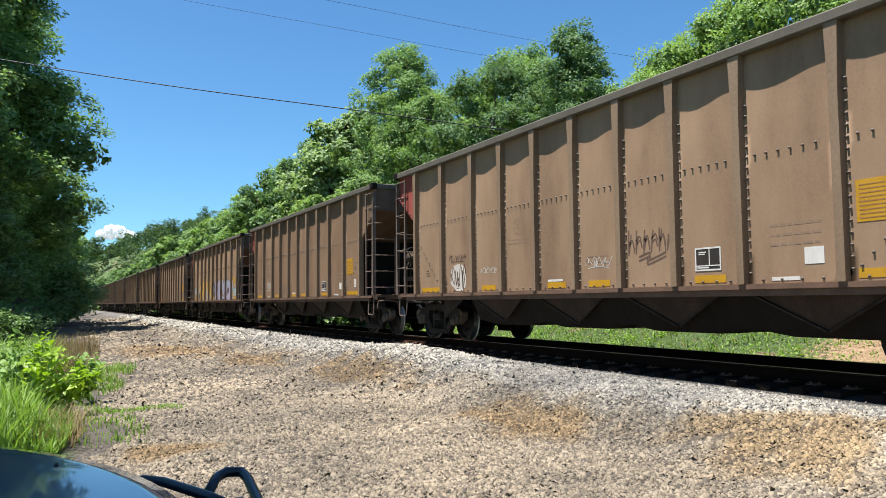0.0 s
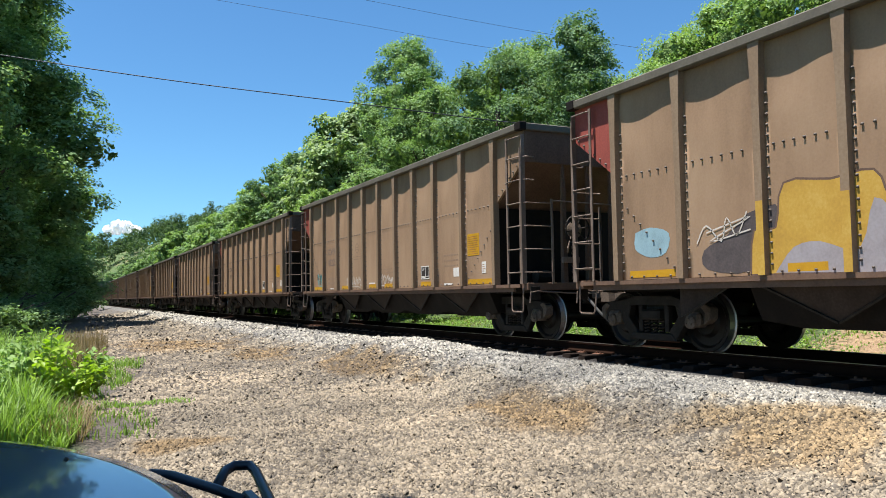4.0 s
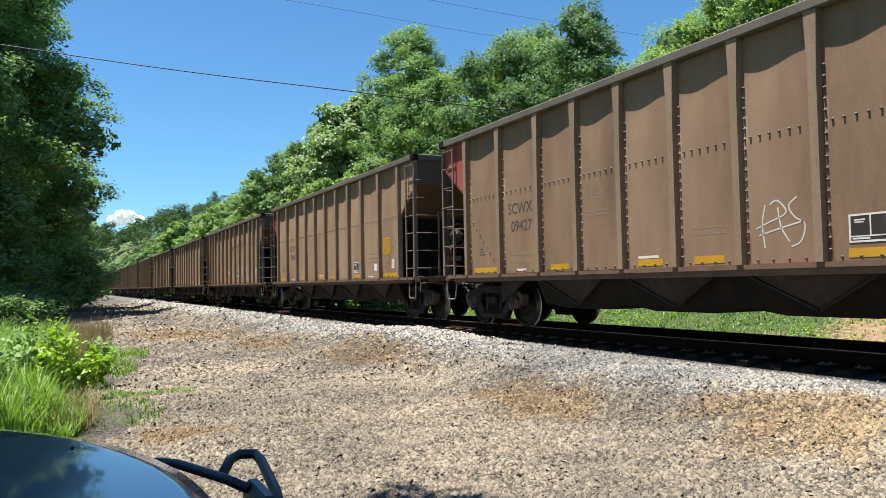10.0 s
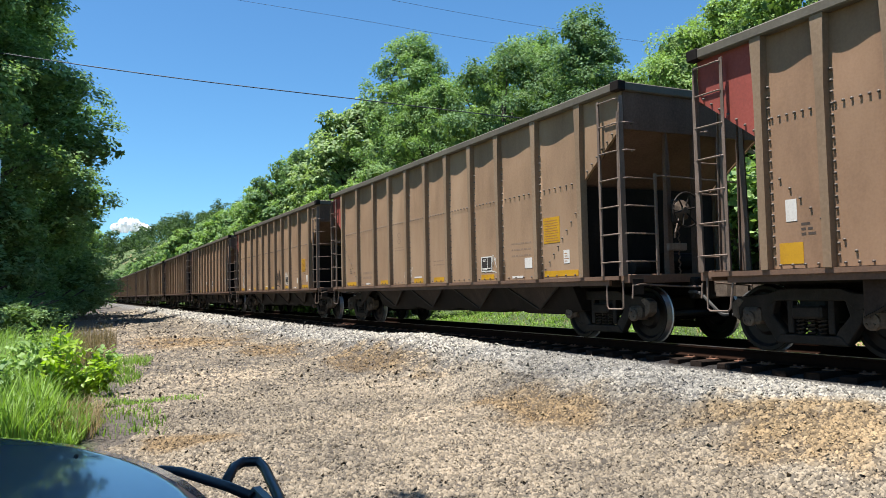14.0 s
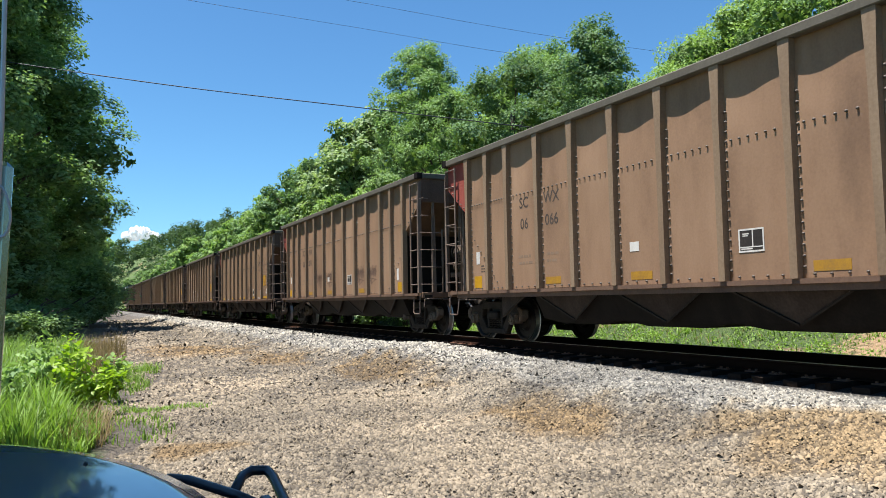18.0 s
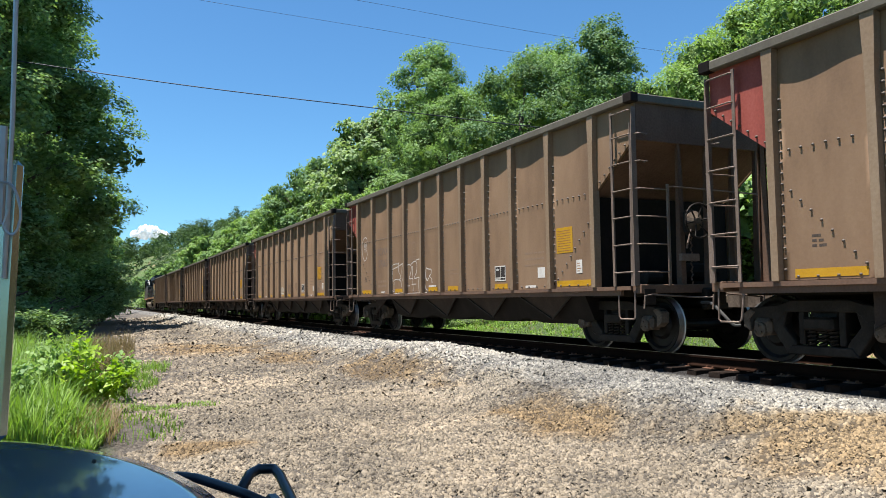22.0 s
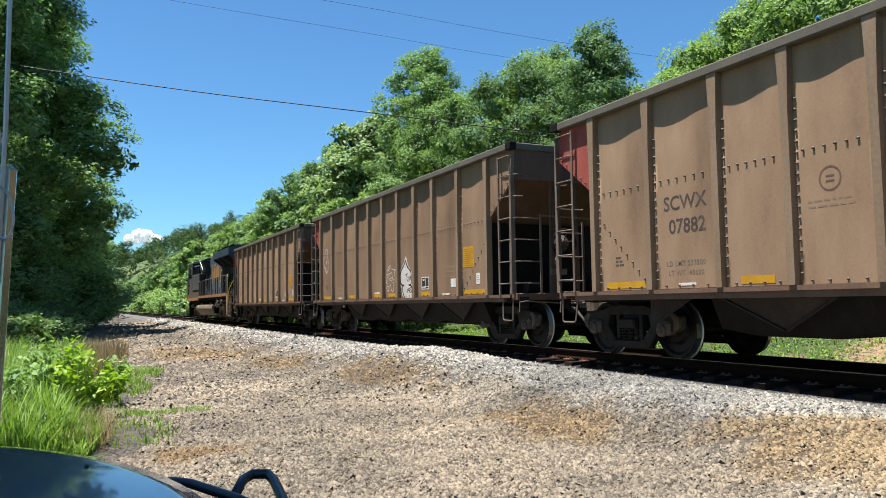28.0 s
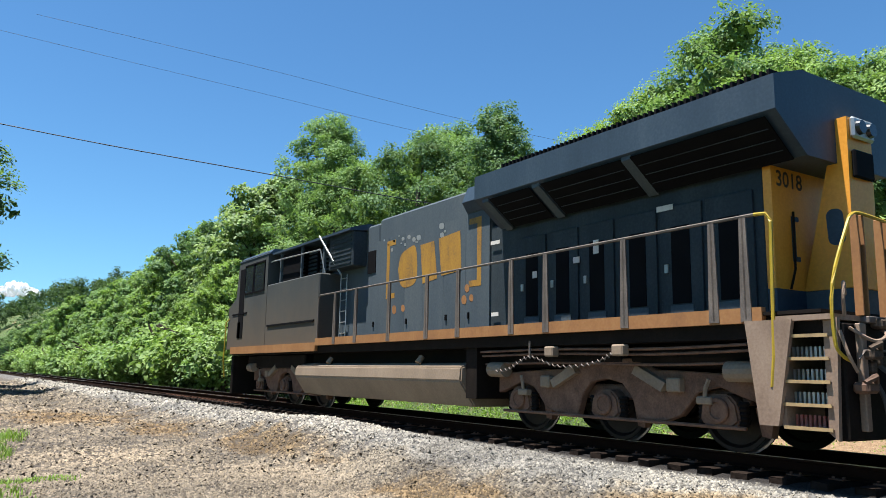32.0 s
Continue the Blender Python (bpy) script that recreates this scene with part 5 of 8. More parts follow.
        for k in range(6):
            a = k * math.tau / 6 + 0.2
            tube(bm, [c + Vector((0, 0.06, 0)), c + Vector((0.14 * math.cos(a), 0.03, 0.14 * math.sin(a))), c + Vector((0.28 * math.cos(a), 0, 0.28 * math.sin(a)))], 0.014, 5)
        part("brake_wheel", bm, M["truck"], car, "spoked hand brake wheel")
        bm = bmesh.new()
        tube(bm, [(-0.64, -7.66, 2.0), (-0.72, -7.66, 1.78), (-0.70, -7.62, 1.70)], 0.016, 6)
        part("release_lever", bm, M["ladder"], car, "brake release lever")
        bm = bmesh.new()
        for k in range(14):
            z = 1.95 - k * 0.06
            tube(bm, [(-0.50 + (0.02 if k % 2 else 0), -7.5 + (0 if k % 2 else 0.02), z), (-0.50, -7.5, z - 0.05)], 0.014, 4)
        part("brake_chain", bm, M["end"], car, "hanging brake chain")
        bm = bmesh.new()
        tube(bm, [(-0.98, -7.50, 2.70), (-0.9, -7.56, 2.70), (0.9, -7.56, 2.66), (1.1, -7.46, 2.66)], 0.014, 6)
        part("grab_rail", bm, M["ladder"], car, "long horizontal grab rail")


def build_car(ribs, body, label, row=2.74):
    """A coal hopper car with ribs at the given places; its middle stands over the origin on the rails."""
    car = empty("coal_hopper_car", label, "rail car", "coal cars of the train")
    widths = {}
    bm = bmesh.new()
    prism(bm, [(-0.055, 1.1), (0.055, 1.1), (0.058, 3.3), (0.088, EAVE), (-0.088, EAVE), (-0.058, 3.3)], "x", -1.625, SHEET + 0.04)
    rib = part("rib", bm, M["rib"], car)
    rib.location = (0, ribs[0], 0)
    for s in (0, 180):
        for k, y in enumerate(ribs):
            if s or k:
                again(rib, pose(0, 0, 0, 0, 0, s) @ pose(0, y, 0))
        for y0, y1 in zip(ribs, ribs[1:]):
            key = round(y1 - y0, 3)
            if key not in widths:
                widths[key] = side_panel_mesh(key, body, row)
            p = new("side_panel", widths[key])
            p.parent = car
            p.matrix_basis = pose(0, 0, 0, 0, 0, s) @ pose(0, (y0 + y1) / 2, 0)
        for sy in (-1, 1):
            bm = bmesh.new()
            prism(bm, [(sy * 6.34, EAVE), (sy * 7.42, EAVE), (sy * 7.42, 3.50), (sy * 6.34, 2.72)], "x", SHEET, SHEET + 0.05)
            p = part("end_panel", bm, M["red"] if (sy > 0 and not s) else body, car, "faded red end panel" if (sy > 0 and not s) else "")
            p.matrix_basis = pose(0, 0, 0, 0, 0, s)
        c = part("top_chord", boxes((-1.645, -1.49, -7.37, 7.37, EAVE, TOP), bevel=0.018), M["chord"], car, "dusty top chord")
        c.matrix_basis = pose(0, 0, 0, 0, 0, s)
        c = part("side_sill", boxes((-1.60, -1.44, -7.30, 7.30, 1.035, 1.098), (-1.56, -1.50, -7.0, 7.0, 0.95, 1.04)), M["sill"], car, "rusty side sill")
        c.matrix_basis = pose(0, 0, 0, 0, 0, s)
    spots = []
    for k, y in enumerate(ribs):
        y += 0.095 if k == 0 else -0.095
        spots += [(y, 1.24 + 0.135 * j) for j in range(17)]
    for y0, y1 in zip(ribs, ribs[1:]):
        spots += [(y0 + (y1 - y0) * (0.22 + 0.125 * j), row) for j in range(6)]
        spots += [(y0 + (y1 - y0) * (0.2 + 0.2 * j), 1.15) for j in range(4)]
    for sy in (-1, 1):
        spots += [(sy * (6.12 - 0.14 * j), 2.22 - 0.135 * j) for j in range(8)]
        spots += [(sy * (6.48 + 0.14 * j), 2.90 + 0.101 * j) for j in range(7)]
    v, f = bolt_mesh(spots)
    b = raw("bolts", v, f, M["bolt"], car, "rows of square bolt heads")
    b["kind"] = "stuff"
    # hopper bays under the floor
    for i, y in enumerate((-4.51, -2.09, 0.33, 2.75)):
        if i == 0:
            bm = bmesh.new()
            up = [(-1.38, -1.209, 1.0), (1.38, -1.209, 1.0), (1.38, 1.209, 1.0), (-1.38, 1.209, 1.0)]
            dn = [(-1.16, -1.209, 0.52), (1.16, -1.209, 0.52), (1.16, 1.209, 0.52), (-1.16, 1.209, 0.52)]
            bot = [(-1.10, -0.62, 0.43), (1.10, -0.62, 0.43), (1.10, 0.62, 0.43), (-1.10, 0.62, 0.43)]
            V = [[bm.verts.new(p) for p in ring] for ring in (up, dn, bot)]
            for a, b2 in zip(V, V[1:]):
                for k in range(4):
                    bm.faces.new((a[k], a[(k + 1) % 4], b2[(k + 1) % 4], b2[k]))
            bm.faces.new(V[0][::-1])
            bm.faces.new(V[2])
            bmesh.ops.recalc_face_normals(bm, faces=bm.faces)
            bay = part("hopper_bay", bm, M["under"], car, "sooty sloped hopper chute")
            bay.location = (0, y, 0)
            bm = bmesh.new()
            face = [(-1.46, -0.95, 0.99), (-1.46, 0.95, 0.99), (-1.27, 0.02, 0.53), (-1.27, -0.02, 0.53)]
            f0 = [bm.verts.new(p) for p in face]
            f1 = [bm.verts.new((p[0] + 0.03, p[1], p[2])) for p in face]
            bm.faces.new(f0)
            bm.faces.new(f1[::-1])
            for k in range(4):
                bm.faces.new((f0[k], f1[k], f1[(k + 1) % 4], f0[(k + 1) % 4]))
            bmesh.ops.recalc_face_normals(bm, faces=bm.faces)
            vee = part("vee_plate", bm, M["vee"], bay, "dusty triangular side plate")
            angles = [part("edge_angle", tubes([[(-1.475, q * 0.96, 0.985), (-1.285, q * 0.015, 0.52)]], 0.020, 4), M["truck"], bay, "angle bar on the plate's edge") for q in (-1, 1)]
        else:
            bay = again(bay, pose(0, y, 0), car)
            for o in (vee, *angles):
                again(o, Matrix.Identity(4), bay)
    bm = bmesh.new()
    prism(bm, [(5.15, 0.53), (5.17, 0.53), (5.17, 0.99), (4.22, 0.99)], "x", -1.42, -1.38)
    end_plate = part("end_slope_plate", bm, M["vee"], car, "dusty side plate of the end slope")
    part("edge_angle", tubes([[(-1.44, 4.21, 0.985), (-1.44, 5.155, 0.52)]], 0.020, 4), M["truck"], end_plate)
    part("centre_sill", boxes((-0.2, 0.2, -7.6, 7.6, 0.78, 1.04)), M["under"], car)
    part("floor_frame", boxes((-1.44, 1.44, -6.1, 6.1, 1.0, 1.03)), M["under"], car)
    for y in (-6.17, 6.17):
        if y < 0:
            tr = car_truck(car)
            tr.location = (0, y, 0)
        else:
            # the same truck again, with the same meshes
            made = {}
            for o in (tr, *tr.children):
                made[o] = o.copy()
                scene.collection.objects.link(made[o])
                made[o].parent = made.get(o.parent, car)
            made[tr].location = (0, y, 0)
    for sy in (-1, 1):
        car_end(car, sy, sy < 0, row > 2.9)
        ladder(car, sy)
    part("air_reservoir", lathe(bmesh.new(), [(-0.45, 0.05), (-0.42, 0.16), (0.42, 0.16), (0.45, 0.05)], 12, (0.4, -6.6, 1.35)), M["under"], car)
    return car


# ---- markings on the cars ----
P1 = SHEET - 0.0012            # face of the paint on the sheets


def rounded(bm, y, z, w, h, x, lean=0.0, cut=0.25, n=3):
    """A flat block with rounded corners, leaning."""
    pts = []
    r = min(w, h) * cut
    for cx, cz, a0 in ((w / 2 - r, h / 2 - r, 0), (-w / 2 + r, h / 2 - r, 90), (-w / 2 + r, -h / 2 + r, 180), (w / 2 - r, -h / 2 + r, 270)):
        for k in range(n + 1):
            a = radians(a0 + 90 * k / n)
            pts.append((cx + r * math.cos(a), cz + r * math.sin(a)))
    bm.faces.new([bm.verts.new((x, y + p[0] + lean * p[1], z + p[1])) for p in pts])


def scribble(y0, y1, z0, z1, count, seed):
    """A quick cursive tag: one looping line from end to end, a few crossing strokes and a flourish below."""
    rng = random.Random(seed)
    w, h = (y1 - y0) / count, z1 - z0
    line = []
    for i in range(count * 4):
        c = y1 - w * (i / 4 + rng.uniform(-0.10, 0.45))
        up = (0.85 if i % 2 else 0.15) + rng.uniform(-0.18, 0.18)
        line.append((c, z0 + h * min(1.0, max(0.0, up))))
    out = [curve_pts(line, 5)]
    for i in range(count):
        c, z = y1 - w * (i + rng.uniform(0.2, 0.8)), z0 + h * rng.uniform(0.2, 0.6)
        out.append(curve_pts([(c, z), (c - 0.2 * w, z + h * rng.uniform(0.2, 0.5)), (c - 0.5 * w, z + h * rng.uniform(-0.1, 0.3))], 4))
    out.append(curve_pts([(y1 - w * 0.6, z0 - 0.06 * h), (y1 - w * count * 0.5, z0 + 0.05 * h), (y0 + w * 0.3, z0 - 0.08 * h)], 4))
    return out


def jags(y0, y1, z0, z1, seed):
    """A spiky tag: leaning uprights joined by hooks, underlined with a flourish."""
    rng = random.Random(seed)
    out, n = [], 6
    w, h = (y0 - y1) / n, z1 - z0
    for i in range(n):
        c = y1 + w * (i + 0.5)
        rise = z0 + 0.12 * h * i / n
        out.append([(c - w * 0.35, rise), (c - w * rng.uniform(-0.1, 0.3), rise + h * rng.uniform(0.8, 1.1))])
        out.append(curve_pts([(c - w * 0.3, rise + h * 0.45), (c + w * 0.2, rise + h * rng.uniform(0.5, 0.8)), (c + w * 0.45, rise + h * rng.uniform(0.0, 0.4))], 3))
    out.append(curve_pts([(y1 + w * 1.5, z0 - 0.10), (y1 + w * 3.0, z0 - 0.04), (y1 + w * 2.6, z0 - 0.16), (y1 + w * 5.0, z0 - 0.05)], 4))
    return out


def tag_paint(car, mat, y0, y1, z0, z1, count, seed, width=0.035, label="looping spray-paint tag"):
    part("graffiti", strokes(scribble(y0, y1, z0, z1, count, seed), width * 0.62, P1 - 0.0012), mat, car, label)


def strip(car, y, w, z=1.135, h=0.105, mat="yellow"):
    plate("reflective_strip", car, M[mat], P1, y - w / 2, y + w / 2, z, z + h, "yellow reflective strip")


def bars(car, y, z, w, count, gap, h=0.022, mat="stencil_faint", label="rows of unreadable stencilled lettering", name="stencilled_text", lift=0.0):
    bm = bmesh.new()
    rng = random.Random(int(abs(y * 100 + z * 1000)))
    for i in range(count):
        q = y + w / 2
        while q > y - w / 2 + 0.05:
            d = rng.uniform(0.05, 0.16)
            box(bm, P1 - lift - 0.0006, P1 - lift, max(q - d, y - w / 2), q, z - gap * i, z - gap * i + h)
            q -= d + 0.03
    part(name, bm, M[mat], car, label)["kind"] = "stuff"


def ring(car, y, z, r, mat):
    bm = strokes([[(y + r * math.cos(k * math.tau / 24), z + r * math.sin(k * math.tau / 24)) for k in range(25)]], 0.024, P1 - 0.0006)
    for dz in (0.03, -0.03):
        box(bm, P1 - 0.0008, P1, y - r * 0.4, y + r * 0.4, z + dz - 0.012, z + dz + 0.012)
    part("round_stencil", bm, mat, car, "round stencilled mark")


def placard(car, y, z, w=0.46, h=0.32):
    """A dark stencil panel in a white frame: two fields over a strip, with rows of small print."""
    p = plate("placard", car, M["panel"], P1, y - w / 2, y + w / 2, z, z + h, "dark stencil panel in a white frame")
    t = 0.022
    low, mid = z + h * 0.24, y - w * 0.06
    bm = bmesh.new()
    for a in ((y - w / 2, y + w / 2, z, z + t), (y - w / 2, y + w / 2, z + h - t, z + h), (y - w / 2, y - w / 2 + t, z + t, z + h - t), (y + w / 2 - t, y + w / 2, z + t, z + h - t),
              (mid - 0.008, mid + 0.008, low, z + h - t), (y - w / 2 + t, y + w / 2 - t, low - 0.014, low)):
        box(bm, P1 - 0.005, P1 - 0.003, *a)
    part("frame", bm, M["white"], p)
    bm = bmesh.new()
    for a in ((mid + 0.06, y + w / 2 - 0.07, z + h - 0.075, z + h - 0.058), (mid + 0.08, y + w / 2 - 0.07, z + h - 0.10, z + h - 0.085), (y - 0.02, y + w / 2 - 0.04, z + 0.035, z + 0.055)):
        box(bm, P1 - 0.0045, P1 - 0.003, *a)
    part("small_print", bm, M["white"], p)["kind"] = "stuff"


def common_marks(car, kind, number, ink, painted=False):
    """Stencils, strips and labels that every car of one kind carries."""
    if kind == "A":
        for y, w in ((5.62, 0.98), (2.95, 0.55), (0.59, 0.55), (-0.59, 0.55), (-2.95, 0.55), (-5.62, 1.05)):
            strip(car, y, w)
        s = plate("warning_label", car, M["yellow"], P1, -5.10, -5.62, 1.75, 2.22, "yellow warning label with small print")
        bm = bmesh.new()
        for i in range(9):
            box(bm, P1 - 0.0045, P1 - 0.003, -5.58 + 0.02 * (i % 3), -5.14, 1.785 + 0.046 * i, 1.797 + 0.046 * i)
        part("small_print", bm, M["loco_orange"], s)
        if painted:
            return
        placard(car, -2.92, 1.30)
        plate("notice", car, M["white"], P1, -4.42, -4.68, 1.32, 1.52, "small white notice")
        plate("notice", car, M["white"], P1, -5.72, -5.90, 1.36, 1.60, "small white notice")
        bars(car, -5.81, 1.53, 0.13, 4, 0.045, 0.015, "loco_orange", name="notice_print", lift=0.0034)
        plate("label_strip", car, M["white"], P1, -3.95, -4.35, 1.135, 1.18, "narrow white label strip")
        plate("label_strip", car, M["white"], P1, 4.05, 4.40, 1.145, 1.185, "narrow white label strip")
        plate("label_strip", car, M["white"], P1, 0.40, 0.85, 1.25, 1.29, "narrow white label strip")
        bm = bmesh.new()
        rounded(bm, -4.97, 1.20, 0.10, 0.10, P1 - 0.0015, 0, 0.45)
        part("oval_plate", bm, M["under"], car)
        if number:
            letters("SCWX", 0.30, ink, car, P1 - 0.0008, 4.24, 2.36)
            letters(number, 0.30, ink, car, P1 - 0.0008, 4.20, 2.01)
        if number in ("09003", "07882", "07616"):
            letters("LD LMT 237100" if number == "09003" else "LD LMT 237500" if number == "07882" else "LD LMT 237400", 0.105, M["letter_faded"], car, P1 - 0.0008, 4.25, 1.47, spacing=1.15)
            letters("LT WT  48900" if number == "09003" else "LT WT  48600", 0.105, M["letter_faded"], car, P1 - 0.0008, 4.25, 1.33, spacing=1.15)
        else:
            bars(car, 4.25, 1.45, 0.75, 2, 0.14, 0.07)
        ring(car, 1.83, 2.34, 0.14, M["tag_faded"] if number in ("09003", "07882") else M["stencil_faint"])
        bars(car, 1.83, 2.08, 0.62, 2, 0.07)
        bars(car, -0.6, 1.62, 0.6, 2, 0.09)
        bars(car, -4.3, 1.80, 0.72, 3, 0.12, 0.03)
    else:
        for y in (6.0, -5.95):
            strip(car, y, 0.34, 1.16, 0.26)
        for y in (3.05, 0.58, -2.77):
            strip(car, y, 0.50, 1.18, 0.13, "yellow_old")
        placard(car, -1.6, 1.47, 0.42, 0.31)
        plate("tag_card", car, M["white"], P1, 5.9, 6.06, 1.68, 1.95, "small white card")
        plate("tag_card", car, M["white"], P1, -5.86, -5.72, 1.48, 1.80, "small white card")
        plate("notice", car, M["white"], P1, 0.62, 0.84, 1.63, 1.78, "small white notice")
        bars(car, 4.0, 1.72, 0.5, 2, 0.13, 0.05)
        bars(car, 3.05, 1.72, 0.4, 2, 0.13, 0.05)
        letters("SC", 0.30, ink, car, P1 - 0.0008, 4.02, 2.80)
        letters("WX", 0.30, ink, car, P1 - 0.0008, 3.05, 2.80)
        letters(number[:2], 0.30, ink, car, P1 - 0.0008, 4.02, 2.38)
        letters(number[2:], 0.30, ink, car, P1 - 0.0008, 3.05, 2.38)
    bars(car, 5.75, 1.62, 0.2, 3, 0.06, 0.03, "letter", "small dark stencilled lines")


def outline_tag(car, mat, lines, width, label):
    part("graffiti", strokes([curve_pts(l, 4) for l in lines], width, P1 - 0.0075 if car is C[1] else P1 - 0.0012), mat, car, label)


def sprayed(car, m, label, depth, *pts):
    """A filled graffiti shape with a thin dark outline."""
    loop = curve_pts(list(pts) + [pts[0]], 3)[:-1]
    x = P1 - 0.0008 - 0.00025 * depth
    bm = bmesh.new()
    bm.faces.new([bm.verts.new((x, *p)) for p in loop])
    g = part("graffiti_shape", bm, M[m], car, label)
    if m in ("gold", "lilac") and "letter" in label:
        part("outline", strokes([loop + loop[:1]], 0.028, x - 0.0001), M["tag_faded" if m == "gold" else "ink"], g)


def big_piece(car):
    """A long two-colour graffiti piece along the foot of one side: bulging letter shapes with thin dark outlines."""
    sprayed(car, 'shadow', 'sooty sprayed shadow', 0, (0.2, 2.11), (-0.17, 2.14), (-0.59, 1.83), (-0.68, 1.53), (-0.39, 1.13), (-0.24, 1.12), (0, 1.41), (0.22, 1.57))
    sprayed(car, 'shadow', 'sooty sprayed shadow', 1, (3.81, 1.91), (3.37, 1.98), (3.33, 1.71), (3.71, 1.65), (3.78, 1.17), (4.52, 1.21), (4.57, 1.47), (4.16, 1.65))
    sprayed(car, 'aqua_pale', 'soft pale aqua spray cloud', 2, (-5.23, 1.65), (-5.44, 1.71), (-5.78, 1.61), (-6.07, 1.52), (-6.09, 1.29), (-5.42, 1.32), (-5.22, 1.49))
    sprayed(car, 'aqua_pale', 'soft pale aqua spray cloud', 3, (5.96, 1.82), (5.63, 1.88), (5.24, 1.77), (5.31, 1.49), (5.64, 1.43), (5.97, 1.57))
    sprayed(car, 'gold', 'mustard sprayed corner', 4, (-5, 1.5), (-5.15, 1.55), (-5.29, 1.51), (-5.43, 1.4), (-5.42, 1.29), (-5.06, 1.28))
    sprayed(car, 'gold', 'mustard bulging letter shape', 5, (3.78, 1.11), (3.71, 1.68), (3.38, 1.69), (3.24, 2.23), (2.6, 2.19), (2.07, 2.22), (1.89, 1.86), (1.58, 1.61), (1.68, 1.38), (1.56, 1.11), (2.58, 1.105))
    sprayed(car, 'gold', 'mustard bulging letter shape', 6, (1.76, 1.64), (1.39, 2.18), (0.92, 2.16), (1.02, 1.81), (0.92, 1.54), (1.16, 1.41), (1.5, 1.4))
    sprayed(car, 'gold', 'mustard bulging letter shape', 7, (0.96, 1.62), (0.72, 1.87), (0.67, 2.25), (0.24, 2.22), (0.22, 1.55), (-0.14, 1.36), (-0.29, 1.11), (0.96, 1.105), (1.03, 1.36))
    sprayed(car, 'grey_lilac', 'pale grey sprayed band', 8, (3.4, 1.13), (3.13, 1.43), (2.77, 1.48), (2.28, 1.36), (2.08, 1.91), (1.81, 1.64), (1.64, 1.38), (0.95, 1.4), (0.96, 1.105))
    sprayed(car, 'lilac', 'lilac bulging letter shape', 9, (-0.39, 1.11), (-0.69, 1.57), (-0.49, 1.87), (-0.5, 2.19), (-0.91, 2.15), (-0.94, 2.03), (-1.27, 2), (-1.51, 1.77), (-1.47, 1.49), (-1.62, 1.28), (-1.64, 1.105))
    sprayed(car, 'lilac', 'lilac bulging letter shape', 10, (-1.24, 2.02), (-1.53, 2.16), (-1.89, 2.17), (-2.07, 2.11), (-2.06, 1.64), (-2.44, 1.45), (-2.59, 1.11), (-1.64, 1.105), (-1.49, 1.32), (-1.41, 1.5), (-1.51, 1.77))
    sprayed(car, 'lilac', 'lilac bulging letter shape', 11, (-2.07, 2.11), (-2.36, 2.17), (-2.63, 2.14), (-2.84, 2.01), (-2.92, 1.75), (-2.95, 1.35), (-2.81, 1.34), (-2.71, 1.5), (-2.44, 1.62), (-2.36, 1.52), (-2.06, 1.64))
    sprayed(car, 'lilac', 'lilac bulging letter shape', 12, (-2.88, 2.15), (-3.25, 2.12), (-3.26, 1.79), (-3.2, 1.48), (-3.38, 1.27), (-3.54, 1.13), (-3.11, 1.13), (-2.64, 1.14), (-2.59, 1.32), (-2.91, 1.3), (-2.92, 1.75))
    sprayed(car, 'lilac', 'lilac bulging letter shape', 13, (-3.27, 2.13), (-3.89, 2.07), (-3.9, 1.74), (-3.79, 1.51), (-3.7, 1.4), (-3.63, 1.14), (-3.52, 1.16), (-3.24, 1.39), (-3.23, 1.57), (-3.47, 1.65), (-3.45, 1.76), (-3.26, 1.8))
    sprayed(car, 'lilac', 'lilac bulging letter shape', 14, (-3.85, 2.17), (-4.71, 1.97), (-4.73, 2.06), (-5.01, 2.14), (-5.17, 2), (-5.23, 1.78), (-5.15, 1.57), (-5.07, 1.48), (-5.21, 1.3), (-5.05, 1.105), (-3.59, 1.12), (-3.72, 1.38), (-4.01, 1.47), (-4.22, 1.71), (-3.9, 1.68))
    sprayed(car, 'shadow', 'dark gap in the letters', 15, (-3.84, 1.61), (-4.2, 1.72), (-4.27, 1.59), (-4.14, 1.44), (-3.79, 1.45))
    sprayed(car, 'shadow', 'dark gap in the letters', 16, (-4.61, 1.61), (-4.71, 1.61), (-4.69, 1.46), (-4.64, 1.29), (-4.54, 1.3), (-4.56, 1.47))
    sprayed(car, 'shadow', 'dark gap in the letters', 17, (-3.22, 1.79), (-3.45, 1.76), (-3.48, 1.65), (-3.35, 1.6), (-3.23, 1.57))
    sprayed(car, 'aqua_pale', 'pale aqua highlight', 18, (-0.46, 1.13), (-0.68, 1.35), (-0.81, 1.31), (-0.77, 1.13))
    sprayed(car, 'aqua_pale', 'pale aqua highlight', 19, (-2.92, 2.12), (-3.22, 2.09), (-3.23, 1.95), (-2.93, 1.94))
    sprayed(car, 'aqua_pale', 'pale aqua highlight', 20, (-3.91, 2.08), (-4.17, 2.03), (-4.12, 1.87), (-3.93, 1.86))


protoA = build_car(RIBS_A, M["tan"], "weathered tan steel coal hopper car")
protoD = build_car(RIBS_A, M["tan_dark"], "weathered brown steel coal hopper car")
protoB = build_car(RIBS_B, M["rust"], "rust-brown steel coal hopper car with close-set ribs", 3.0)

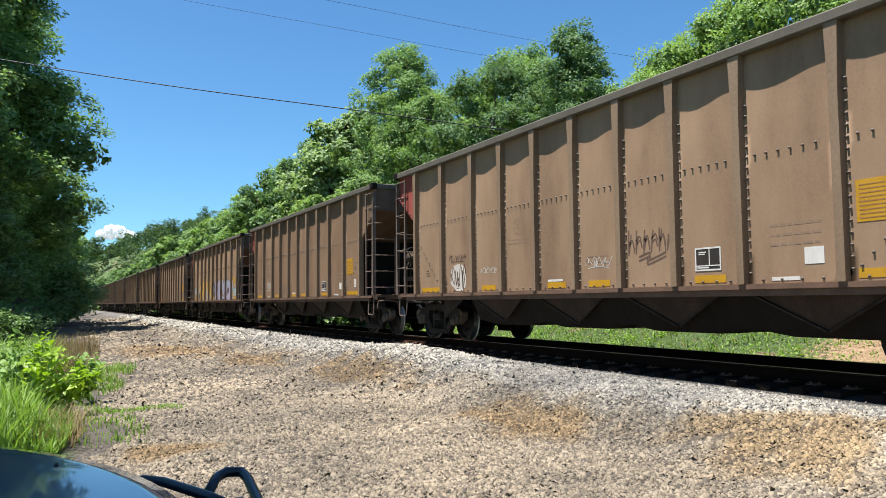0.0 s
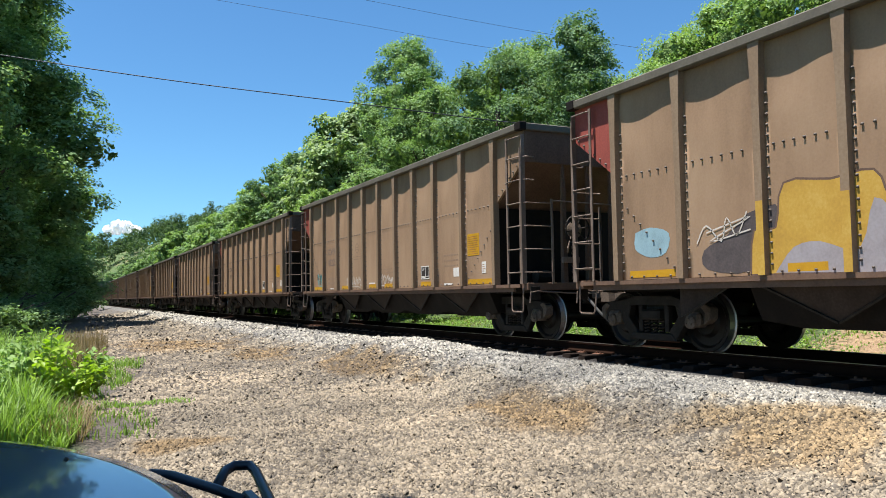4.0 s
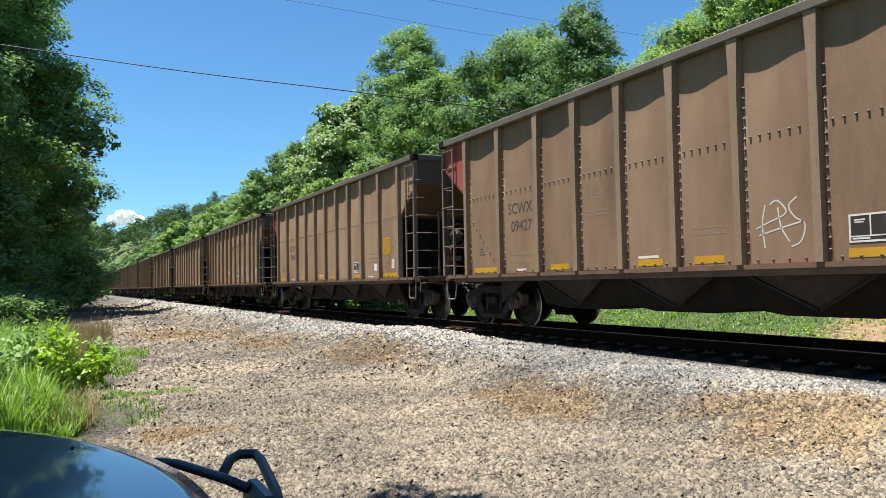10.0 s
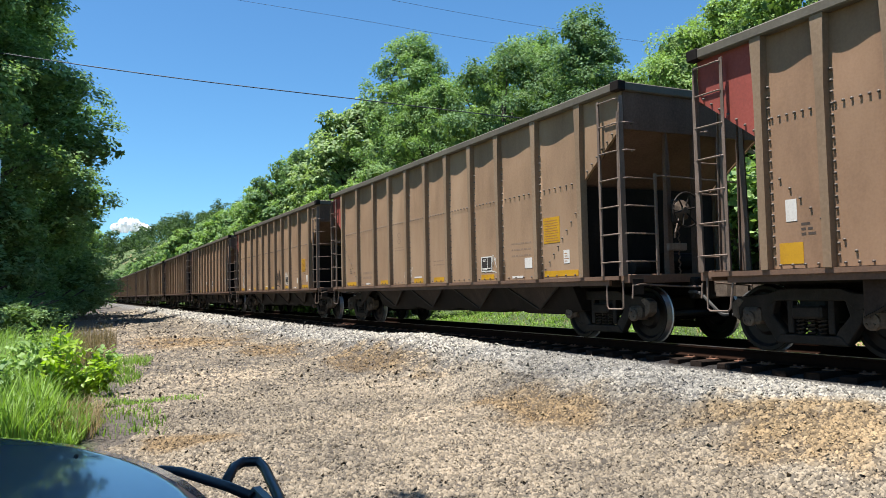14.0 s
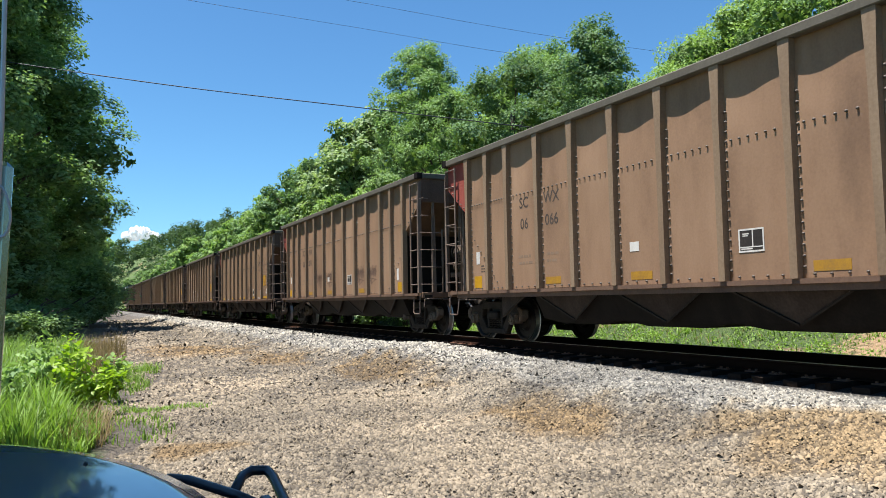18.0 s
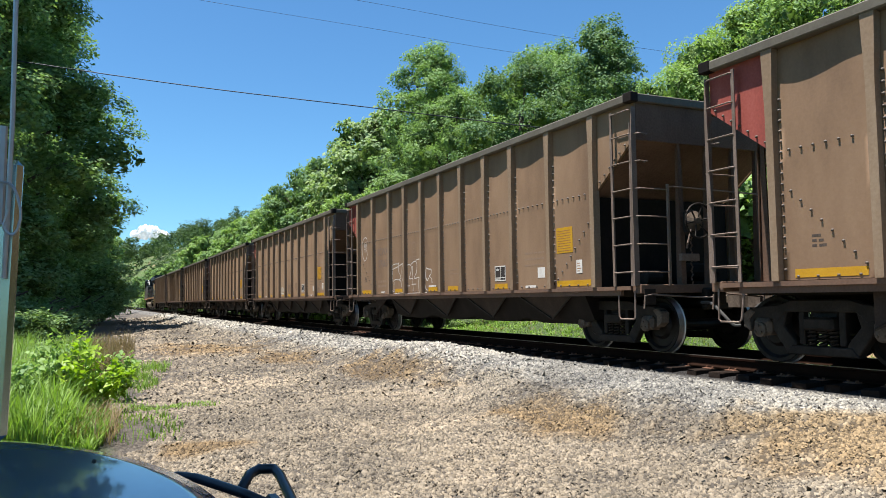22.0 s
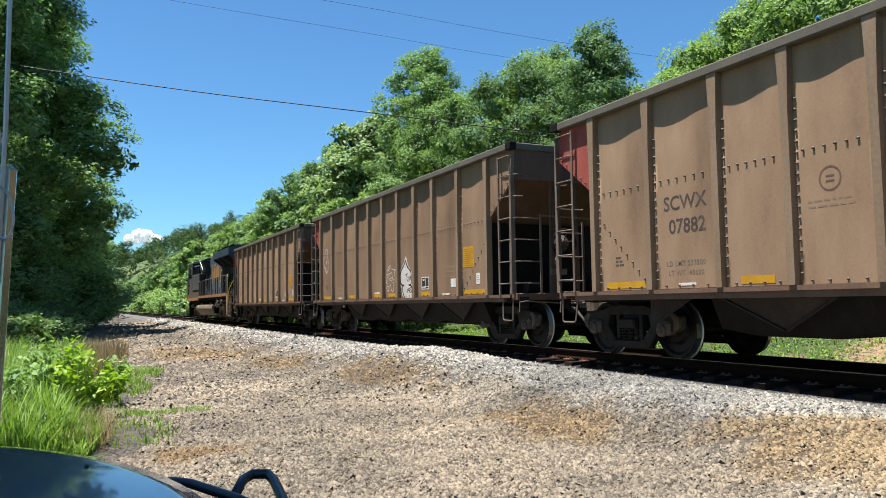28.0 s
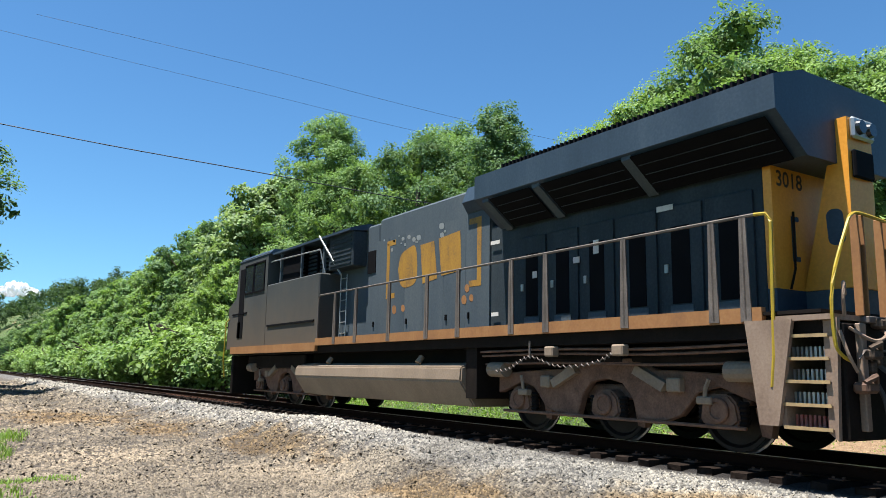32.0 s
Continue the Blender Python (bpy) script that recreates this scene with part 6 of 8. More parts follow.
# each car: kind, number, paint of its number, what sets it apart
LINEUP = (("A", "", "letter_faded", "with a black tag on its side"), ("A", "07733", "letter_faded", "with a white scrawl by the faded number"),
          ("A", "", "letter_faded", "with large mustard and lilac graffiti"), ("A", "09225", "letter_faded", "with teal and white graffiti"),
          ("A", "09017", "letter", "with clear dark stencilled numbers"), ("A", "09003", "letter", "with large clear stencilled numbers"),
          ("A", "09427", "letter", "with a thin white tag"), ("A", "09450", "letter", "with clear numbers and few marks"),
          ("B", "06110", "letter_faded", "with black and white tags"), ("A", "", "letter_faded", "with small scattered white tags"),
          ("A", "09574", "letter_faded", "with a white scrawled figure"), ("B", "06066", "letter", "with worn yellow squares"),
          ("B", "06091", "letter", "with faded black tags"), ("A", "", "letter_faded", "with a black bubble tag"),
          ("A", "07663", "letter_faded", "with a wide white outline graffiti"), ("A", "07806", "letter_faded", "with grey and black tags"),
          ("A", "", "letter_faded", "with plain dusty sides"), ("A", "07882", "letter", "with a bright red end panel"),
          ("A", "", "letter_faded", "with white graffiti near its placard"), ("A", "07616", "letter_faded", "coupled to the locomotive"))
CARS = []
for n, (kind, number, ink, note) in enumerate(LINEUP):
    car = copy_thing(protoB if kind == "B" else protoD if n - 1 in (0, 5, 12, 13, 17) else protoA, pose(TRACK_X, FIRST + CAR_PITCH * (n - 1), 0))
    car["label"] = ("rust-brown coal car " if kind == "B" else "weathered brown coal car " if n - 1 in (0, 5, 12, 13, 17) else "weathered tan coal car ") + note
    common_marks(car, kind, number, M[ink], "mustard" in note)
    CARS.append(car)
C = {n - 1: car for n, car in enumerate(CARS)}
for k, z in enumerate((1.60, 1.66)):
    part("graffiti", strokes(jags(-2.30, -1.30, z, z + 0.30, 1 + k), 0.026, P1 - 0.0012 - 0.0004 * k), M["tag_faded"], C[-1], "black spiky spray-paint tag")
sprayed(C[-1], "chalk", "white sprayed blob", 1, (4.62, 1.30), (4.58, 1.62), (4.35, 1.72), (4.05, 1.70), (3.92, 1.50), (3.95, 1.22), (4.30, 1.15))
part("graffiti", strokes(scribble(3.90, 4.66, 1.16, 1.72, 3, 2), 0.030, P1 - 0.0022), M["tag_faded"], C[-1], "dark scrawl over the white blob")
part("graffiti", strokes(scribble(3.90, 4.70, 1.78, 1.95, 4, 3), 0.020, P1 - 0.0012), M["tag_faded"], C[-1], "dark scrawl")
tag_paint(C[-1], M["chalk"], 2.6, 3.3, 1.50, 1.62, 4, 4, 0.016)
tag_paint(C[-1], M["chalk"], -0.9, -0.2, 1.45, 1.62, 4, 5, 0.018)
tag_paint(C[0], M["chalk"], 3.8, 4.6, 1.42, 1.8, 6, 6, 0.04)
tag_paint(C[0], M["letter_faded"], 0.9, 2.1, 1.3, 1.6, 4, 7, 0.03)
big_piece(C[1])
for y in RIBS_A[1:9]:
    m, z = ("lilac", 2.02) if y < -0.4 else ("gold", 2.06) if y > 0.6 else ("shadow", 1.9)
    plate("graffiti_shape", C[1], M[m], -1.6255, y - 0.054, y + 0.054, 1.105, z + 0.06 * math.sin(7 * y), "paint over the rib", 0.0025)
outline_tag(C[1], M['chalk'], (
    ((-5.37, 1.63), (-5.43, 1.78), (-5.41, 1.58)),
    ((-5.41, 1.68), (-5.5, 1.71)),
    ((-5.5, 1.76), (-5.51, 1.59)),
    ((-5.57, 1.73), (-5.7, 1.76)),
    ((-5.64, 1.74), (-5.61, 1.6)),
    ((-5.79, 1.74), (-5.73, 1.65), (-5.8, 1.57), (-5.88, 1.63), (-5.85, 1.72), (-5.79, 1.74)),
    ((-5.93, 1.75), (-5.95, 1.64), (-5.97, 1.5)),
    ((-5.93, 1.74), (-6.05, 1.73), (-6.09, 1.64), (-6.01, 1.56), (-5.95, 1.6)),
    ((-5.65, 1.61), (-5.78, 1.52), (-5.94, 1.46), (-5.71, 1.5), (-5.5, 1.53)),
    ((-5.56, 1.89), (-5.64, 1.78)),
    ((-5.67, 1.85), (-5.52, 1.81))), 0.022, 'white looping tag')
outline_tag(C[1], M['chalk'], (
    ((4.69, 1.57), (4.51, 1.81), (4.25, 1.58), (4.15, 1.89), (3.99, 1.64), (3.81, 1.94)),
    ((4.51, 1.71), (3.76, 1.87), (4.45, 1.59), (3.76, 1.7)),
    ((-0.05, 1.75), (-0.2, 1.87), (-0.27, 1.85), (-0.16, 1.74), (-0.37, 1.66), (-0.12, 1.67), (-0.44, 1.58), (-0.19, 1.55))), 0.02, 'white scrawled tag')
tag_paint(C[2], M["aqua"], 5.05, 5.75, 1.25, 1.75, 3, 8, 0.07)
tag_paint(C[2], M["chalk"], 1.5, 2.8, 1.2, 1.5, 5, 9, 0.035)
tag_paint(C[2], M["chalk"], -1.2, 0.2, 1.2, 1.5, 5, 10, 0.035)
outline_tag(C[5], M["chalk"], (
    [(-1.55, 1.84), (-1.50, 1.60), (-1.53, 1.30)], [(-1.40, 1.55), (-1.60, 1.62), (-1.86, 1.72), (-1.74, 1.88), (-1.62, 1.84)],
    [(-1.74, 1.80), (-1.78, 1.55), (-1.90, 1.36)], [(-2.02, 1.90), (-1.90, 1.80), (-1.98, 1.66), (-2.12, 1.56), (-2.06, 1.36), (-1.92, 1.30)],
    [(-1.44, 1.46), (-1.70, 1.52), (-2.10, 1.60)]), 0.020, "thin white scrawled strokes")
for k, (y0, y1, z0, z1) in enumerate(((-0.92, -0.05, 2.86, 3.10), (-2.0, -1.2, 2.90, 3.16), (-3.25, -2.36, 2.96, 3.26))):
    part("graffiti", strokes(jags(y0, y1, z0, z1, 12 + k), 0.024, P1 - 0.0012), M["tag_faded"], C[7], "faded black spiky tag")
part("graffiti", strokes([curve_pts(l, 4) for l in (
    [(-2.42, 1.88), (-2.53, 1.72), (-2.65, 1.41), (-2.46, 1.4), (-2.34, 1.28), (-2.32, 1.12)], [(-2.38, 1.32), (-2.52, 1.41), (-2.68, 1.35), (-2.78, 1.14)],
    [(-2.63, 1.39), (-2.53, 1.64), (-2.54, 1.87), (-2.66, 1.91), (-2.75, 1.83), (-2.76, 1.63), (-2.72, 1.55), (-2.85, 1.55), (-2.98, 1.41), (-3.04, 1.14)],
    [(-2.77, 1.71), (-2.79, 1.86), (-2.92, 1.9), (-3.03, 1.82), (-2.99, 1.61)], [(-2.93, 1.57), (-3.07, 1.62), (-3.24, 1.51)],
    [(-3.02, 1.76), (-3.08, 1.92), (-3.18, 1.92), (-3.24, 1.78)])], 0.026, P1 - 0.0012), M["chalk"], C[7], "white outline graffiti")
part("graffiti", strokes([curve_pts(l, 4) for l in (
    [(-3.5, 1.82), (-3.52, 1.9), (-3.66, 1.89), (-3.72, 1.8), (-3.7, 1.63), (-3.64, 1.47), (-3.5, 1.48), (-3.5, 1.72)], [(-3.72, 1.84), (-4.02, 1.94), (-4.14, 1.68), (-4.28, 1.39), (-4.12, 1.38), (-4.29, 1.34), (-4.41, 1.16)],
    [(-3.64, 1.46), (-3.75, 1.26), (-3.75, 1.1)], [(-3.64, 1.47), (-3.72, 1.57), (-3.87, 1.58), (-4.0, 1.39), (-4.03, 1.12)],
    [(-4.41, 1.82), (-4.31, 1.87), (-4.25, 1.78), (-4.26, 1.55), (-4.4, 1.64), (-4.3, 1.65)])], 0.026, P1 - 0.0012), M["chalk"], C[7], "white outline graffiti")
tag_paint(C[8], M["chalk"], -3.4, -2.7, 1.3, 1.65, 3, 17, 0.035)
tag_paint(C[8], M["chalk"], 1.0, 1.5, 1.2, 1.55, 2, 18, 0.03)
for z0, z1, n, k in ((1.52, 1.96, 5, 19), (1.18, 1.62, 4, 119), (1.30, 1.80, 3, 219)):
    part("graffiti", strokes(scribble(5.12, 5.92, z0, z1, n, k), 0.017, P1 - 0.0012), M["chalk"], C[9], "dense looping white scrawl")
outline_tag(C[9], M["chalk"], ([(5.46 + 0.09 * math.cos(a), 2.10 + 0.09 * math.sin(a)) for a in np.arange(0, 6.6, 0.6)], [(5.50, 2.10), (5.46, 2.14), (5.43, 2.09), (5.46, 1.98)]), 0.017, "small white spiral")
tag_paint(C[9], M["ink"], -1.9, -0.8, 1.25, 1.95, 5, 20, 0.06)
tag_paint(C[9], M["chalk"], -3.2, -2.6, 1.3, 1.9, 3, 21, 0.035)
for k, (y, m) in enumerate(((1.73, "tag_faded"), (0.56, "tag_faded"), (-2.6, "tag_faded"), (-3.7, "tag_faded"))):
    part("graffiti", strokes(jags(y - 0.42, y + 0.42, 1.60, 1.96, 22 + k), 0.024, P1 - 0.0012), M[m], C[11], "faded black spiky tag")
    part("graffiti", strokes(scribble(y - 0.44, y + 0.44, 1.58, 1.98, 5, 62 + k), 0.020, P1 - 0.0018), M[m], C[11], "faded black scrawl")


outline_tag(C[12], M["ink"], (
    [(-4.02, 2.51), (-3.93, 2.76), (-3.95, 3.19), (-4.14, 3.25), (-4.24, 3.13), (-4.44, 3.23), (-4.72, 3.26), (-4.73, 3.06), (-4.52, 2.94), (-4.37, 2.89), (-4.2, 2.84), (-4.01, 2.79)],
    [(-4.23, 3.11), (-4.35, 3.04), (-4.32, 2.9), (-4.12, 2.92)], [(-4.37, 2.87), (-4.68, 2.81), (-4.64, 2.61), (-4.4, 2.49), (-4.15, 2.49), (-4.02, 2.51)],
    [(-4.22, 2.79), (-4.25, 2.53)], [(-4.37, 2.8), (-4.43, 2.57)], [(-4.52, 2.98), (-4.56, 3.18), (-4.68, 3.23)]), 0.022, "thin black bubble tag")
tag_paint(C[12], M["tag_faded"], -1.85, -1.3, 1.25, 1.85, 3, 26, 0.025, "faint black tag")
outline_tag(C[13], M['chalk'], (
    ((3.5, 1.9), (3.28, 1.95), (2.98, 1.95), (2.93, 2), (2.96, 1.76), (2.79, 1.56), (2.95, 1.5), (3.21, 1.51), (3.41, 1.45)),
    ((3.5, 1.9), (3.45, 1.83), (3.44, 1.47)),
    ((3.42, 1.81), (2.93, 1.88), (2.64, 1.95)),
    ((3.46, 1.65), (3.66, 1.57), (3.7, 1.38), (3.45, 1.21), (3.34, 1.15)),
    ((3.3, 1.43), (3.33, 1.29), (3.29, 1.11)),
    ((3, 1.5), (2.8, 1.46), (2.75, 1.3)),
    ((2.64, 1.95), (2.71, 1.74), (2.68, 1.45)),
    ((2.53, 1.84), (2.51, 1.62), (2.47, 1.39), (2.31, 1.32))), 0.024, 'white outline graffiti')
outline_tag(C[13], M['chalk'], (
    ((2.53, 1.84), (2.19, 1.89), (2.01, 1.82), (2.06, 1.66), (2.16, 1.51), (1.89, 1.51)),
    ((2.05, 1.88), (1.78, 1.96), (1.63, 1.89), (1.66, 1.66), (1.82, 1.51), (1.48, 1.52)),
    ((1.93, 1.84), (1.92, 1.52), (1.89, 1.105)),
    ((1.7, 1.98), (1.39, 1.99), (1.43, 1.77), (1.39, 1.64)),
    ((1.38, 1.9), (1.28, 1.83), (1.31, 1.64), (1.24, 1.42), (1.15, 1.33)),
    ((2.55, 1.31), (2.12, 1.31)),
    ((2.01, 1.34), (1.68, 1.35)),
    ((1.48, 1.52), (1.53, 1.35), (1.48, 1.105))), 0.024, 'white outline graffiti')
outline_tag(C[13], M['chalk'], (
    ((1.01, 1.75), (0.84, 1.71), (0.68, 1.69), (0.72, 1.57), (0.83, 1.53), (0.69, 1.47), (0.64, 1.35)),
    ((1.01, 1.75), (1.06, 1.53), (0.95, 1.42), (0.84, 1.49)),
    ((1.24, 1.44), (1.08, 1.5), (0.95, 1.45)),
    ((1.11, 1.33), (1.04, 1.21), (0.93, 1.16), (1.01, 1.105)),
    ((3.29, 1.105), (2.61, 1.13), (2.56, 1.105), (2.32, 1.105), (1.82, 1.105), (1.01, 1.105))), 0.024, 'white outline graffiti')
outline_tag(C[13], M['chalk'], (
    ((5.82, 2.92), (5.63, 2.83), (5.72, 2.57), (5.61, 2.36), (5.85, 2.17), (6.08, 2.38), (6.11, 2.7), (5.98, 2.86), (5.82, 2.92)),
    ((5.9, 2.76), (5.87, 2.59)),
    ((5.79, 2.77), (5.77, 2.58)),
    ((5.95, 2.52), (5.8, 2.56), (5.84, 2.44))), 0.026, 'white spray-painted figure')
tag_paint(C[14], M["chalk"], 0.4, 1.2, 1.3, 1.6, 3, 29, 0.05)
tag_paint(C[14], M["letter_faded"], -1.1, -0.3, 1.3, 1.7, 3, 30, 0.05)
tag_paint(C[14], M["tag_faded"], -2.5, -1.6, 1.45, 1.72, 4, 31, 0.03)
leaf_edge = curve_pts([(-1.63, 2.23), (-1.42, 2), (-1.21, 1.85), (-1.16, 1.65), (-1.23, 1.44), (-1.31, 1.38), (-1.32, 1.27), (-1.46, 1.105), (-2.04, 1.105), (-2.08, 1.29), (-2.05, 1.4), (-2.04, 1.64), (-2.03, 1.79), (-1.78, 1.98), (-1.68, 2.19)], 3)
bm = bmesh.new()
bm.faces.new([bm.verts.new((P1 - 0.0006, *p)) for p in leaf_edge])
leaf_shape = part("graffiti_shape", bm, M["chalk"], C[17], "white leaf-shaped patch")
part("outline", strokes([curve_pts(l, 4) for l in (
    ((-1.61, 2.12), (-1.49, 1.99), (-1.29, 1.84), (-1.22, 1.67), (-1.27, 1.51), (-1.37, 1.45), (-1.51, 1.44)),
    ((-1.37, 1.44), (-1.39, 1.29), (-1.48, 1.15), (-1.54, 1.11)),
    ((-1.61, 2.12), (-1.74, 1.94), (-1.96, 1.8), (-2, 1.65), (-1.97, 1.45), (-1.81, 1.45)),
    ((-1.97, 1.44), (-2.05, 1.32), (-2.04, 1.11)))], 0.05, P1 - 0.0010), M["ink"], leaf_shape, "black sprayed outline")
part("inner_line", strokes([curve_pts(l, 3) for l in (
    ((-1.57, 1.72), (-1.77, 1.75)),
    ((-1.67, 1.73), (-1.72, 1.53)),
    ((-1.73, 1.65), (-1.8, 1.66), (-1.77, 1.59), (-1.72, 1.58), (-1.81, 1.54)),
    ((-1.83, 1.54), (-1.84, 1.69), (-1.87, 1.55), (-1.91, 1.69)),
    ((-1.93, 1.69), (-1.93, 1.57), (-1.97, 1.7)),
    ((-1.67, 1.28), (-1.9, 1.3)),
    ((-1.71, 1.32), (-1.86, 1.34)),
    ((-1.73, 1.24), (-1.81, 1.37)),
    ((-1.9, 1.37), (-1.84, 1.3), (-1.9, 1.25)),
    ((-2.01, 1.36), (-1.94, 1.37), (-1.94, 1.31), (-2.02, 1.3), (-1.99, 1.24), (-1.91, 1.25)))], 0.02, P1 - 0.0013), M["ink"], leaf_shape, "thin black scrawl")
outline_tag(C[17], M['chalk'], (
    ((-0.57, 1.94), (-0.9, 1.88)),
    ((-0.79, 1.9), (-0.82, 1.73), (-0.85, 1.56)),
    ((-0.09, 1.79), (-0.14, 1.64), (-0.22, 1.48)),
    ((-0.15, 1.78), (-0.39, 1.8), (-0.58, 1.83)),
    ((-0.26, 1.8), (-0.28, 1.61)),
    ((-0.39, 1.8), (-0.36, 1.67), (-0.57, 1.59), (-0.62, 1.68), (-0.43, 1.66)),
    ((-0.58, 1.84), (-0.67, 1.65), (-0.78, 1.61)),
    ((-0.13, 1.37), (-0.28, 1.46), (-0.37, 1.36), (-0.22, 1.31)),
    ((-0.47, 1.51), (-0.56, 1.32), (-0.7, 1.32), (-0.73, 1.5), (-0.64, 1.55)),
    ((-0.38, 1.48), (-0.32, 1.29)),
    ((-0.25, 1.89), (-0.33, 1.99), (-0.48, 2.03), (-0.38, 1.93), (-0.26, 1.88))), 0.022, 'thin white scrawl')
part("graffiti", strokes([curve_pts([(5.84 + 0.62 * (0.5 - a), 2.07 + 0.86 * b) for a, b in l], 5) for l in (
    ((0.5, 0.02), (0.1, 0.3), (0.0, 0.62), (0.2, 0.66), (0.3, 0.92), (0.45, 1.0), (0.72, 0.96), (0.78, 0.62), (1.0, 0.35), (0.75, 0.1), (0.55, 0.0), (0.45, 0.18), (0.15, 0.28)),
    ((0.45, 0.88), (0.42, 0.68)), ((0.62, 0.86), (0.58, 0.66)), ((0.4, 0.42), (0.6, 0.52), (0.66, 0.44), (0.45, 0.38)))], 0.03, P1 - 0.0012), M["chalk"], C[17], "white spray-painted figure")
drop_proto(protoA)
drop_proto(protoB)
drop_proto(protoD)


# ---- the parked vehicle beside the camera, and the weeds ----
def vehicle():
    """The front corner of a dark blue off-road vehicle: hood, fender, brush guard, windscreen edge and mast."""
    ez = EYE[2]
    car = empty("parked_vehicle", "dark blue off-road vehicle with a black tubular brush guard", "vehicle")
    # hood: a domed sheet with a rounded front and side edge
    nu, nv = 28, 24
    v, f = [], []
    X0, X1, Y0, Y1 = -1.35, 0.318, 1.05, 3.46
    for j in range(nv + 1):
        for i in range(nu + 1):
            a, b = i / nu, j / nv
            y = Y0 + (Y1 - Y0) * b
            edge = X1 - 0.62 * max(0, (y - 1.9) / 1.56) ** 2.1 if y > 1.9 else X1 - 0.03 * (1.9 - y)
            x = X0 + (edge - X0) * a
            crown = 0.035 * math.sin(math.pi * min(1, a)) * (1 - b)
            v.append((x, y, ez - 0.50 + crown * 0.6 - 0.012 * a ** 8 - 0.012 * b ** 10))
    n = nu + 1
    for j in range(nv):
        for i in range(nu):
            k = j * n + i
            f.append((k, k + 1, k + n + 1, k + n))
    # skirt along the side and front
    edge = [j * n + nu for j in range(nv + 1)] + [nv * n + i for i in range(nu - 1, -1, -1)]
    for d, out in ((0.035, 0.012), (0.12, 0.02), (0.45, 0.02)):
        base = len(v)
        for k in edge:
            x, y, z = v[k]
            v.append((x + out * (1 if y < 3.3 else 0.3), y + out * (1 if y > 2.2 else 0), z - d))
        prev = edge if d == 0.035 else list(range(base - len(edge), base))
        for q in range(len(edge) - 1):
            f.append((prev[q], base + q, base + q + 1, prev[q + 1]))
    me = bpy.data.meshes.new("hood")
    me.from_pydata(v, [], f)
    me.materials.append(M["paint"])
    me.polygons.foreach_set("use_smooth", [True] * len(me.polygons))
    hood = new("hood", me)
    hood.parent = car
    hood["label"] = "glossy dark blue hood with a rounded corner"
    bm = bmesh.new()
    bmesh.ops.create_icosphere(bm, subdivisions=1, radius=0.008, matrix=Matrix.Translation((0.02, 2.55, ez - 0.47)))
    part("washer_nozzle", bm, M["tube"], hood)
    # lower body down to the wheels
    part("body", boxes((-1.35, 0.30, 0.9, 3.2, -0.35, ez - 0.62), bevel=0.06), M["paint"], car)
    cabin = part("cabin", boxes((-1.35, -0.45, -1.7, 0.88, -0.35, 0.62), bevel=0.06), M["paint"], car)
    part("cabin_roof", boxes((-1.28, -0.52, -1.5, 0.55, 1.06, 1.12), bevel=0.02), M["paint"], cabin)
    for x in (-1.24, -0.60):
        for y in (-1.45, 0.50):
            part("pillar", boxes((x, x + 0.05, y - 0.04, y + 0.04, 0.60, 1.07)), M["tube"], cabin)
    for y in (2.55, -1.0):
        for x0 in ((0.0 if y > 0 else -0.78), -1.48):
            bm = bmesh.new()
            lathe(bm, [(0.08, 0.12), (0.08, 0.36), (0.13, 0.39), (0.30, 0.39), (0.36, 0.36), (0.36, 0.12)], 28, (x0, y, -0.77 + 0.39))
            w = part("wheel", bm, M["tube"], car, "black tyre")
            bm = bmesh.new()
            side = 0.362 if x0 > -1 else 0.058
            lathe(bm, [(side, 0.02), (side, 0.17), (side + (0.01 if x0 > -1 else -0.01), 0.18), (side + (0.02 if x0 > -1 else -0.02), 0.05)], 16, (x0, y, -0.77 + 0.39))
            part("rim", bm, M["bare"], w, "grey steel rim")
    bm = bmesh.new()
    tube(bm, [(0.16, 3.02, ez - 0.63), (0.30, 2.98, ez - 0.60), (0.36, 2.92, ez - 0.602), (0.48, 2.67, ez - 0.615), (0.535, 2.56, ez - 0.63)], 0.017, 12)
    tube(bm, [(0.475, 2.70, ez - 0.615), (0.535, 2.86, ez - 0.595), (0.575, 2.885, ez - 0.585), (0.625, 2.86, ez - 0.585), (0.635, 2.80, ez - 0.60), (0.60, 2.45, ez - 0.62), (0.56, 2.2, ez - 0.66)], 0.018, 12)
    tube(bm, [(0.36, 2.90, ez - 0.68), (0.50, 2.5, ez - 0.72), (0.54, 2.3, ez - 0.74)], 0.012, 6)
    bmesh.ops.translate(bm, verts=bm.verts, vec=(0.003, 0, -0.03))
    part("brush_guard", bm, M["tube"], car, "black tubular brush guard", smooth=True)
    part("guard_bracket", boxes((0.535, 0.60, 2.36, 2.64, ez - 0.77, ez - 0.645), bevel=0.02), M["tube"], car)
    # the edge of its tall door mirror and the whip aerial beside it
    m = part("door_mirror", boxes((-0.26, -0.076, 0.98, 1.0, ez - 0.15, ez + 0.165), bevel=0.006), M["mirror"], car, "silvered mirror glass")
    m.matrix_basis = Matrix.Translation((-0.076, 0.985, ez)) @ pose(0, 0, 0, 0, 2.0, 0) @ Matrix.Translation((0.076, -0.985, -ez))
    bm = bmesh.new()
    tube(bm, [(-0.086, 0.97, ez + 0.03), (-0.080, 0.955, ez + 0.2), (-0.078, 0.94, ez + 0.36)], 0.0026, 6)
    tube(bm, [(-0.092, 0.975, ez + 0.09), (-0.090, 0.97, ez + 0.2)], 0.0045, 6)
    part("aerial", bm, M["bare"], car, "grey whip aerial")
    bm = bmesh.new()
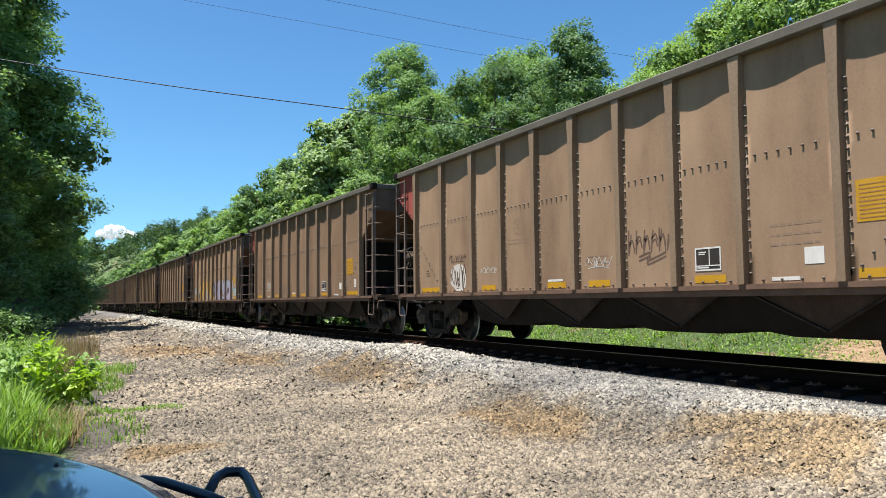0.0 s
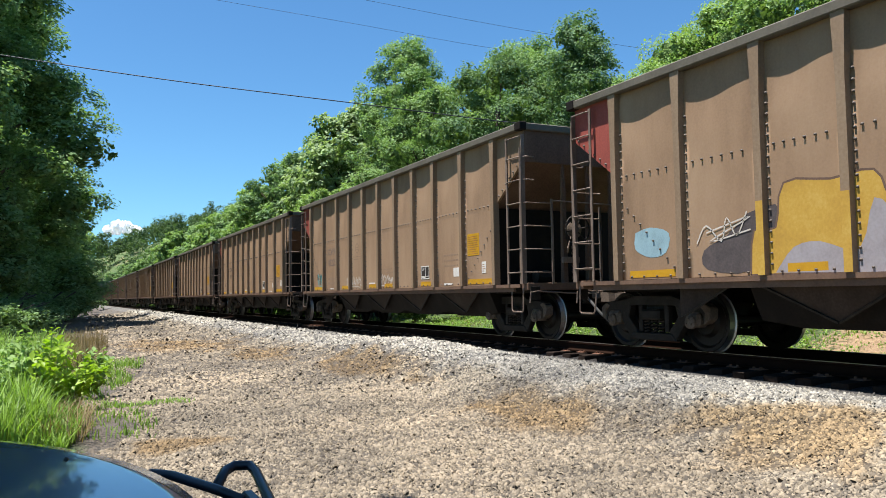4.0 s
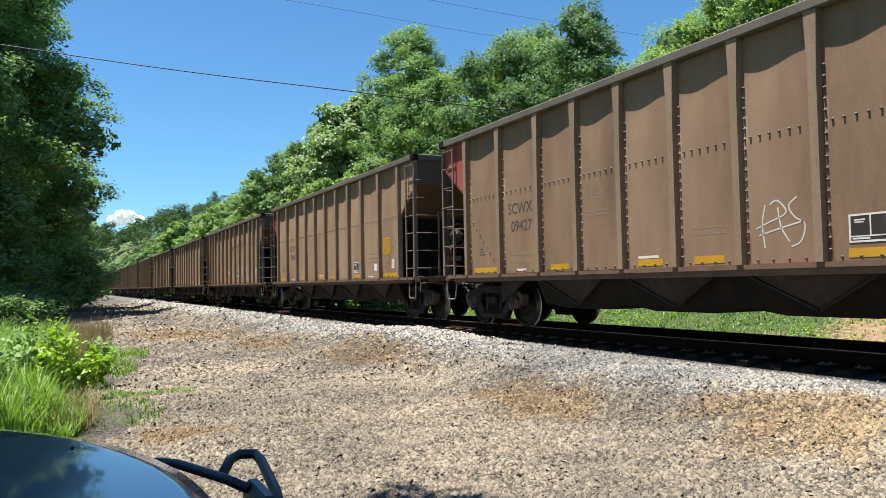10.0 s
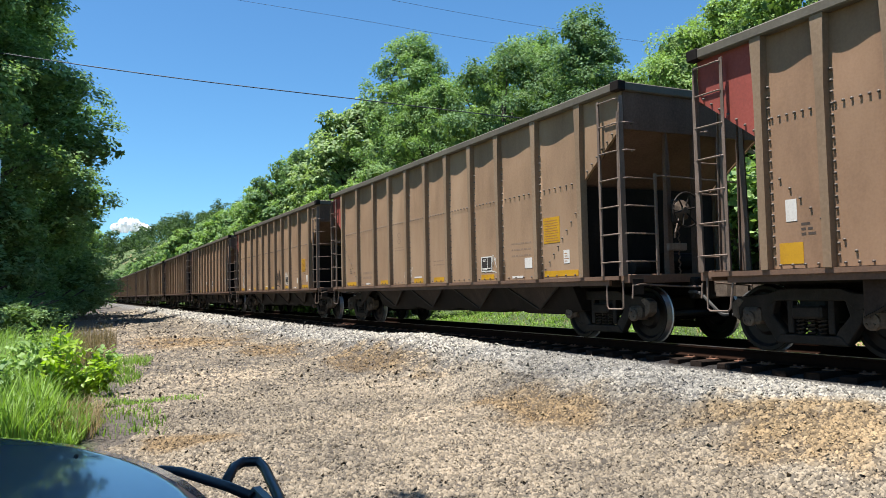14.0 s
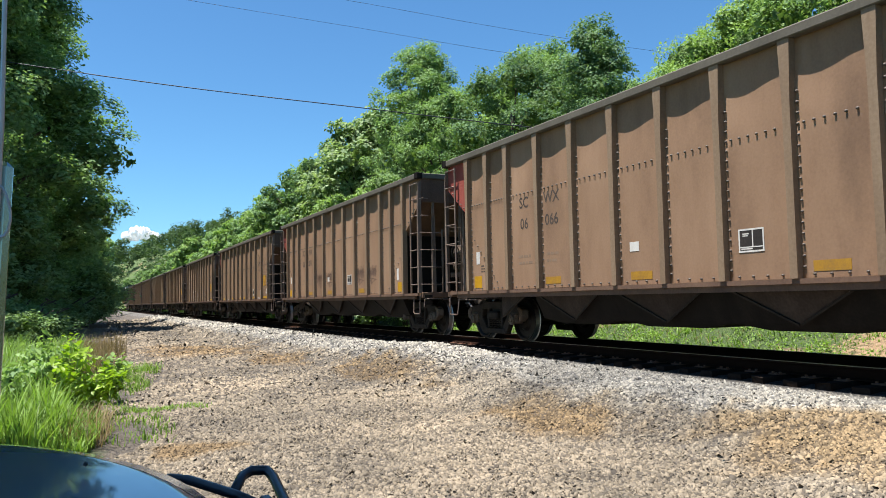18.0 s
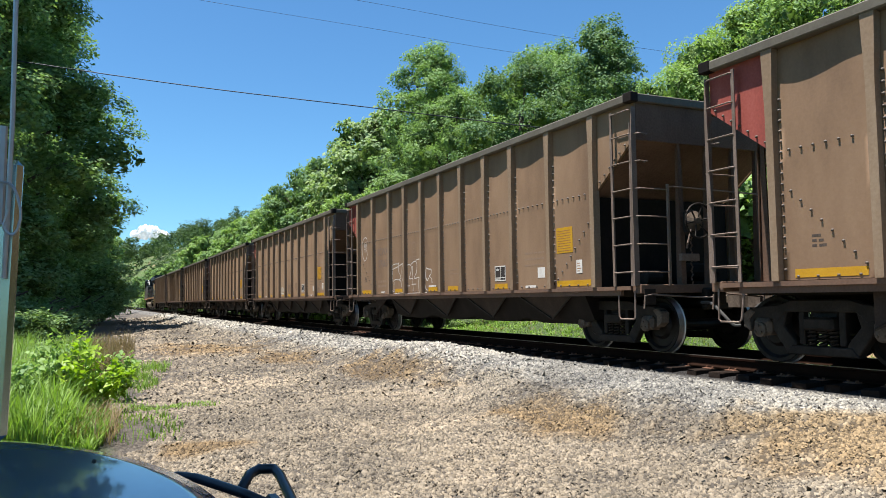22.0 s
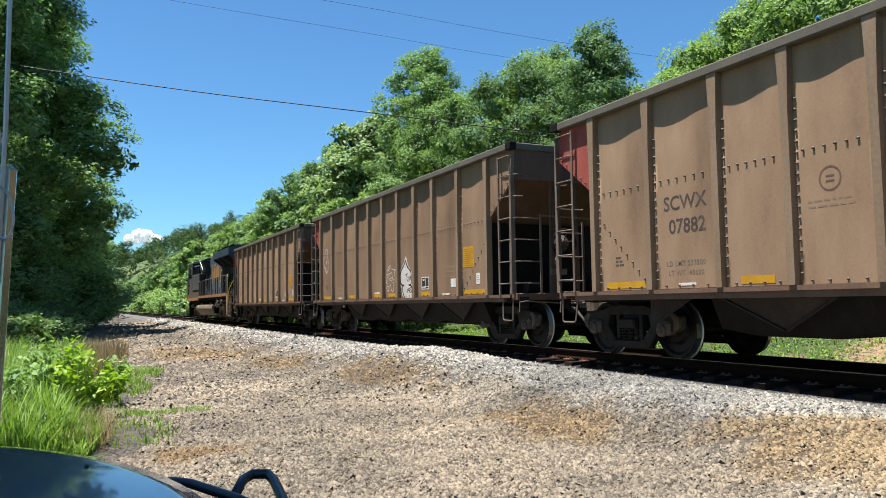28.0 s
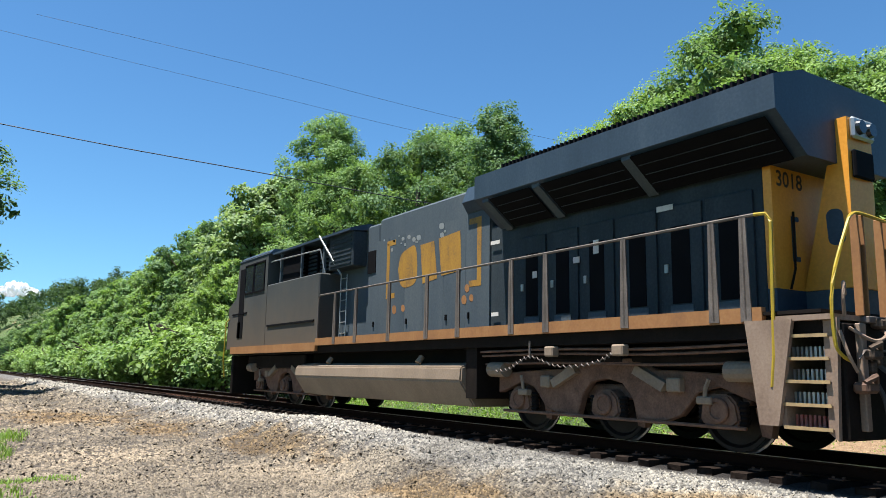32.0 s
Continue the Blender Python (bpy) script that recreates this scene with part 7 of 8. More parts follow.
    tube(bm, curve_pts([(-0.092, 0.955, ez + 0.135), (-0.078, 0.955, ez + 0.13), (-0.070, 0.955, ez + 0.10), (-0.076, 0.955, ez + 0.078), (-0.086, 0.955, ez + 0.085), (-0.082, 0.955, ez + 0.105)], 5), 0.0016, 5)
    part("cable", bm, M["bare"], car, "looped pale cable")
    return car


vehicle()


def grass_blades(count, area, height, lean, mat, seed, width=0.012, name="grass", label="", category="grass", clump=1):
    """Curved blades, three joints each, on an area given by a function of two random numbers."""
    rng = np.random.default_rng(seed)
    u, w = rng.random(count), rng.random(count)
    x, y = area(u, w, rng)
    if clump > 1:
        c = rng.integers(0, max(1, count // clump), count)
        x, y = x[c] + rng.normal(0, 0.06, count), y[c] + rng.normal(0, 0.06, count)
    h = height(x, y) * rng.uniform(0.45, 1.15, count)
    a = rng.uniform(0, 6.283, count)
    d = np.stack([np.cos(a), np.sin(a)], 1) * (lean * h * rng.uniform(0.2, 1.2, count))[:, None]
    s = np.stack([-np.sin(a), np.cos(a)], 1) * (width * (0.6 + 0.8 * rng.random(count)))[:, None]
    z = ground_z(x, y) - 0.02
    base = np.stack([x, y], 1)
    rows = []
    for t, k in ((0, 1.0), (0.5, 0.8), (0.85, 0.45)):
        c = base + d * t ** 2
        zz = z + h * (t - 0.12 * t * t)
        rows += [np.column_stack([c + s * k, zz]), np.column_stack([c - s * k, zz])]
    rows.append(np.column_stack([base + d, z + h * 0.86]))
    v = np.stack(rows, 1).reshape(-1, 3)
    i = np.arange(count) * 7
    f = np.concatenate([np.stack(q, 1) for q in ((i, i + 1, i + 3), (i, i + 3, i + 2), (i + 2, i + 3, i + 5), (i + 2, i + 5, i + 4), (i + 4, i + 5, i + 6))])
    return tagged(raw(name, v, f, mat), label, category, kind="stuff")


def left_edge(y):
    """Where the gravel lot ends and the weeds begin."""
    return -0.08 + 0.02 * (y - 10) + 0.35 * np.sin(y * 0.7) + 0.0012 * (y - 10) ** 2


grass_blades(22000, lambda u, w, r: (left_edge(9.5 + 14 * w ** 1.3) - 3.6 * u ** 1.4, 9.5 + 14 * w ** 1.3), lambda x, y: 1.18 * np.clip((left_edge(y) - x) / 0.7, 0.25, 1.0) * (0.75 + 0.35 * np.sin(x * 3.1 + y * 1.7) * np.sin(y * 2.3)), 0.55,
             M["grass"], 1, 0.009, "tall_grass", "tall green weeds and grass beside the gravel lot")
grass_blades(3500, lambda u, w, r: (left_edge(15 + 16 * w) + 0.4 - 1.4 * u, 15 + 16 * w), lambda x, y: 0.85 + 0 * x, 0.3,
             M["straw"], 2, 0.005, "dry_grass", "dry tan grass stems behind the green weeds")
grass_blades(900, lambda u, w, r: (left_edge(10 + 7 * w) + 0.9 - 1.2 * u, 10 + 7 * w), lambda x, y: 0.16 + 0 * x, 0.5,
             M["grass"], 3, 0.01, "short_grass", "short grass at the edge of the gravel")
def strip_place(u, w, r):
    """Places on the open bank beyond the track, which narrows to the woods."""
    y = 4 + 50 * w ** 1.5
    return 12.6 + (11 - 7 * np.clip((y - 26) / 14, 0, 1)) * u ** 1.2, y


def strip_height(x, y):
    bare = 1 - 0.8 * np.exp(-((x - 17.0) / 3.5) ** 2 - ((y - 9.2) / 2.6) ** 2)       # a bare clay patch
    return (0.10 + 0.24 * np.clip((x - 13.0) / 4, 0, 1) * (0.55 + 0.45 * np.sin(x * 1.7 + y * 0.9) * np.sin(y * 1.3))) * bare


grass_blades(30000, strip_place, strip_height, 1.0, M["grass"], 4, 0.016, "trackside_grass", "bright green grass bank beyond the track")
grass_blades(6000, strip_place, strip_height, 1.0, M["straw"], 14, 0.012, "dry_grass", "dry stems in the grass bank beyond the track")


def leafy_weeds(count, seed):
    """Low broad-leaved weeds in clumps on the bank."""
    rng = np.random.default_rng(seed)
    cx, cy = 13.0 + 9.5 * rng.random(count) ** 1.3, 10 + 34 * rng.random(count) ** 1.2
    keep = np.exp(-((cx - 17.0) / 3.5) ** 2 - ((cy - 9.2) / 3.0) ** 2) < rng.random(count) * 0.9
    cx, cy = cx[keep], cy[keep]
    tall = 0.16 + 0.34 * rng.random(len(cx)) ** 2
    pts = []
    for a, b, h in zip(cx, cy, tall):
        n = int(26 + 60 * h)
        q = rng.normal(0, 1, (n, 3))
        q /= np.linalg.norm(q, axis=1)[:, None]
        q[:, 2] = np.abs(q[:, 2])
        q *= rng.uniform(0.55, 1.0, (n, 1))
        pts.append(np.column_stack((a + q[:, 0] * h * 1.1, b + q[:, 1] * h * 1.1, ground_z(a, b) + q[:, 2] * h * 1.2)))
    p = np.concatenate(pts)
    n = len(p)
    d = rng.normal(0, 1, (n, 3)) * (1, 1, 0.35)
    d /= np.linalg.norm(d, axis=1)[:, None]
    side = np.cross(d, rng.normal(0, 0.45, (n, 3)) + (0, 0, 1.0))
    side /= np.linalg.norm(side, axis=1)[:, None]
    l = rng.uniform(0.05, 0.10, (n, 1))
    v = np.stack((p, p + d * l * 0.5 + side * l * 0.32, p + d * l, p + d * l * 0.5 - side * l * 0.32), 1).reshape(-1, 3)
    f = np.arange(4 * n).reshape(-1, 4)
    ob = raw("bank_weeds", [tuple(a) for a in v], [tuple(a) for a in f.tolist()], M["grass"])
    tagged(ob, "low broad-leaved weeds on the grass bank beyond the track", "weeds", kind="stuff")


leafy_weeds(620, 33)


grass_blades(1300, lambda u, w, r: (left_edge(9.8 + 3.0 * w) + 0.1 - 1.6 * u, 9.8 + 3.0 * w), lambda x, y: 0.42 + 0 * x, 1.1,
             M["straw"], 5, 0.006, "dry_grass", "tangle of dead straw at the foot of the weeds")
grass_blades(1200, lambda u, w, r: (left_edge(16 + 6 * w) + 1.3 - 1.3 * u, 16 + 6 * w), lambda x, y: 0.30 + 0 * x, 0.6,
             M["grass"], 6, 0.008, "short_grass", "sparse grass tufts on the gravel", clump=14)
grass_blades(700, lambda u, w, r: (0.6 + 1.3 * u, 12.9 + 0.7 * w), lambda x, y: 0.12 + 0 * x, 0.6,
             M["grass"], 7, 0.008, "short_grass", "low grass tufts on the gravel", clump=10)


def fallen_branch():
    z = lambda x, y: float(ground_z(x, y)) + 0.02
    bm = tubes([curve_pts([(x, y, z(x, y)) for x, y in l], 4) for l in (((0.25, 13.62), (0.7, 13.5), (1.1, 13.55), (1.5, 13.45)), ((0.7, 13.5), (0.95, 13.4), (1.25, 13.38)))], 0.018, 6)
    tagged(mesh_ob("fallen_branch", bm, M["bark"]), "thin dark dead branch lying on the gravel", "branch")


fallen_branch()


def weed(seed, x, y, h, leaf):
    """A leafy weed: stems with broad opposite leaves."""
    rng = np.random.default_rng(seed)
    w = empty("leafy_weed", "broad-leaved bright green weed among tall grass", "weed", "leafy weeds")
    z = float(ground_z(x, y))
    w.location = (x, y, z)
    pts, nor, lines = [], [], []
    for s in range(6):
        dx, dy = rng.normal(0, 0.18, 2)
        hh = h * rng.uniform(0.6, 1.0)
        lines.append([(0, 0, -0.03), (dx * 0.5, dy * 0.5, hh * 0.5), (dx, dy, hh)])
        for k in range(11):
            t = 0.3 + 0.7 * k / 10
            pts.append((dx * t, dy * t, hh * t))
            nor.append((rng.normal(0, 0.4), rng.normal(0, 0.4), 1.0))
    for i, l in enumerate(lines):
        part("stem", tubes([l], 0.008, 5), M["leaf_light"], w)
    v, f = leaf_arrays(np.array(pts), np.array(nor), 0.10, rng, 5, spread=0.07, droop=0.3)
    raw("leaves", v, f, leaf, w)
    return w


for i, (x, y, h, m) in enumerate(((-0.10, 12.2, 1.30, "leaf_lime"), (0.15, 12.8, 0.95, "leaf_lime"), (-0.45, 12.6, 1.0, "leaf_light"), (0.45, 14.2, 0.75, "leaf_lime"), (-0.75, 13.0, 1.05, "leaf_light"),
                                  (0.75, 17.5, 0.8, "leaf_light"), (-0.4, 14.5, 1.2, "leaf_light"), (-0.9, 11.8, 0.9, "leaf_mid"))):
    weed(50 + i, x, y, h, M[m])


# ---- locomotive ----
def build_loco():
    """A six-axle diesel: long hood with winged radiator at the near end, cab at the far end."""
    loco = empty("diesel_locomotive", "dirty dark blue and yellow six-axle diesel locomotive", "locomotive")
    B, G, Y, O = M["blue"], M["grime"], M["loco_yellow"], M["loco_orange"]
    W = -1.53                    # walkway edge
    H = -0.90                    # hood side
    part("underframe", boxes((-1.45, 1.45, -10.0, 10.3, 1.40, 1.66)), M["under"], loco)
    part("walkway", boxes((-1.52, 1.52, -10.0, 3.4, 1.66, 1.70)), M["under"], loco)
    part("side_sill", boxes((W - 0.02, W + 0.06, -9.3, 3.4, 1.58, 1.76)), O, loco, "faded orange side sill")
    part("side_sill", boxes((W - 0.02, W + 0.06, 3.4, 10.2, 1.44, 1.66)), O, loco, "dust-covered side sill under the cab")
    # hood sections
    part("engine_hood", boxes((H, -H, -3.15, 1.3, 1.66, 4.58), bevel=0.05), G, loco, "dusty blue-grey engine hood")
    part("rear_hood", boxes((H + 0.02, -H - 0.02, -8.95, -3.15, 1.66, 3.72), bevel=0.02), M["soot"], loco, "sooty dark blue rear hood")
    part("front_hood", boxes((H, -H, 1.3, 7.2, 1.66, 4.50), bevel=0.05), G, loco, "dusty hood behind the cab")
    bm = bmesh.new()
    prism(bm, [(-0.92, 3.62), (-1.53, 4.09), (-1.53, 4.52), (-0.95, 4.70), (0.95, 4.70), (1.53, 4.52), (1.53, 4.09), (0.92, 3.62)], "y", -9.6, -3.5)
    part("radiator_wing", bm, B, loco, "wide dark blue radiator housing")
    bm = bmesh.new()
    prism(bm, [(-0.92, 4.10), (-1.05, 4.30), (-0.92, 4.62), (0.92, 4.62), (1.05, 4.30), (0.92, 4.10)], "y", -3.5, -2.4)
    part("roof_hatch", bm, B, loco)
    part("roof_hatch", boxes((-0.6, 0.6, -1.2, 0.6, 4.57, 4.66), bevel=0.04), B, loco)
    part("exhaust_stack", boxes((-0.5, 0.5, 0.75, 1.25, 4.57, 4.72), bevel=0.03), M["black"], loco)
    # intake openings on the sloping underside of the wing, with the braces between them
    for y0, y1 in ((-9.45, -7.30), (-7.12, -5.35), (-5.05, -3.95)):
        bm = bmesh.new()
        V = [bm.verts.new(p) for p in ((-0.955, y0, 3.60), (-0.955, y1, 3.60), (-1.515, y1, 4.03), (-1.515, y0, 4.03))]
        bm.faces.new(V)
        bm.faces.new([bm.verts.new(v.co + Vector((-0.01, 0, -0.012))) for v in V][::-1])
        screen = part("radiator_screen", bm, M["black"], loco, "black radiator intake screen")
        for k in range(1, 4):
            f = k / 4
            q = (-0.955 - 0.56 * f, 3.60 + 0.43 * f)
            part("screen_bar", tubes([[(q[0] - 0.012, y0 + 0.05, q[1] - 0.016), (q[0] - 0.012, y1 - 0.05, q[1] - 0.016)]], 0.008, 4), M["soot"], screen)
    for y in (-7.21, -5.20, -3.80):
        bm = bmesh.new()
        prism(bm, [(-0.93, 3.56), (-1.50, 4.00), (-1.50, 4.06), (-0.93, 3.62)], "y", y - 0.09, y + 0.09)
        part("wing_brace", bm, G, loco, "dusty brace under the radiator wing")
    # ridge of cooling tubes on the wing
    bm = bmesh.new()
    for i in range(52):
        y = -9.4 + i * 0.105
        box(bm, -1.30, -0.98, y, y + 0.04, 4.60, 4.70)
    part("radiator_core", bm, M["black"], loco)["kind"] = "stuff"
    # rear end
    part("end_face", boxes((-0.88, 0.88, -9.07, -8.952, 2.05, 3.72)), Y, loco, "yellow hood end")
    part("end_face_foot", boxes((-0.88, 0.88, -9.075, -8.952, 1.66, 2.048)), B, loco)
    bm = bmesh.new()
    prism(bm, [(-9.071, 2.05), (-9.72, 2.05), (-9.75, 4.20), (-9.61, 4.20)], "x", -0.28, 0.28)
    part("end_ridge", bm, Y, loco, "projecting yellow centre ridge")
    part("end_ridge_foot", boxes((-0.27, 0.27, -9.70, -9.08, 1.66, 2.046)), G, loco)
    hl = part("headlight", boxes((-0.25, 0.25, -9.82, -9.752, 3.92, 4.20), bevel=0.03), M["bare"], loco, "twin headlight")
    for x in (-0.12, 0.12):
        c = bmesh.new()
        bmesh.ops.create_cone(c, cap_ends=True, segments=16, radius1=0.10, radius2=0.085, depth=0.05, matrix=Matrix.Translation((x, -9.845, 4.06)) @ Matrix.Rotation(radians(90), 4, "X"))
        part("lens", c, M["glass"], hl)
    part("number_board", boxes((-0.22, 0.22, -9.80, -9.742, 3.42, 3.78), bevel=0.02), M["black"], loco)
    end_turn = Matrix(((1, 0, 0, 0), (0, 0, -1, 0), (0, 1, 0, 0), (0, 0, 0, 1)))
    me = text_mesh("3018", 0.29)
    me.materials.clear()
    me.materials.append(M["letter"])
    o = new("road_number", me)
    o.parent = loco
    o.matrix_basis = Matrix.Translation((-0.50, -9.076, 3.46)) @ end_turn
    bm = boxes((-0.50, -0.44, -9.09, -9.071, 2.42, 3.00), (-0.44, -0.36, -9.09, -9.071, 2.42, 2.48), (-0.44, -0.36, -9.09, -9.071, 2.94, 3.00))
    part("end_emblem", bm, B, loco, "dark blue emblem bracket")
    bm = bmesh.new()
    rounded(bm, -9.53, 2.82, 0.22, 0.46, -0.286, 0.05, 0.4, 4)
    part("end_emblem", bm, B, loco, "dark blue rounded emblem block")
    bm = bmesh.new()
    tube(bm, [(-0.62, -9.10, 2.05), (-0.60, -9.16, 2.3), (-0.52, -9.12, 3.05)], 0.016, 6)
    part("grab_rail", bm, M["under"], loco, "dark upright grab iron")
    # emblem on the hood side: plain shapes in yellow
    x = H - 0.006
    for y, s in ((0.84, 1), (-2.80, -1)):
        bm = bmesh.new()
        for a in ((y - 0.07, y + 0.07, 2.62, 3.98), (y - s * 0.20 - 0.14, y - s * 0.20 + 0.14, 3.86, 3.98), (y - s * 0.20 - 0.14, y - s * 0.20 + 0.14, 2.62, 2.74)):
            box(bm, x, H + 0.003, *a)
        part("emblem_bracket", bm, M["emblem"], loco, "worn yellow bracket")
    def emblem(pts, depth, label, smooth_n=0):
        bm = bmesh.new()
        loop = curve_pts(list(pts) + [pts[0]], smooth_n)[:-1] if smooth_n else pts
        bm.faces.new([bm.verts.new((x - 0.0008 * depth, *p)) for p in loop])
        part("emblem_shape", bm, M["emblem"], loco, label)

    emblem([(0.36, 3.26), (0.26, 3.56), (-0.02, 3.68), (-0.40, 3.68), (-0.46, 2.98), (-0.10, 2.82), (0.24, 2.90)], 0, "worn yellow rounded emblem block", 4)
    emblem([(-0.60, 3.70), (-1.16, 3.72), (-1.30, 2.90), (-0.72, 2.84)], 2, "worn yellow leaning emblem block")
    emblem([(-1.34, 3.74), (-2.14, 3.80), (-2.20, 2.98), (-1.46, 2.94)], 3, "worn yellow leaning emblem block")
    rng = random.Random(12)
    bm = bmesh.new()
    for y, z, w in ((0.5, 2.35, 0.2), (0.1, 2.36, 0.16), (-2.3, 2.38, 0.18), (-2.55, 2.40, 0.14), (-2.4, 2.6, 0.16)):
        rounded(bm, y, z, w, w, x, 0.1, 0.45)
    part("paint_patch", bm, O, loco, "flaked yellow paint")
    bm = bmesh.new()
    for i in range(16):
        w = rng.uniform(0.05, 0.2)
        rounded(bm, rng.uniform(-1.6, 1.1), rng.uniform(3.75, 4.05), w, w * 0.7, x, 0.2, 0.4)
    part("paint_patch", bm, M["bare"], loco, "chalky bare paint")
    # doors and louvres along the hood
    for y in (-8.45, -7.65, -6.85, -6.0, -5.2, -4.4):
        d = part("hood_door", boxes((H - 0.015, H + 0.021, y - 0.36, y + 0.36, 1.72, 3.35), bevel=0.006), M["soot"], loco)
        part("vent", boxes((H - 0.024, H - 0.0152, y - 0.16, y + 0.16, 1.95, 3.05)), M["black"], d, "black louvred vent")
        part("kick_panel", boxes((H - 0.030, H - 0.0152, y - 0.20, y + 0.20, 1.76, 1.93), bevel=0.004), G, d, "dusty grey foot panel")
        part("latch", boxes((H - 0.04, H - 0.0152, y + 0.22, y + 0.28, 2.4, 2.52)), M["bare"], d)
    for y in (-2.75, -1.95, -1.15, -0.35, 0.45, 1.2):
        d = part("hood_door", boxes((H - 0.003, H + 0.05, y - 0.385, y + 0.385, 1.75, 4.05)), G, loco)
        part("latch", boxes((H - 0.03, H - 0.0032, y + 0.26, y + 0.31, 2.0, 2.12)), M["black"], d)
    for y, z, w, h in ((-3.35, 3.35, 0.28, 0.07), (-3.35, 2.0, 0.22, 0.07), (-6.0, 2.85, 0.12, 0.22), (-5.55, 2.75, 0.15, 0.1), (-7.4, 3.3, 0.3, 0.08), (-4.5, 2.6, 0.12, 0.12)):
        plate("label_plate", loco, M["white"], H - 0.03, y - w / 2, y + w / 2, z, z + h, "small white label")
    part("hood_window", boxes((H - 0.02, H + 0.01, 1.45, 1.85, 3.30, 3.85)), M["black"], loco, "dark louvred opening")
    # cab and the wide box behind it, under one long roof edge
    bm = bmesh.new()
    prism(bm, [(-0.90, 4.40), (-1.40, 4.36), (-1.40, 4.42), (-0.90, 4.56), (0.90, 4.56), (1.40, 4.42), (1.40, 4.36), (0.90, 4.40)], "y", 1.9, 7.1)
    part("roof_edge", bm, B, loco, "long overhanging roof edge behind the cab")
    for y in (3.55, 5.05, 6.6):
        part("roof_post", boxes((-1.34, -1.28, y - 0.04, y + 0.04, 3.44, 4.37)), G, loco, "post under the roof edge")
    part("air_intake", boxes((-1.28, H + 0.01, 1.95, 3.35, 3.50, 4.38), bevel=0.02), M["soot"], loco, "dark air intake box")
    for k in range(7):
        part("intake_slat", boxes((-1.295, -1.278, 2.05, 3.25, 3.58 + 0.11 * k, 3.62 + 0.11 * k)), M["soot"], loco)
    plate("intake_opening", loco, M["black"], -1.2805, 5.15, 6.50, 3.52, 4.30, "black opening behind the cab", 0.004)
    part("equipment_box", boxes((-1.50, 1.50, 3.4, 7.2, 1.62, 3.45), bevel=0.03), M["cab"], loco, "wide dusty equipment box behind the cab")
    part("box_seam", boxes((-1.53, -1.50, 3.6, 7.0, 2.20, 2.25)), M["black"], loco)
    for y in (3.75, 4.55, 5.35, 6.15):
        l = part("louvre", boxes((-1.06, H + 0.01, y, y + 0.62, 3.55, 4.32)), M["black"], loco, "black louvred panel")
        for k in range(6):
            part("slat", boxes((-1.085, -1.061, y + 0.03, y + 0.59, 3.60 + 0.11 * k, 3.65 + 0.11 * k)), M["soot"], l)
    bm = bmesh.new()
    prism(bm, [(7.2, 1.60), (7.2, 4.45), (9.7, 4.45), (9.85, 4.3), (10.02, 3.25), (10.72, 2.95), (10.78, 1.60)], "x", -1.50, 1.50)
    cab = part("cab", bm, M["cab"], loco, "dusty wide-nosed cab")
    bm = bmesh.new()
    prism(bm, [(-1.52, 4.40), (-1.35, 4.56), (1.35, 4.56), (1.52, 4.40)], "y", 7.1, 9.85)
    part("cab_roof", bm, B, cab)
    for y0, y1, z0, z1 in ((7.45, 8.30, 3.35, 4.20), (8.42, 9.15, 3.35, 4.20)):
        w = part("cab_window", boxes((-1.515, -1.49, y0, y1, z0, z1)), M["glass"], cab, "dark cab side window")
        bm = bmesh.new()
        for a in ((y0 - 0.04, y0, z0, z1), (y1, y1 + 0.04, z0, z1), (y0 - 0.04, y1 + 0.04, z1, z1 + 0.04), (y0 - 0.04, y1 + 0.04, z0 - 0.04, z0)):
            box(bm, -1.53, -1.49, *a)
        part("frame", bm, M["black"], w)
    d = part("cab_door", boxes((-1.515, -1.49, 9.22, 9.68, 1.95, 4.15)), M["black"], cab, "dark cab side door")
    part("nose_seam", boxes((-1.52, -1.49, 8.9, 10.3, 2.70, 2.74)), M["black"], cab)
    part("nose_vent", boxes((-1.515, -1.49, 9.45, 9.75, 1.95, 2.45)), M["black"], cab)
    bm = bmesh.new()
    tube(bm, [(-1.4, 7.3, 4.15), (-1.42, 6.9, 4.15), (-1.42, 3.6, 4.08), (-1.30, 3.5, 3.45)], 0.02, 6)
    tube(bm, [(-1.42, 3.7, 4.45), (-1.2, 2.75, 3.35)], 0.025, 6)
    part("grab_rail", bm, M["bare"], loco, "grey steel grab rail")
    # ladder on the hood behind the box
    bm = bmesh.new()
    for yy in (2.85, 3.2):
        tube(bm, [(-0.98, yy, 1.7), (-0.98, yy, 3.4)], 0.015, 5)
    for k in range(6):
        tube(bm, [(-0.98, 2.85, 1.9 + 0.28 * k), (-0.98, 3.2, 1.9 + 0.28 * k)], 0.014, 5)
    part("hood_ladder", bm, M["bare"], loco, "steel ladder on the hood")
    # walkway handrail with its stanchions
    bm = bmesh.new()
    tube(bm, [(W, 3.32, 1.76), (W, 3.32, 2.76), (W, 3.24, 2.84), (W, -9.25, 2.86)], 0.021, 6)
    part("handrail", bm, M["handrail"], loco, "long steel walkway handrail")
    st = None
    for y in (2.30, 1.17, -0.40, -1.93, -3.03, -4.62, -5.50, -7.17, -8.65, -9.10):
        if st is None:
            bm = bmesh.new()
            prism(bm, [(-0.075, 1.60), (0.075, 1.60), (0.045, 2.84), (-0.045, 2.84)], "x", W - 0.03, W - 0.012)
            prism(bm, [(-0.012, 1.62), (0.012, 1.62), (0.012, 2.84), (-0.012, 2.84)], "x", W - 0.03, W + 0.03)
            st = part("stanchion", bm, M["handrail"], loco, "pressed-steel handrail stanchion")
            st.location = (0, y, 0)
        else:
            again(st, pose(0, y, 0))
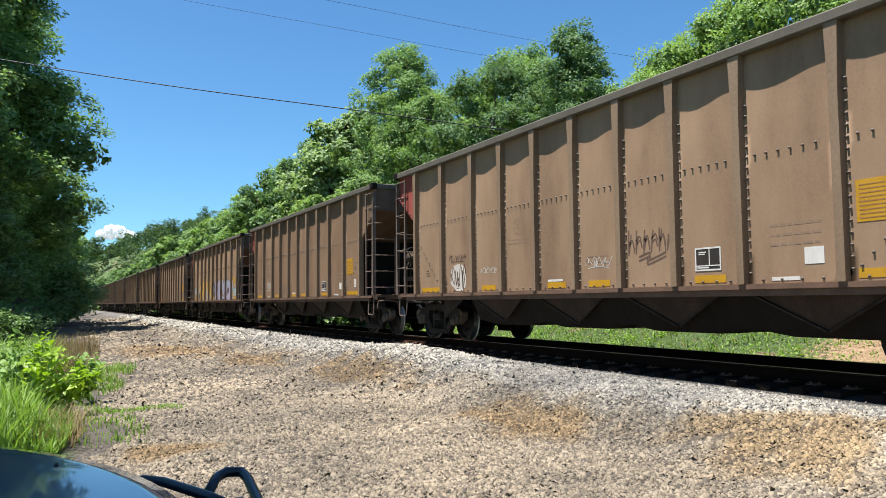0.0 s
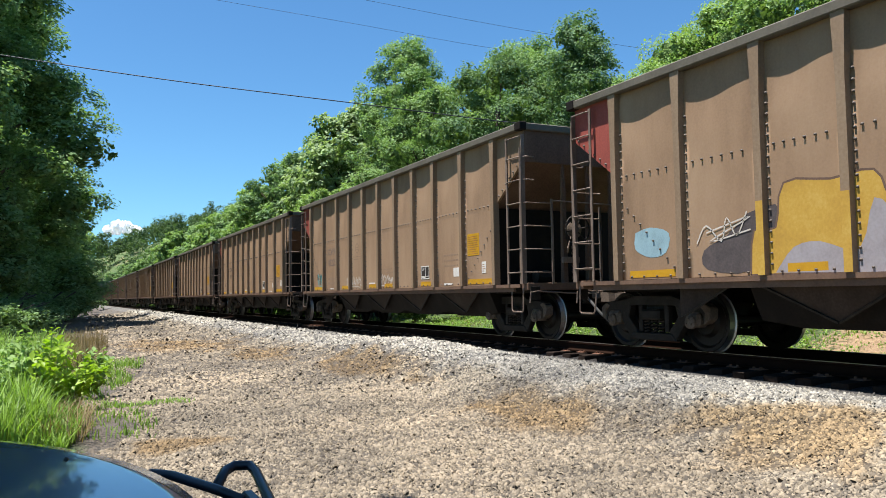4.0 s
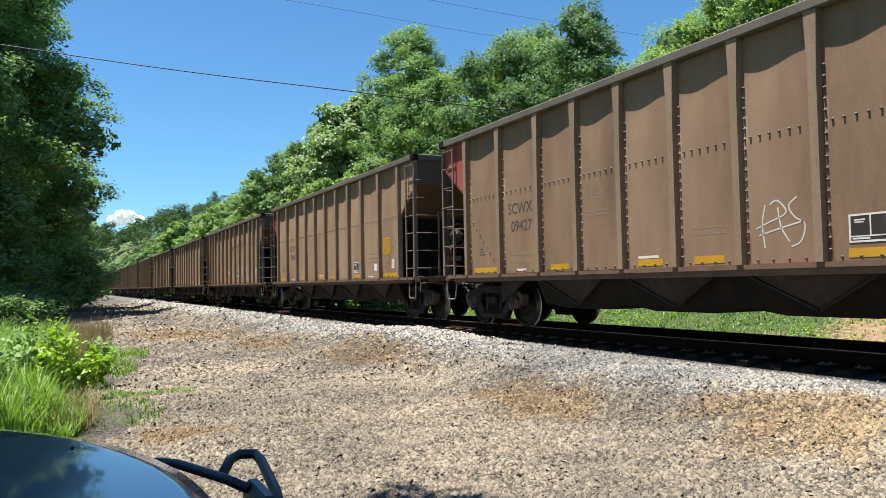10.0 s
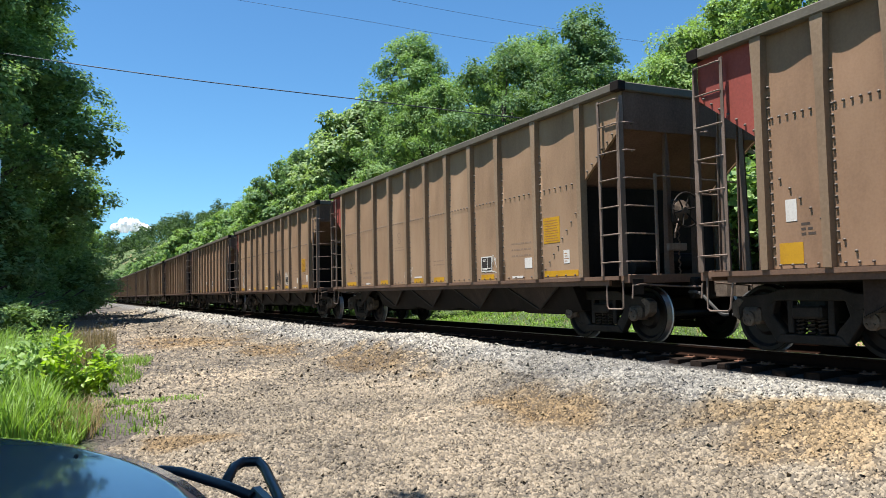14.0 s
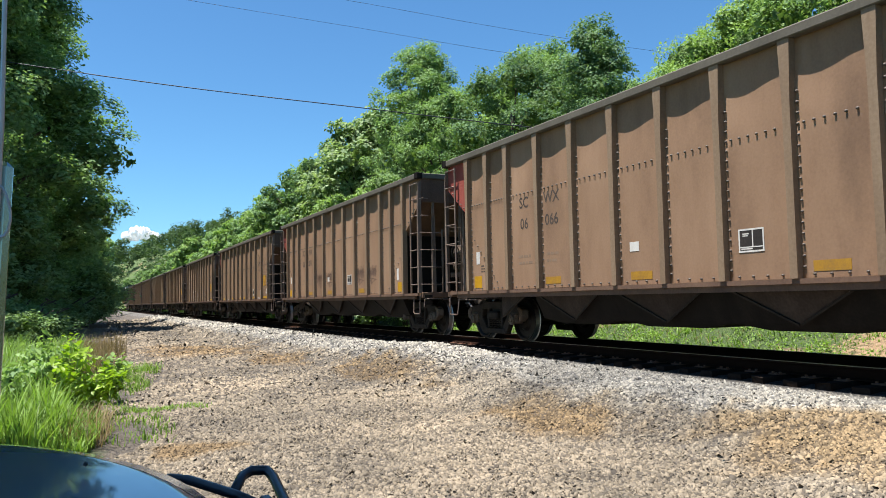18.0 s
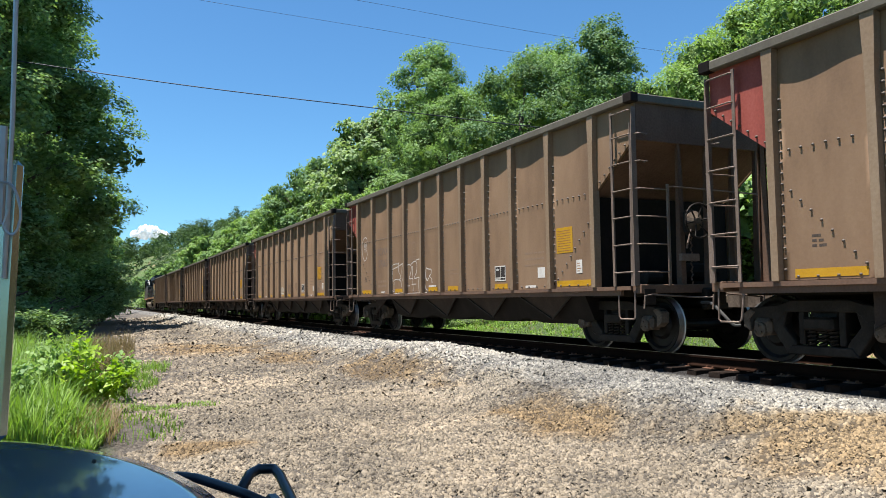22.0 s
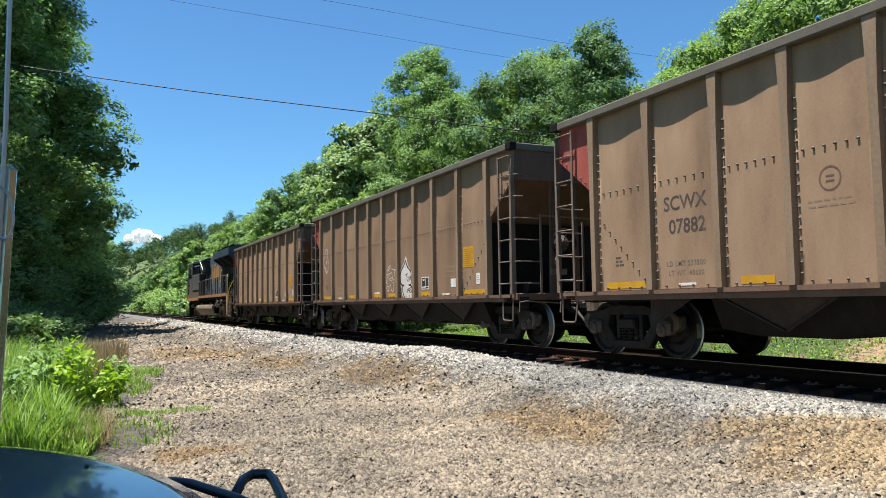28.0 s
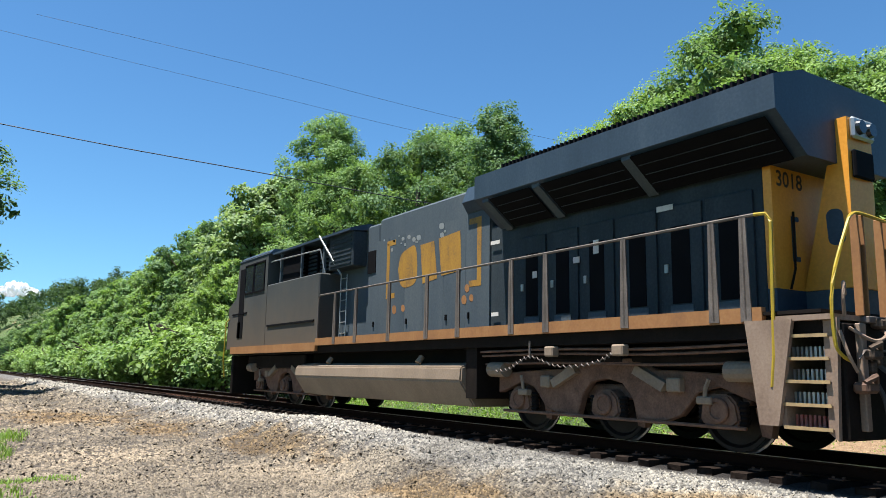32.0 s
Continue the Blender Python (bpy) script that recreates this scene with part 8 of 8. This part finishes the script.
    bm = bmesh.new()
    tube(bm, [(W, -9.25, 2.86), (W, -9.40, 2.85), (W - 0.01, -9.47, 2.74), (W - 0.03, -9.44, 1.2), (W - 0.03, -9.40, 0.85)], 0.022, 6)
    part("end_handrail", bm, M["rail_yellow"], loco, "yellow step handrail")
    bm = bmesh.new()
    tube(bm, curve_pts([(-0.44, -10.20, 2.76), (-0.95, -10.20, 2.79), (-1.14, -10.20, 2.76), (-1.26, -10.20, 2.62), (-1.58, -10.18, 1.95), (-1.60, -10.18, 1.36), (-1.52, -10.20, 1.20), (-1.36, -10.22, 1.13)], 4), 0.020, 6)
    part("end_handrail", bm, M["rail_yellow"], loco, "yellow end handrail")
    # steps at the near corner
    well = part("step_well", boxes((-1.50, -0.75, -9.52, -9.46, 0.42, 1.62), (-1.55, -0.55, -10.14, -9.46, 1.58, 1.64)), M["step"], loco, "dusty step well with open treads")
    bm = bmesh.new()
    prism(bm, [(-9.08, 1.60), (-9.68, 1.60), (-9.46, 0.42), (-9.22, 0.42)], "x", W - 0.04, W + 0.02)
    part("stringer", bm, M["step"], well)
    bm = bmesh.new()
    prism(bm, [(-10.0, 1.60), (-10.16, 1.60), (-10.10, 0.30), (-10.0, 0.38)], "x", -1.50, -1.44)
    part("stringer", bm, M["step"], well)
    for k in range(5):
        part("tread", boxes((-1.52, -1.15, -10.06, -9.50, 0.40 + 0.25 * k, 0.425 + 0.25 * k), bevel=0.004), M["step"], well)
        part("nosing", boxes((-1.535, -1.522, -10.06, -9.50, 0.395 + 0.25 * k, 0.432 + 0.25 * k)), M["nosing"], well, "worn yellow step edge")
        bm = bmesh.new()
        for j in range(10):
            box(bm, -1.36, -1.33, -10.04 + 0.053 * j, -10.012 + 0.053 * j, 0.426 + 0.25 * k, 0.55 + 0.25 * k)
        part("riser_grille", bm, M["bare"] if k else M["riser_red"], well, "upright riser bars" if k else "red and grey riser bars")
    part("pilot", boxes((-1.4, 1.4, -10.16, -10.02, 0.30, 1.55), bevel=0.02), M["under"], loco, "rear pilot plate")
    bm = bmesh.new()
    tube(bm, curve_pts([(-0.79, -10.22, 1.55), (-0.52, -10.36, 1.49), (-0.23, -10.46, 1.26), (0.12, -10.50, 1.10), (0.46, -10.52, 1.20), (0.64, -10.50, 1.46), (0.82, -10.44, 1.68)], 6), 0.030, 8)
    part("jumper_cable", bm, M["step"], loco, "thick pale jumper cable in a loop")
    for k, pts in enumerate((((-0.86, -10.18, 1.14), (-0.73, -10.32, 0.93), (-0.71, -10.36, 0.51), (-0.69, -10.34, 0.22)), ((-0.68, -10.18, 1.12), (-0.53, -10.34, 0.74), (-0.48, -10.38, 0.42), (-0.43, -10.36, 0.17)),
                             ((-0.98, -10.18, 1.05), (-0.92, -10.30, 0.74), (-0.90, -10.32, 0.44), (-0.86, -10.30, 0.26)), ((0.40, -10.18, 1.1), (0.52, -10.34, 0.8), (0.56, -10.36, 0.45), (0.58, -10.34, 0.24)))):
        bm = bmesh.new()
        tube(bm, curve_pts(pts, 5), 0.027, 7)
        hose = part("air_hose", bm, M["hose"], loco, "dusty rubber air hose")
        x, y, z = pts[-1]
        part("glad_hand", boxes((x - 0.045, x + 0.045, y - 0.05, y + 0.03, z - 0.06, z + 0.05), bevel=0.02), M["journal"], hose, "cast hose coupling")
        x, y, z = pts[0]
        part("angle_cock", boxes((x - 0.05, x + 0.05, y - 0.08, y + 0.03, z - 0.04, z + 0.09), bevel=0.02), M["journal"], hose, "cast angle cock")
    bm = bmesh.new()
    tube(bm, [(-1.30, -10.26, 1.16), (-1.22, -10.28, 1.25), (0.24, -10.28, 1.28)], 0.014, 6)
    part("uncoupling_lever", bm, M["handrail"], loco, "thin steel uncoupling lever")
    part("receptacle", boxes((-0.88, -0.66, -10.30, -10.16, 1.50, 1.62), bevel=0.03), M["journal"], loco, "hinged cable receptacle")
    part("receptacle_lid", boxes((-0.80, -0.55, -10.33, -10.30, 1.53, 1.64), bevel=0.01), M["handrail"], loco)
    part("warning_tag", boxes((-0.27, -0.05, -10.19, -10.162, 0.40, 0.50), bevel=0.004), O, loco, "small orange warning tag")
    for x, z0, z1 in ((-0.20, 0.70, 0.92), (0.02, 0.62, 0.86), (-0.32, 0.56, 0.64)):
        part("pilot_bracket", boxes((x - 0.05, x + 0.05, -10.22, -10.162, z0, z1), bevel=0.012), M["handrail"], loco, "small grey pilot bracket")
    part("pilot_rib", boxes((-1.18, -1.08, -10.24, -10.16, 0.40, 1.55), bevel=0.012), M["step"], loco, "dusty upright rib of the pilot")
    for x in (-0.96, -0.45, 0.92, 1.34):
        bm = boxes((x - 0.065, x - 0.045, -10.20, -10.10, 1.64, 2.78), (x + 0.045, x + 0.065, -10.20, -10.10, 1.64, 2.78), bevel=0.006)
        post = part("end_post", bm, O, loco, "orange channel post of the end railing")
        part("post_web", boxes((x - 0.044, x + 0.044, -10.14, -10.10, 1.64, 2.76)), M["under"], post)
    part("platform_lip", boxes((-1.0, 1.4, -10.24, -10.10, 1.56, 1.635), bevel=0.008), M["handrail"], loco, "worn grey edge of the end platform")
    for x, y, z, c in ((-1.22, -10.26, 0.86, "sill"), (-1.05, -10.24, 1.22, "journal")):
        bm = boxes((x - 0.12, x + 0.12, y - 0.10, y + 0.08, z - 0.06, z + 0.06), bevel=0.03)
        tube(bm, [(x - 0.10, y - 0.06, z + 0.05), (x, y - 0.12, z + 0.12), (x + 0.10, y - 0.06, z + 0.05)], 0.035, 6)
        part("hose_bracket", bm, M[c], loco, "rusty hose bracket")
    for pts in (((-1.35, -10.16, 1.62), (-1.46, -10.22, 1.80), (-1.40, -10.20, 1.98), (-1.28, -10.14, 1.86)), ((-1.28, -10.16, 1.50), (-1.10, -10.32, 1.36), (-0.90, -10.36, 1.42), (-0.7, -10.2, 1.5)),
                ((-1.48, -10.17, 1.46), (-1.46, -10.24, 1.20), (-1.34, -10.26, 1.02))):
        bm = bmesh.new()
        tube(bm, curve_pts(pts, 5), 0.020, 6)
        part("cable_loop", bm, M["step"], loco, "dusty looped control cable")
    bm = boxes((-0.13, 0.13, -10.7, -10.1, 0.78, 0.98), bevel=0.02)
    prism(bm, [(-0.17, -10.68), (-0.17, -10.93), (-0.04, -11.03), (0.08, -10.98), (0.16, -10.82), (0.17, -10.68)], "z", 0.74, 1.02)
    part("coupler", bm, M["truck"], loco, "cast-steel knuckle coupler")
    bm = boxes((-0.13, 0.13, 10.6, 11.1, 0.78, 0.98), bevel=0.02)
    part("coupler", bm, M["truck"], loco)
    part("plough", boxes((-1.3, 1.3, 10.62, 10.78, 0.15, 1.4), bevel=0.03), M["under"], loco)
    bm = bmesh.new()
    tube(bm, [(-1.5, 10.6, 2.6), (-1.56, 10.75, 2.5), (-1.56, 10.82, 1.2), (-1.5, 10.8, 0.7)], 0.022, 6)
    part("end_handrail", bm, M["rail_yellow"], loco, "yellow front handrail")
    # fuel tank
    bm = bmesh.new()
    prism(bm, [(-1.50, 1.06), (-1.52, 0.80), (-1.20, 0.34), (1.20, 0.34), (1.52, 0.80), (1.50, 1.06), (1.2, 1.14), (-1.2, 1.14)], "y", -3.1, 4.7)
    bmesh.ops.bevel(bm, geom=list(bm.edges), offset=0.03, segments=2, affect="EDGES")
    tank = part("fuel_tank", bm, M["tank"], loco, "dusty tan fuel tank")
    for y in (2.9, -1.4):
        c = bmesh.new()
        bmesh.ops.create_cone(c, cap_ends=True, segments=12, radius1=0.07, radius2=0.06, depth=0.16, matrix=Matrix.Translation((-1.34, y, 1.20)) @ Matrix.Rotation(radians(35), 4, "Y"))
        part("filler", c, M["tank"], tank)
    part("tank_saddle", boxes((-0.95, 0.95, -3.45, 5.2, 1.0, 1.42)), M["under"], loco, "dark frame over the fuel tank")
    part("tank_bracket", boxes((-1.4, 1.4, -3.45, -3.12, 0.5, 1.4)), M["under"], loco)
    bm = tubes([[(-1.5, -5.05, 1.48), (-1.5, -5.05, 1.22)]], 0.018, 5)
    line = [(-1.5, -3.9, 0.98), (-1.5, -4.5, 1.02), (-1.5, -5.05, 1.22), (-1.5, -5.7, 1.08), (-1.5, -6.4, 1.10), (-1.5, -6.9, 1.25)]
    for k, p in enumerate(curve_pts(line, 11)[6:]):
        d = 0.02 if k % 2 else -0.02
        tube(bm, [(p[0] - 0.012, p[1] + 0.028, p[2] - d), (p[0] - 0.022, p[1], p[2]), (p[0] - 0.012, p[1] - 0.028, p[2] + d)], 0.010, 4)
    part("sand_hose", bm, M["handrail"], loco, "pale braided hose")
    for y, w in ((-7.0, 0.22), (-5.55, 0.2)):
        part("junction_box", boxes((-1.55, -1.40, y - w / 2, y + w / 2, 1.22, 1.38), bevel=0.02), M["tank"], loco)
    # air tanks, pipes and gear hung under the frame
    for y0, y1 in ((-9.0, -6.9), (-6.7, -3.5)):
        bm = bmesh.new()
        bmesh.ops.create_cone(bm, cap_ends=True, segments=14, radius1=0.2, radius2=0.2, depth=y1 - y0, matrix=Matrix.Translation((-0.95, (y0 + y1) / 2, 1.24)) @ Matrix.Rotation(radians(90), 4, "X"))
        part("air_tank", bm, M["under"], loco, "sooty air tank under the frame")
    part("gear_casing", boxes((-0.7, 0.7, -8.9, -3.6, 0.95, 1.40), bevel=0.04), M["under"], loco)
    part("gear_casing", boxes((-1.2, 1.2, 4.8, 9.4, 1.00, 1.40), bevel=0.04), M["under"], loco)
    for z, x in ((1.34, -1.42), (1.27, -1.38), (1.13, -1.30)):
        bm = bmesh.new()
        tube(bm, curve_pts([(x, -9.0, z), (x, -7.5, z - 0.03), (x, -5.5, z), (x, -3.6, z - 0.02)], 4), 0.02, 6)
        part("brake_pipe", bm, M["loco_truck"], loco, "dusty brake pipe")
    # trucks
    for c in (-6.36, 6.36):
        tr = part("truck", boxes((-0.95, 0.95, -2.3, 2.3, 0.60, 0.82), bevel=0.03), M["loco_truck"], loco, "dusty brown three-axle truck")
        tr.location = (0, c, 0)
        for s in (-1, 1):
            bm = bmesh.new()
            x0, x1 = sorted((s * 0.98, s * 1.12))
            prism(bm, [(-2.62, 0.62), (-2.62, 0.96), (-1.55, 1.02), (-0.95, 1.04), (-0.55, 1.20), (0.55, 1.20), (0.95, 1.04), (1.55, 1.02), (2.62, 0.96), (2.62, 0.62), (2.34, 0.70), (2.0, 0.82), (1.66, 0.74), (1.38, 0.44), (1.10, 0.34), (0.62, 0.34), (0.50, 0.66), (0.32, 0.84), (0.0, 0.90), (-0.32, 0.84), (-0.50, 0.66), (-0.62, 0.34), (-1.10, 0.34), (-1.38, 0.44), (-1.66, 0.74), (-2.0, 0.82), (-2.34, 0.70)], "x", x0, x1)
            bmesh.ops.bevel(bm, geom=list(bm.edges), offset=0.015, segments=1, affect="EDGES")
            part("side_frame", bm, M["loco_truck"], tr, "cast-steel side frame")
            for q in (-2.0, 0.0, 2.0):
                bm = bmesh.new()
                prism(bm, [(q - 0.30, 0.40), (q - 0.26, 0.62), (q - 0.14, 0.74), (q + 0.14, 0.74), (q + 0.26, 0.62), (q + 0.30, 0.40), (q + 0.16, 0.30), (q - 0.16, 0.30)], "x", *sorted((s * 0.92, s * 1.16)))
                bmesh.ops.bevel(bm, geom=list(bm.edges), offset=0.03, segments=2, affect="EDGES")
                lathe(bm, [(s * 1.16, 0.05), (s * 1.16, 0.155), (s * 1.19, 0.165), (s * 1.21, 0.15), (s * 1.21, 0.11), (s * 1.19, 0.10), (s * 1.19, 0.04)], 18, (0, q, LOCO_R))
                part("journal_box", bm, M["loco_truck"], tr, "large axle box")
        for q, d in ((-2.45, 1), (2.45, -1)):
            c2 = bmesh.new()
            bmesh.ops.create_cone(c2, cap_ends=True, segments=14, radius1=0.13, radius2=0.13, depth=0.42, matrix=Matrix.Translation((-1.25, q, 1.02)) @ Matrix.Rotation(radians(90), 4, "X"))
            part("brake_cylinder", c2, M["tank"], tr, "dusty brake cylinder")
            bm = boxes((-1.24, -1.12, *span(q + d * 0.50, q + d * 0.74), 0.60, 0.70), bevel=0.015)
            tube(bm, [(-1.20, q + d * 0.62, 0.68), (-1.21, q + d * 0.60, 0.80), (-1.20, q + d * 0.55, 0.92)], 0.03, 6)
            part("sand_nozzle", bm, M["tank"], tr, "pale sand nozzle and bracket")
        for q in (-2.0, 0.0, 2.0):
            for e in (-0.30, 0.30):
                sp = bmesh.new()
                lathe(sp, [(k * 0.03 - 0.15, 0.075 if k % 2 else 0.055) for k in range(11)], 10)
                bmesh.ops.rotate(sp, verts=sp.verts, matrix=Matrix.Rotation(radians(90), 3, "Y"))
                bmesh.ops.translate(sp, verts=sp.verts, vec=(-1.06, q + e, 0.50))
                part("spring", sp, M["under"], tr, "coil spring")
            bm = bmesh.new()
            prism(bm, [(q - 0.62, 0.42), (q - 0.50, 0.60), (q - 0.38, 0.58), (q - 0.46, 0.24), (q - 0.58, 0.22)], "x", -0.95, -0.82)
            part("brake_shoe", bm, M["loco_truck"], tr, "cast brake shoe")
        bm = bmesh.new()
        tube(bm, [(-1.17, -2.4, 0.33), (-1.17, 2.4, 0.33)], 0.025, 6)
        part("brake_rod", bm, M["loco_truck"], tr, "long brake rod")
        for q in (-0.9, 0.85):
            bm = bmesh.new()
            prism(bm, [(q - 0.3, 0.86), (q - 0.22, 0.74), (q + 0.3, 0.98), (q + 0.22, 1.10)] if q < 0 else [(q - 0.3, 0.98), (q - 0.22, 1.10), (q + 0.3, 0.86), (q + 0.22, 0.74)], "x", -1.22, -1.12)
            d = part("damper", bm, M["tank"], tr, "dusty shock damper")
            part("damper_foot", boxes((-1.24, -1.11, *span(q * 1.36, q * 1.62), 0.74, 0.93), bevel=0.02), M["tank"], d, "dusty damper bracket")
        for q in (-2.0, 0.0, 2.0):
            wheelset(tr, q, LOCO_R)
    return loco


loco = build_loco()
LOCO_Y = FIRST + CAR_PITCH * 18 + 8.25 + 11.15


def motions():
    """The train rolls by; every car keeps its place in the train and its wheels turn."""
    for n, car in C.items():
        walk(car, [(t, pose(TRACK_X, FIRST + CAR_PITCH * n - train_offset(t), 0)) for t in range(33)])
    walk(loco, [(t, pose(TRACK_X, LOCO_Y - train_offset(t), 0)) for t in range(33)])
    turns = [(f / 30, train_offset(f / 30)) for f in range(961)]
    for thing, r in [(car, AXLE_R) for car in C.values()] + [(loco, LOCO_R)]:
        for truck in thing.children:
            for w in truck.children:
                if w.name.startswith("wheelset"):
                    q = w.location.y
                    walk(w, [(t, pose(0, q, r) @ Matrix.Rotation(d / r, 4, "X")) for t, d in turns])


motions()
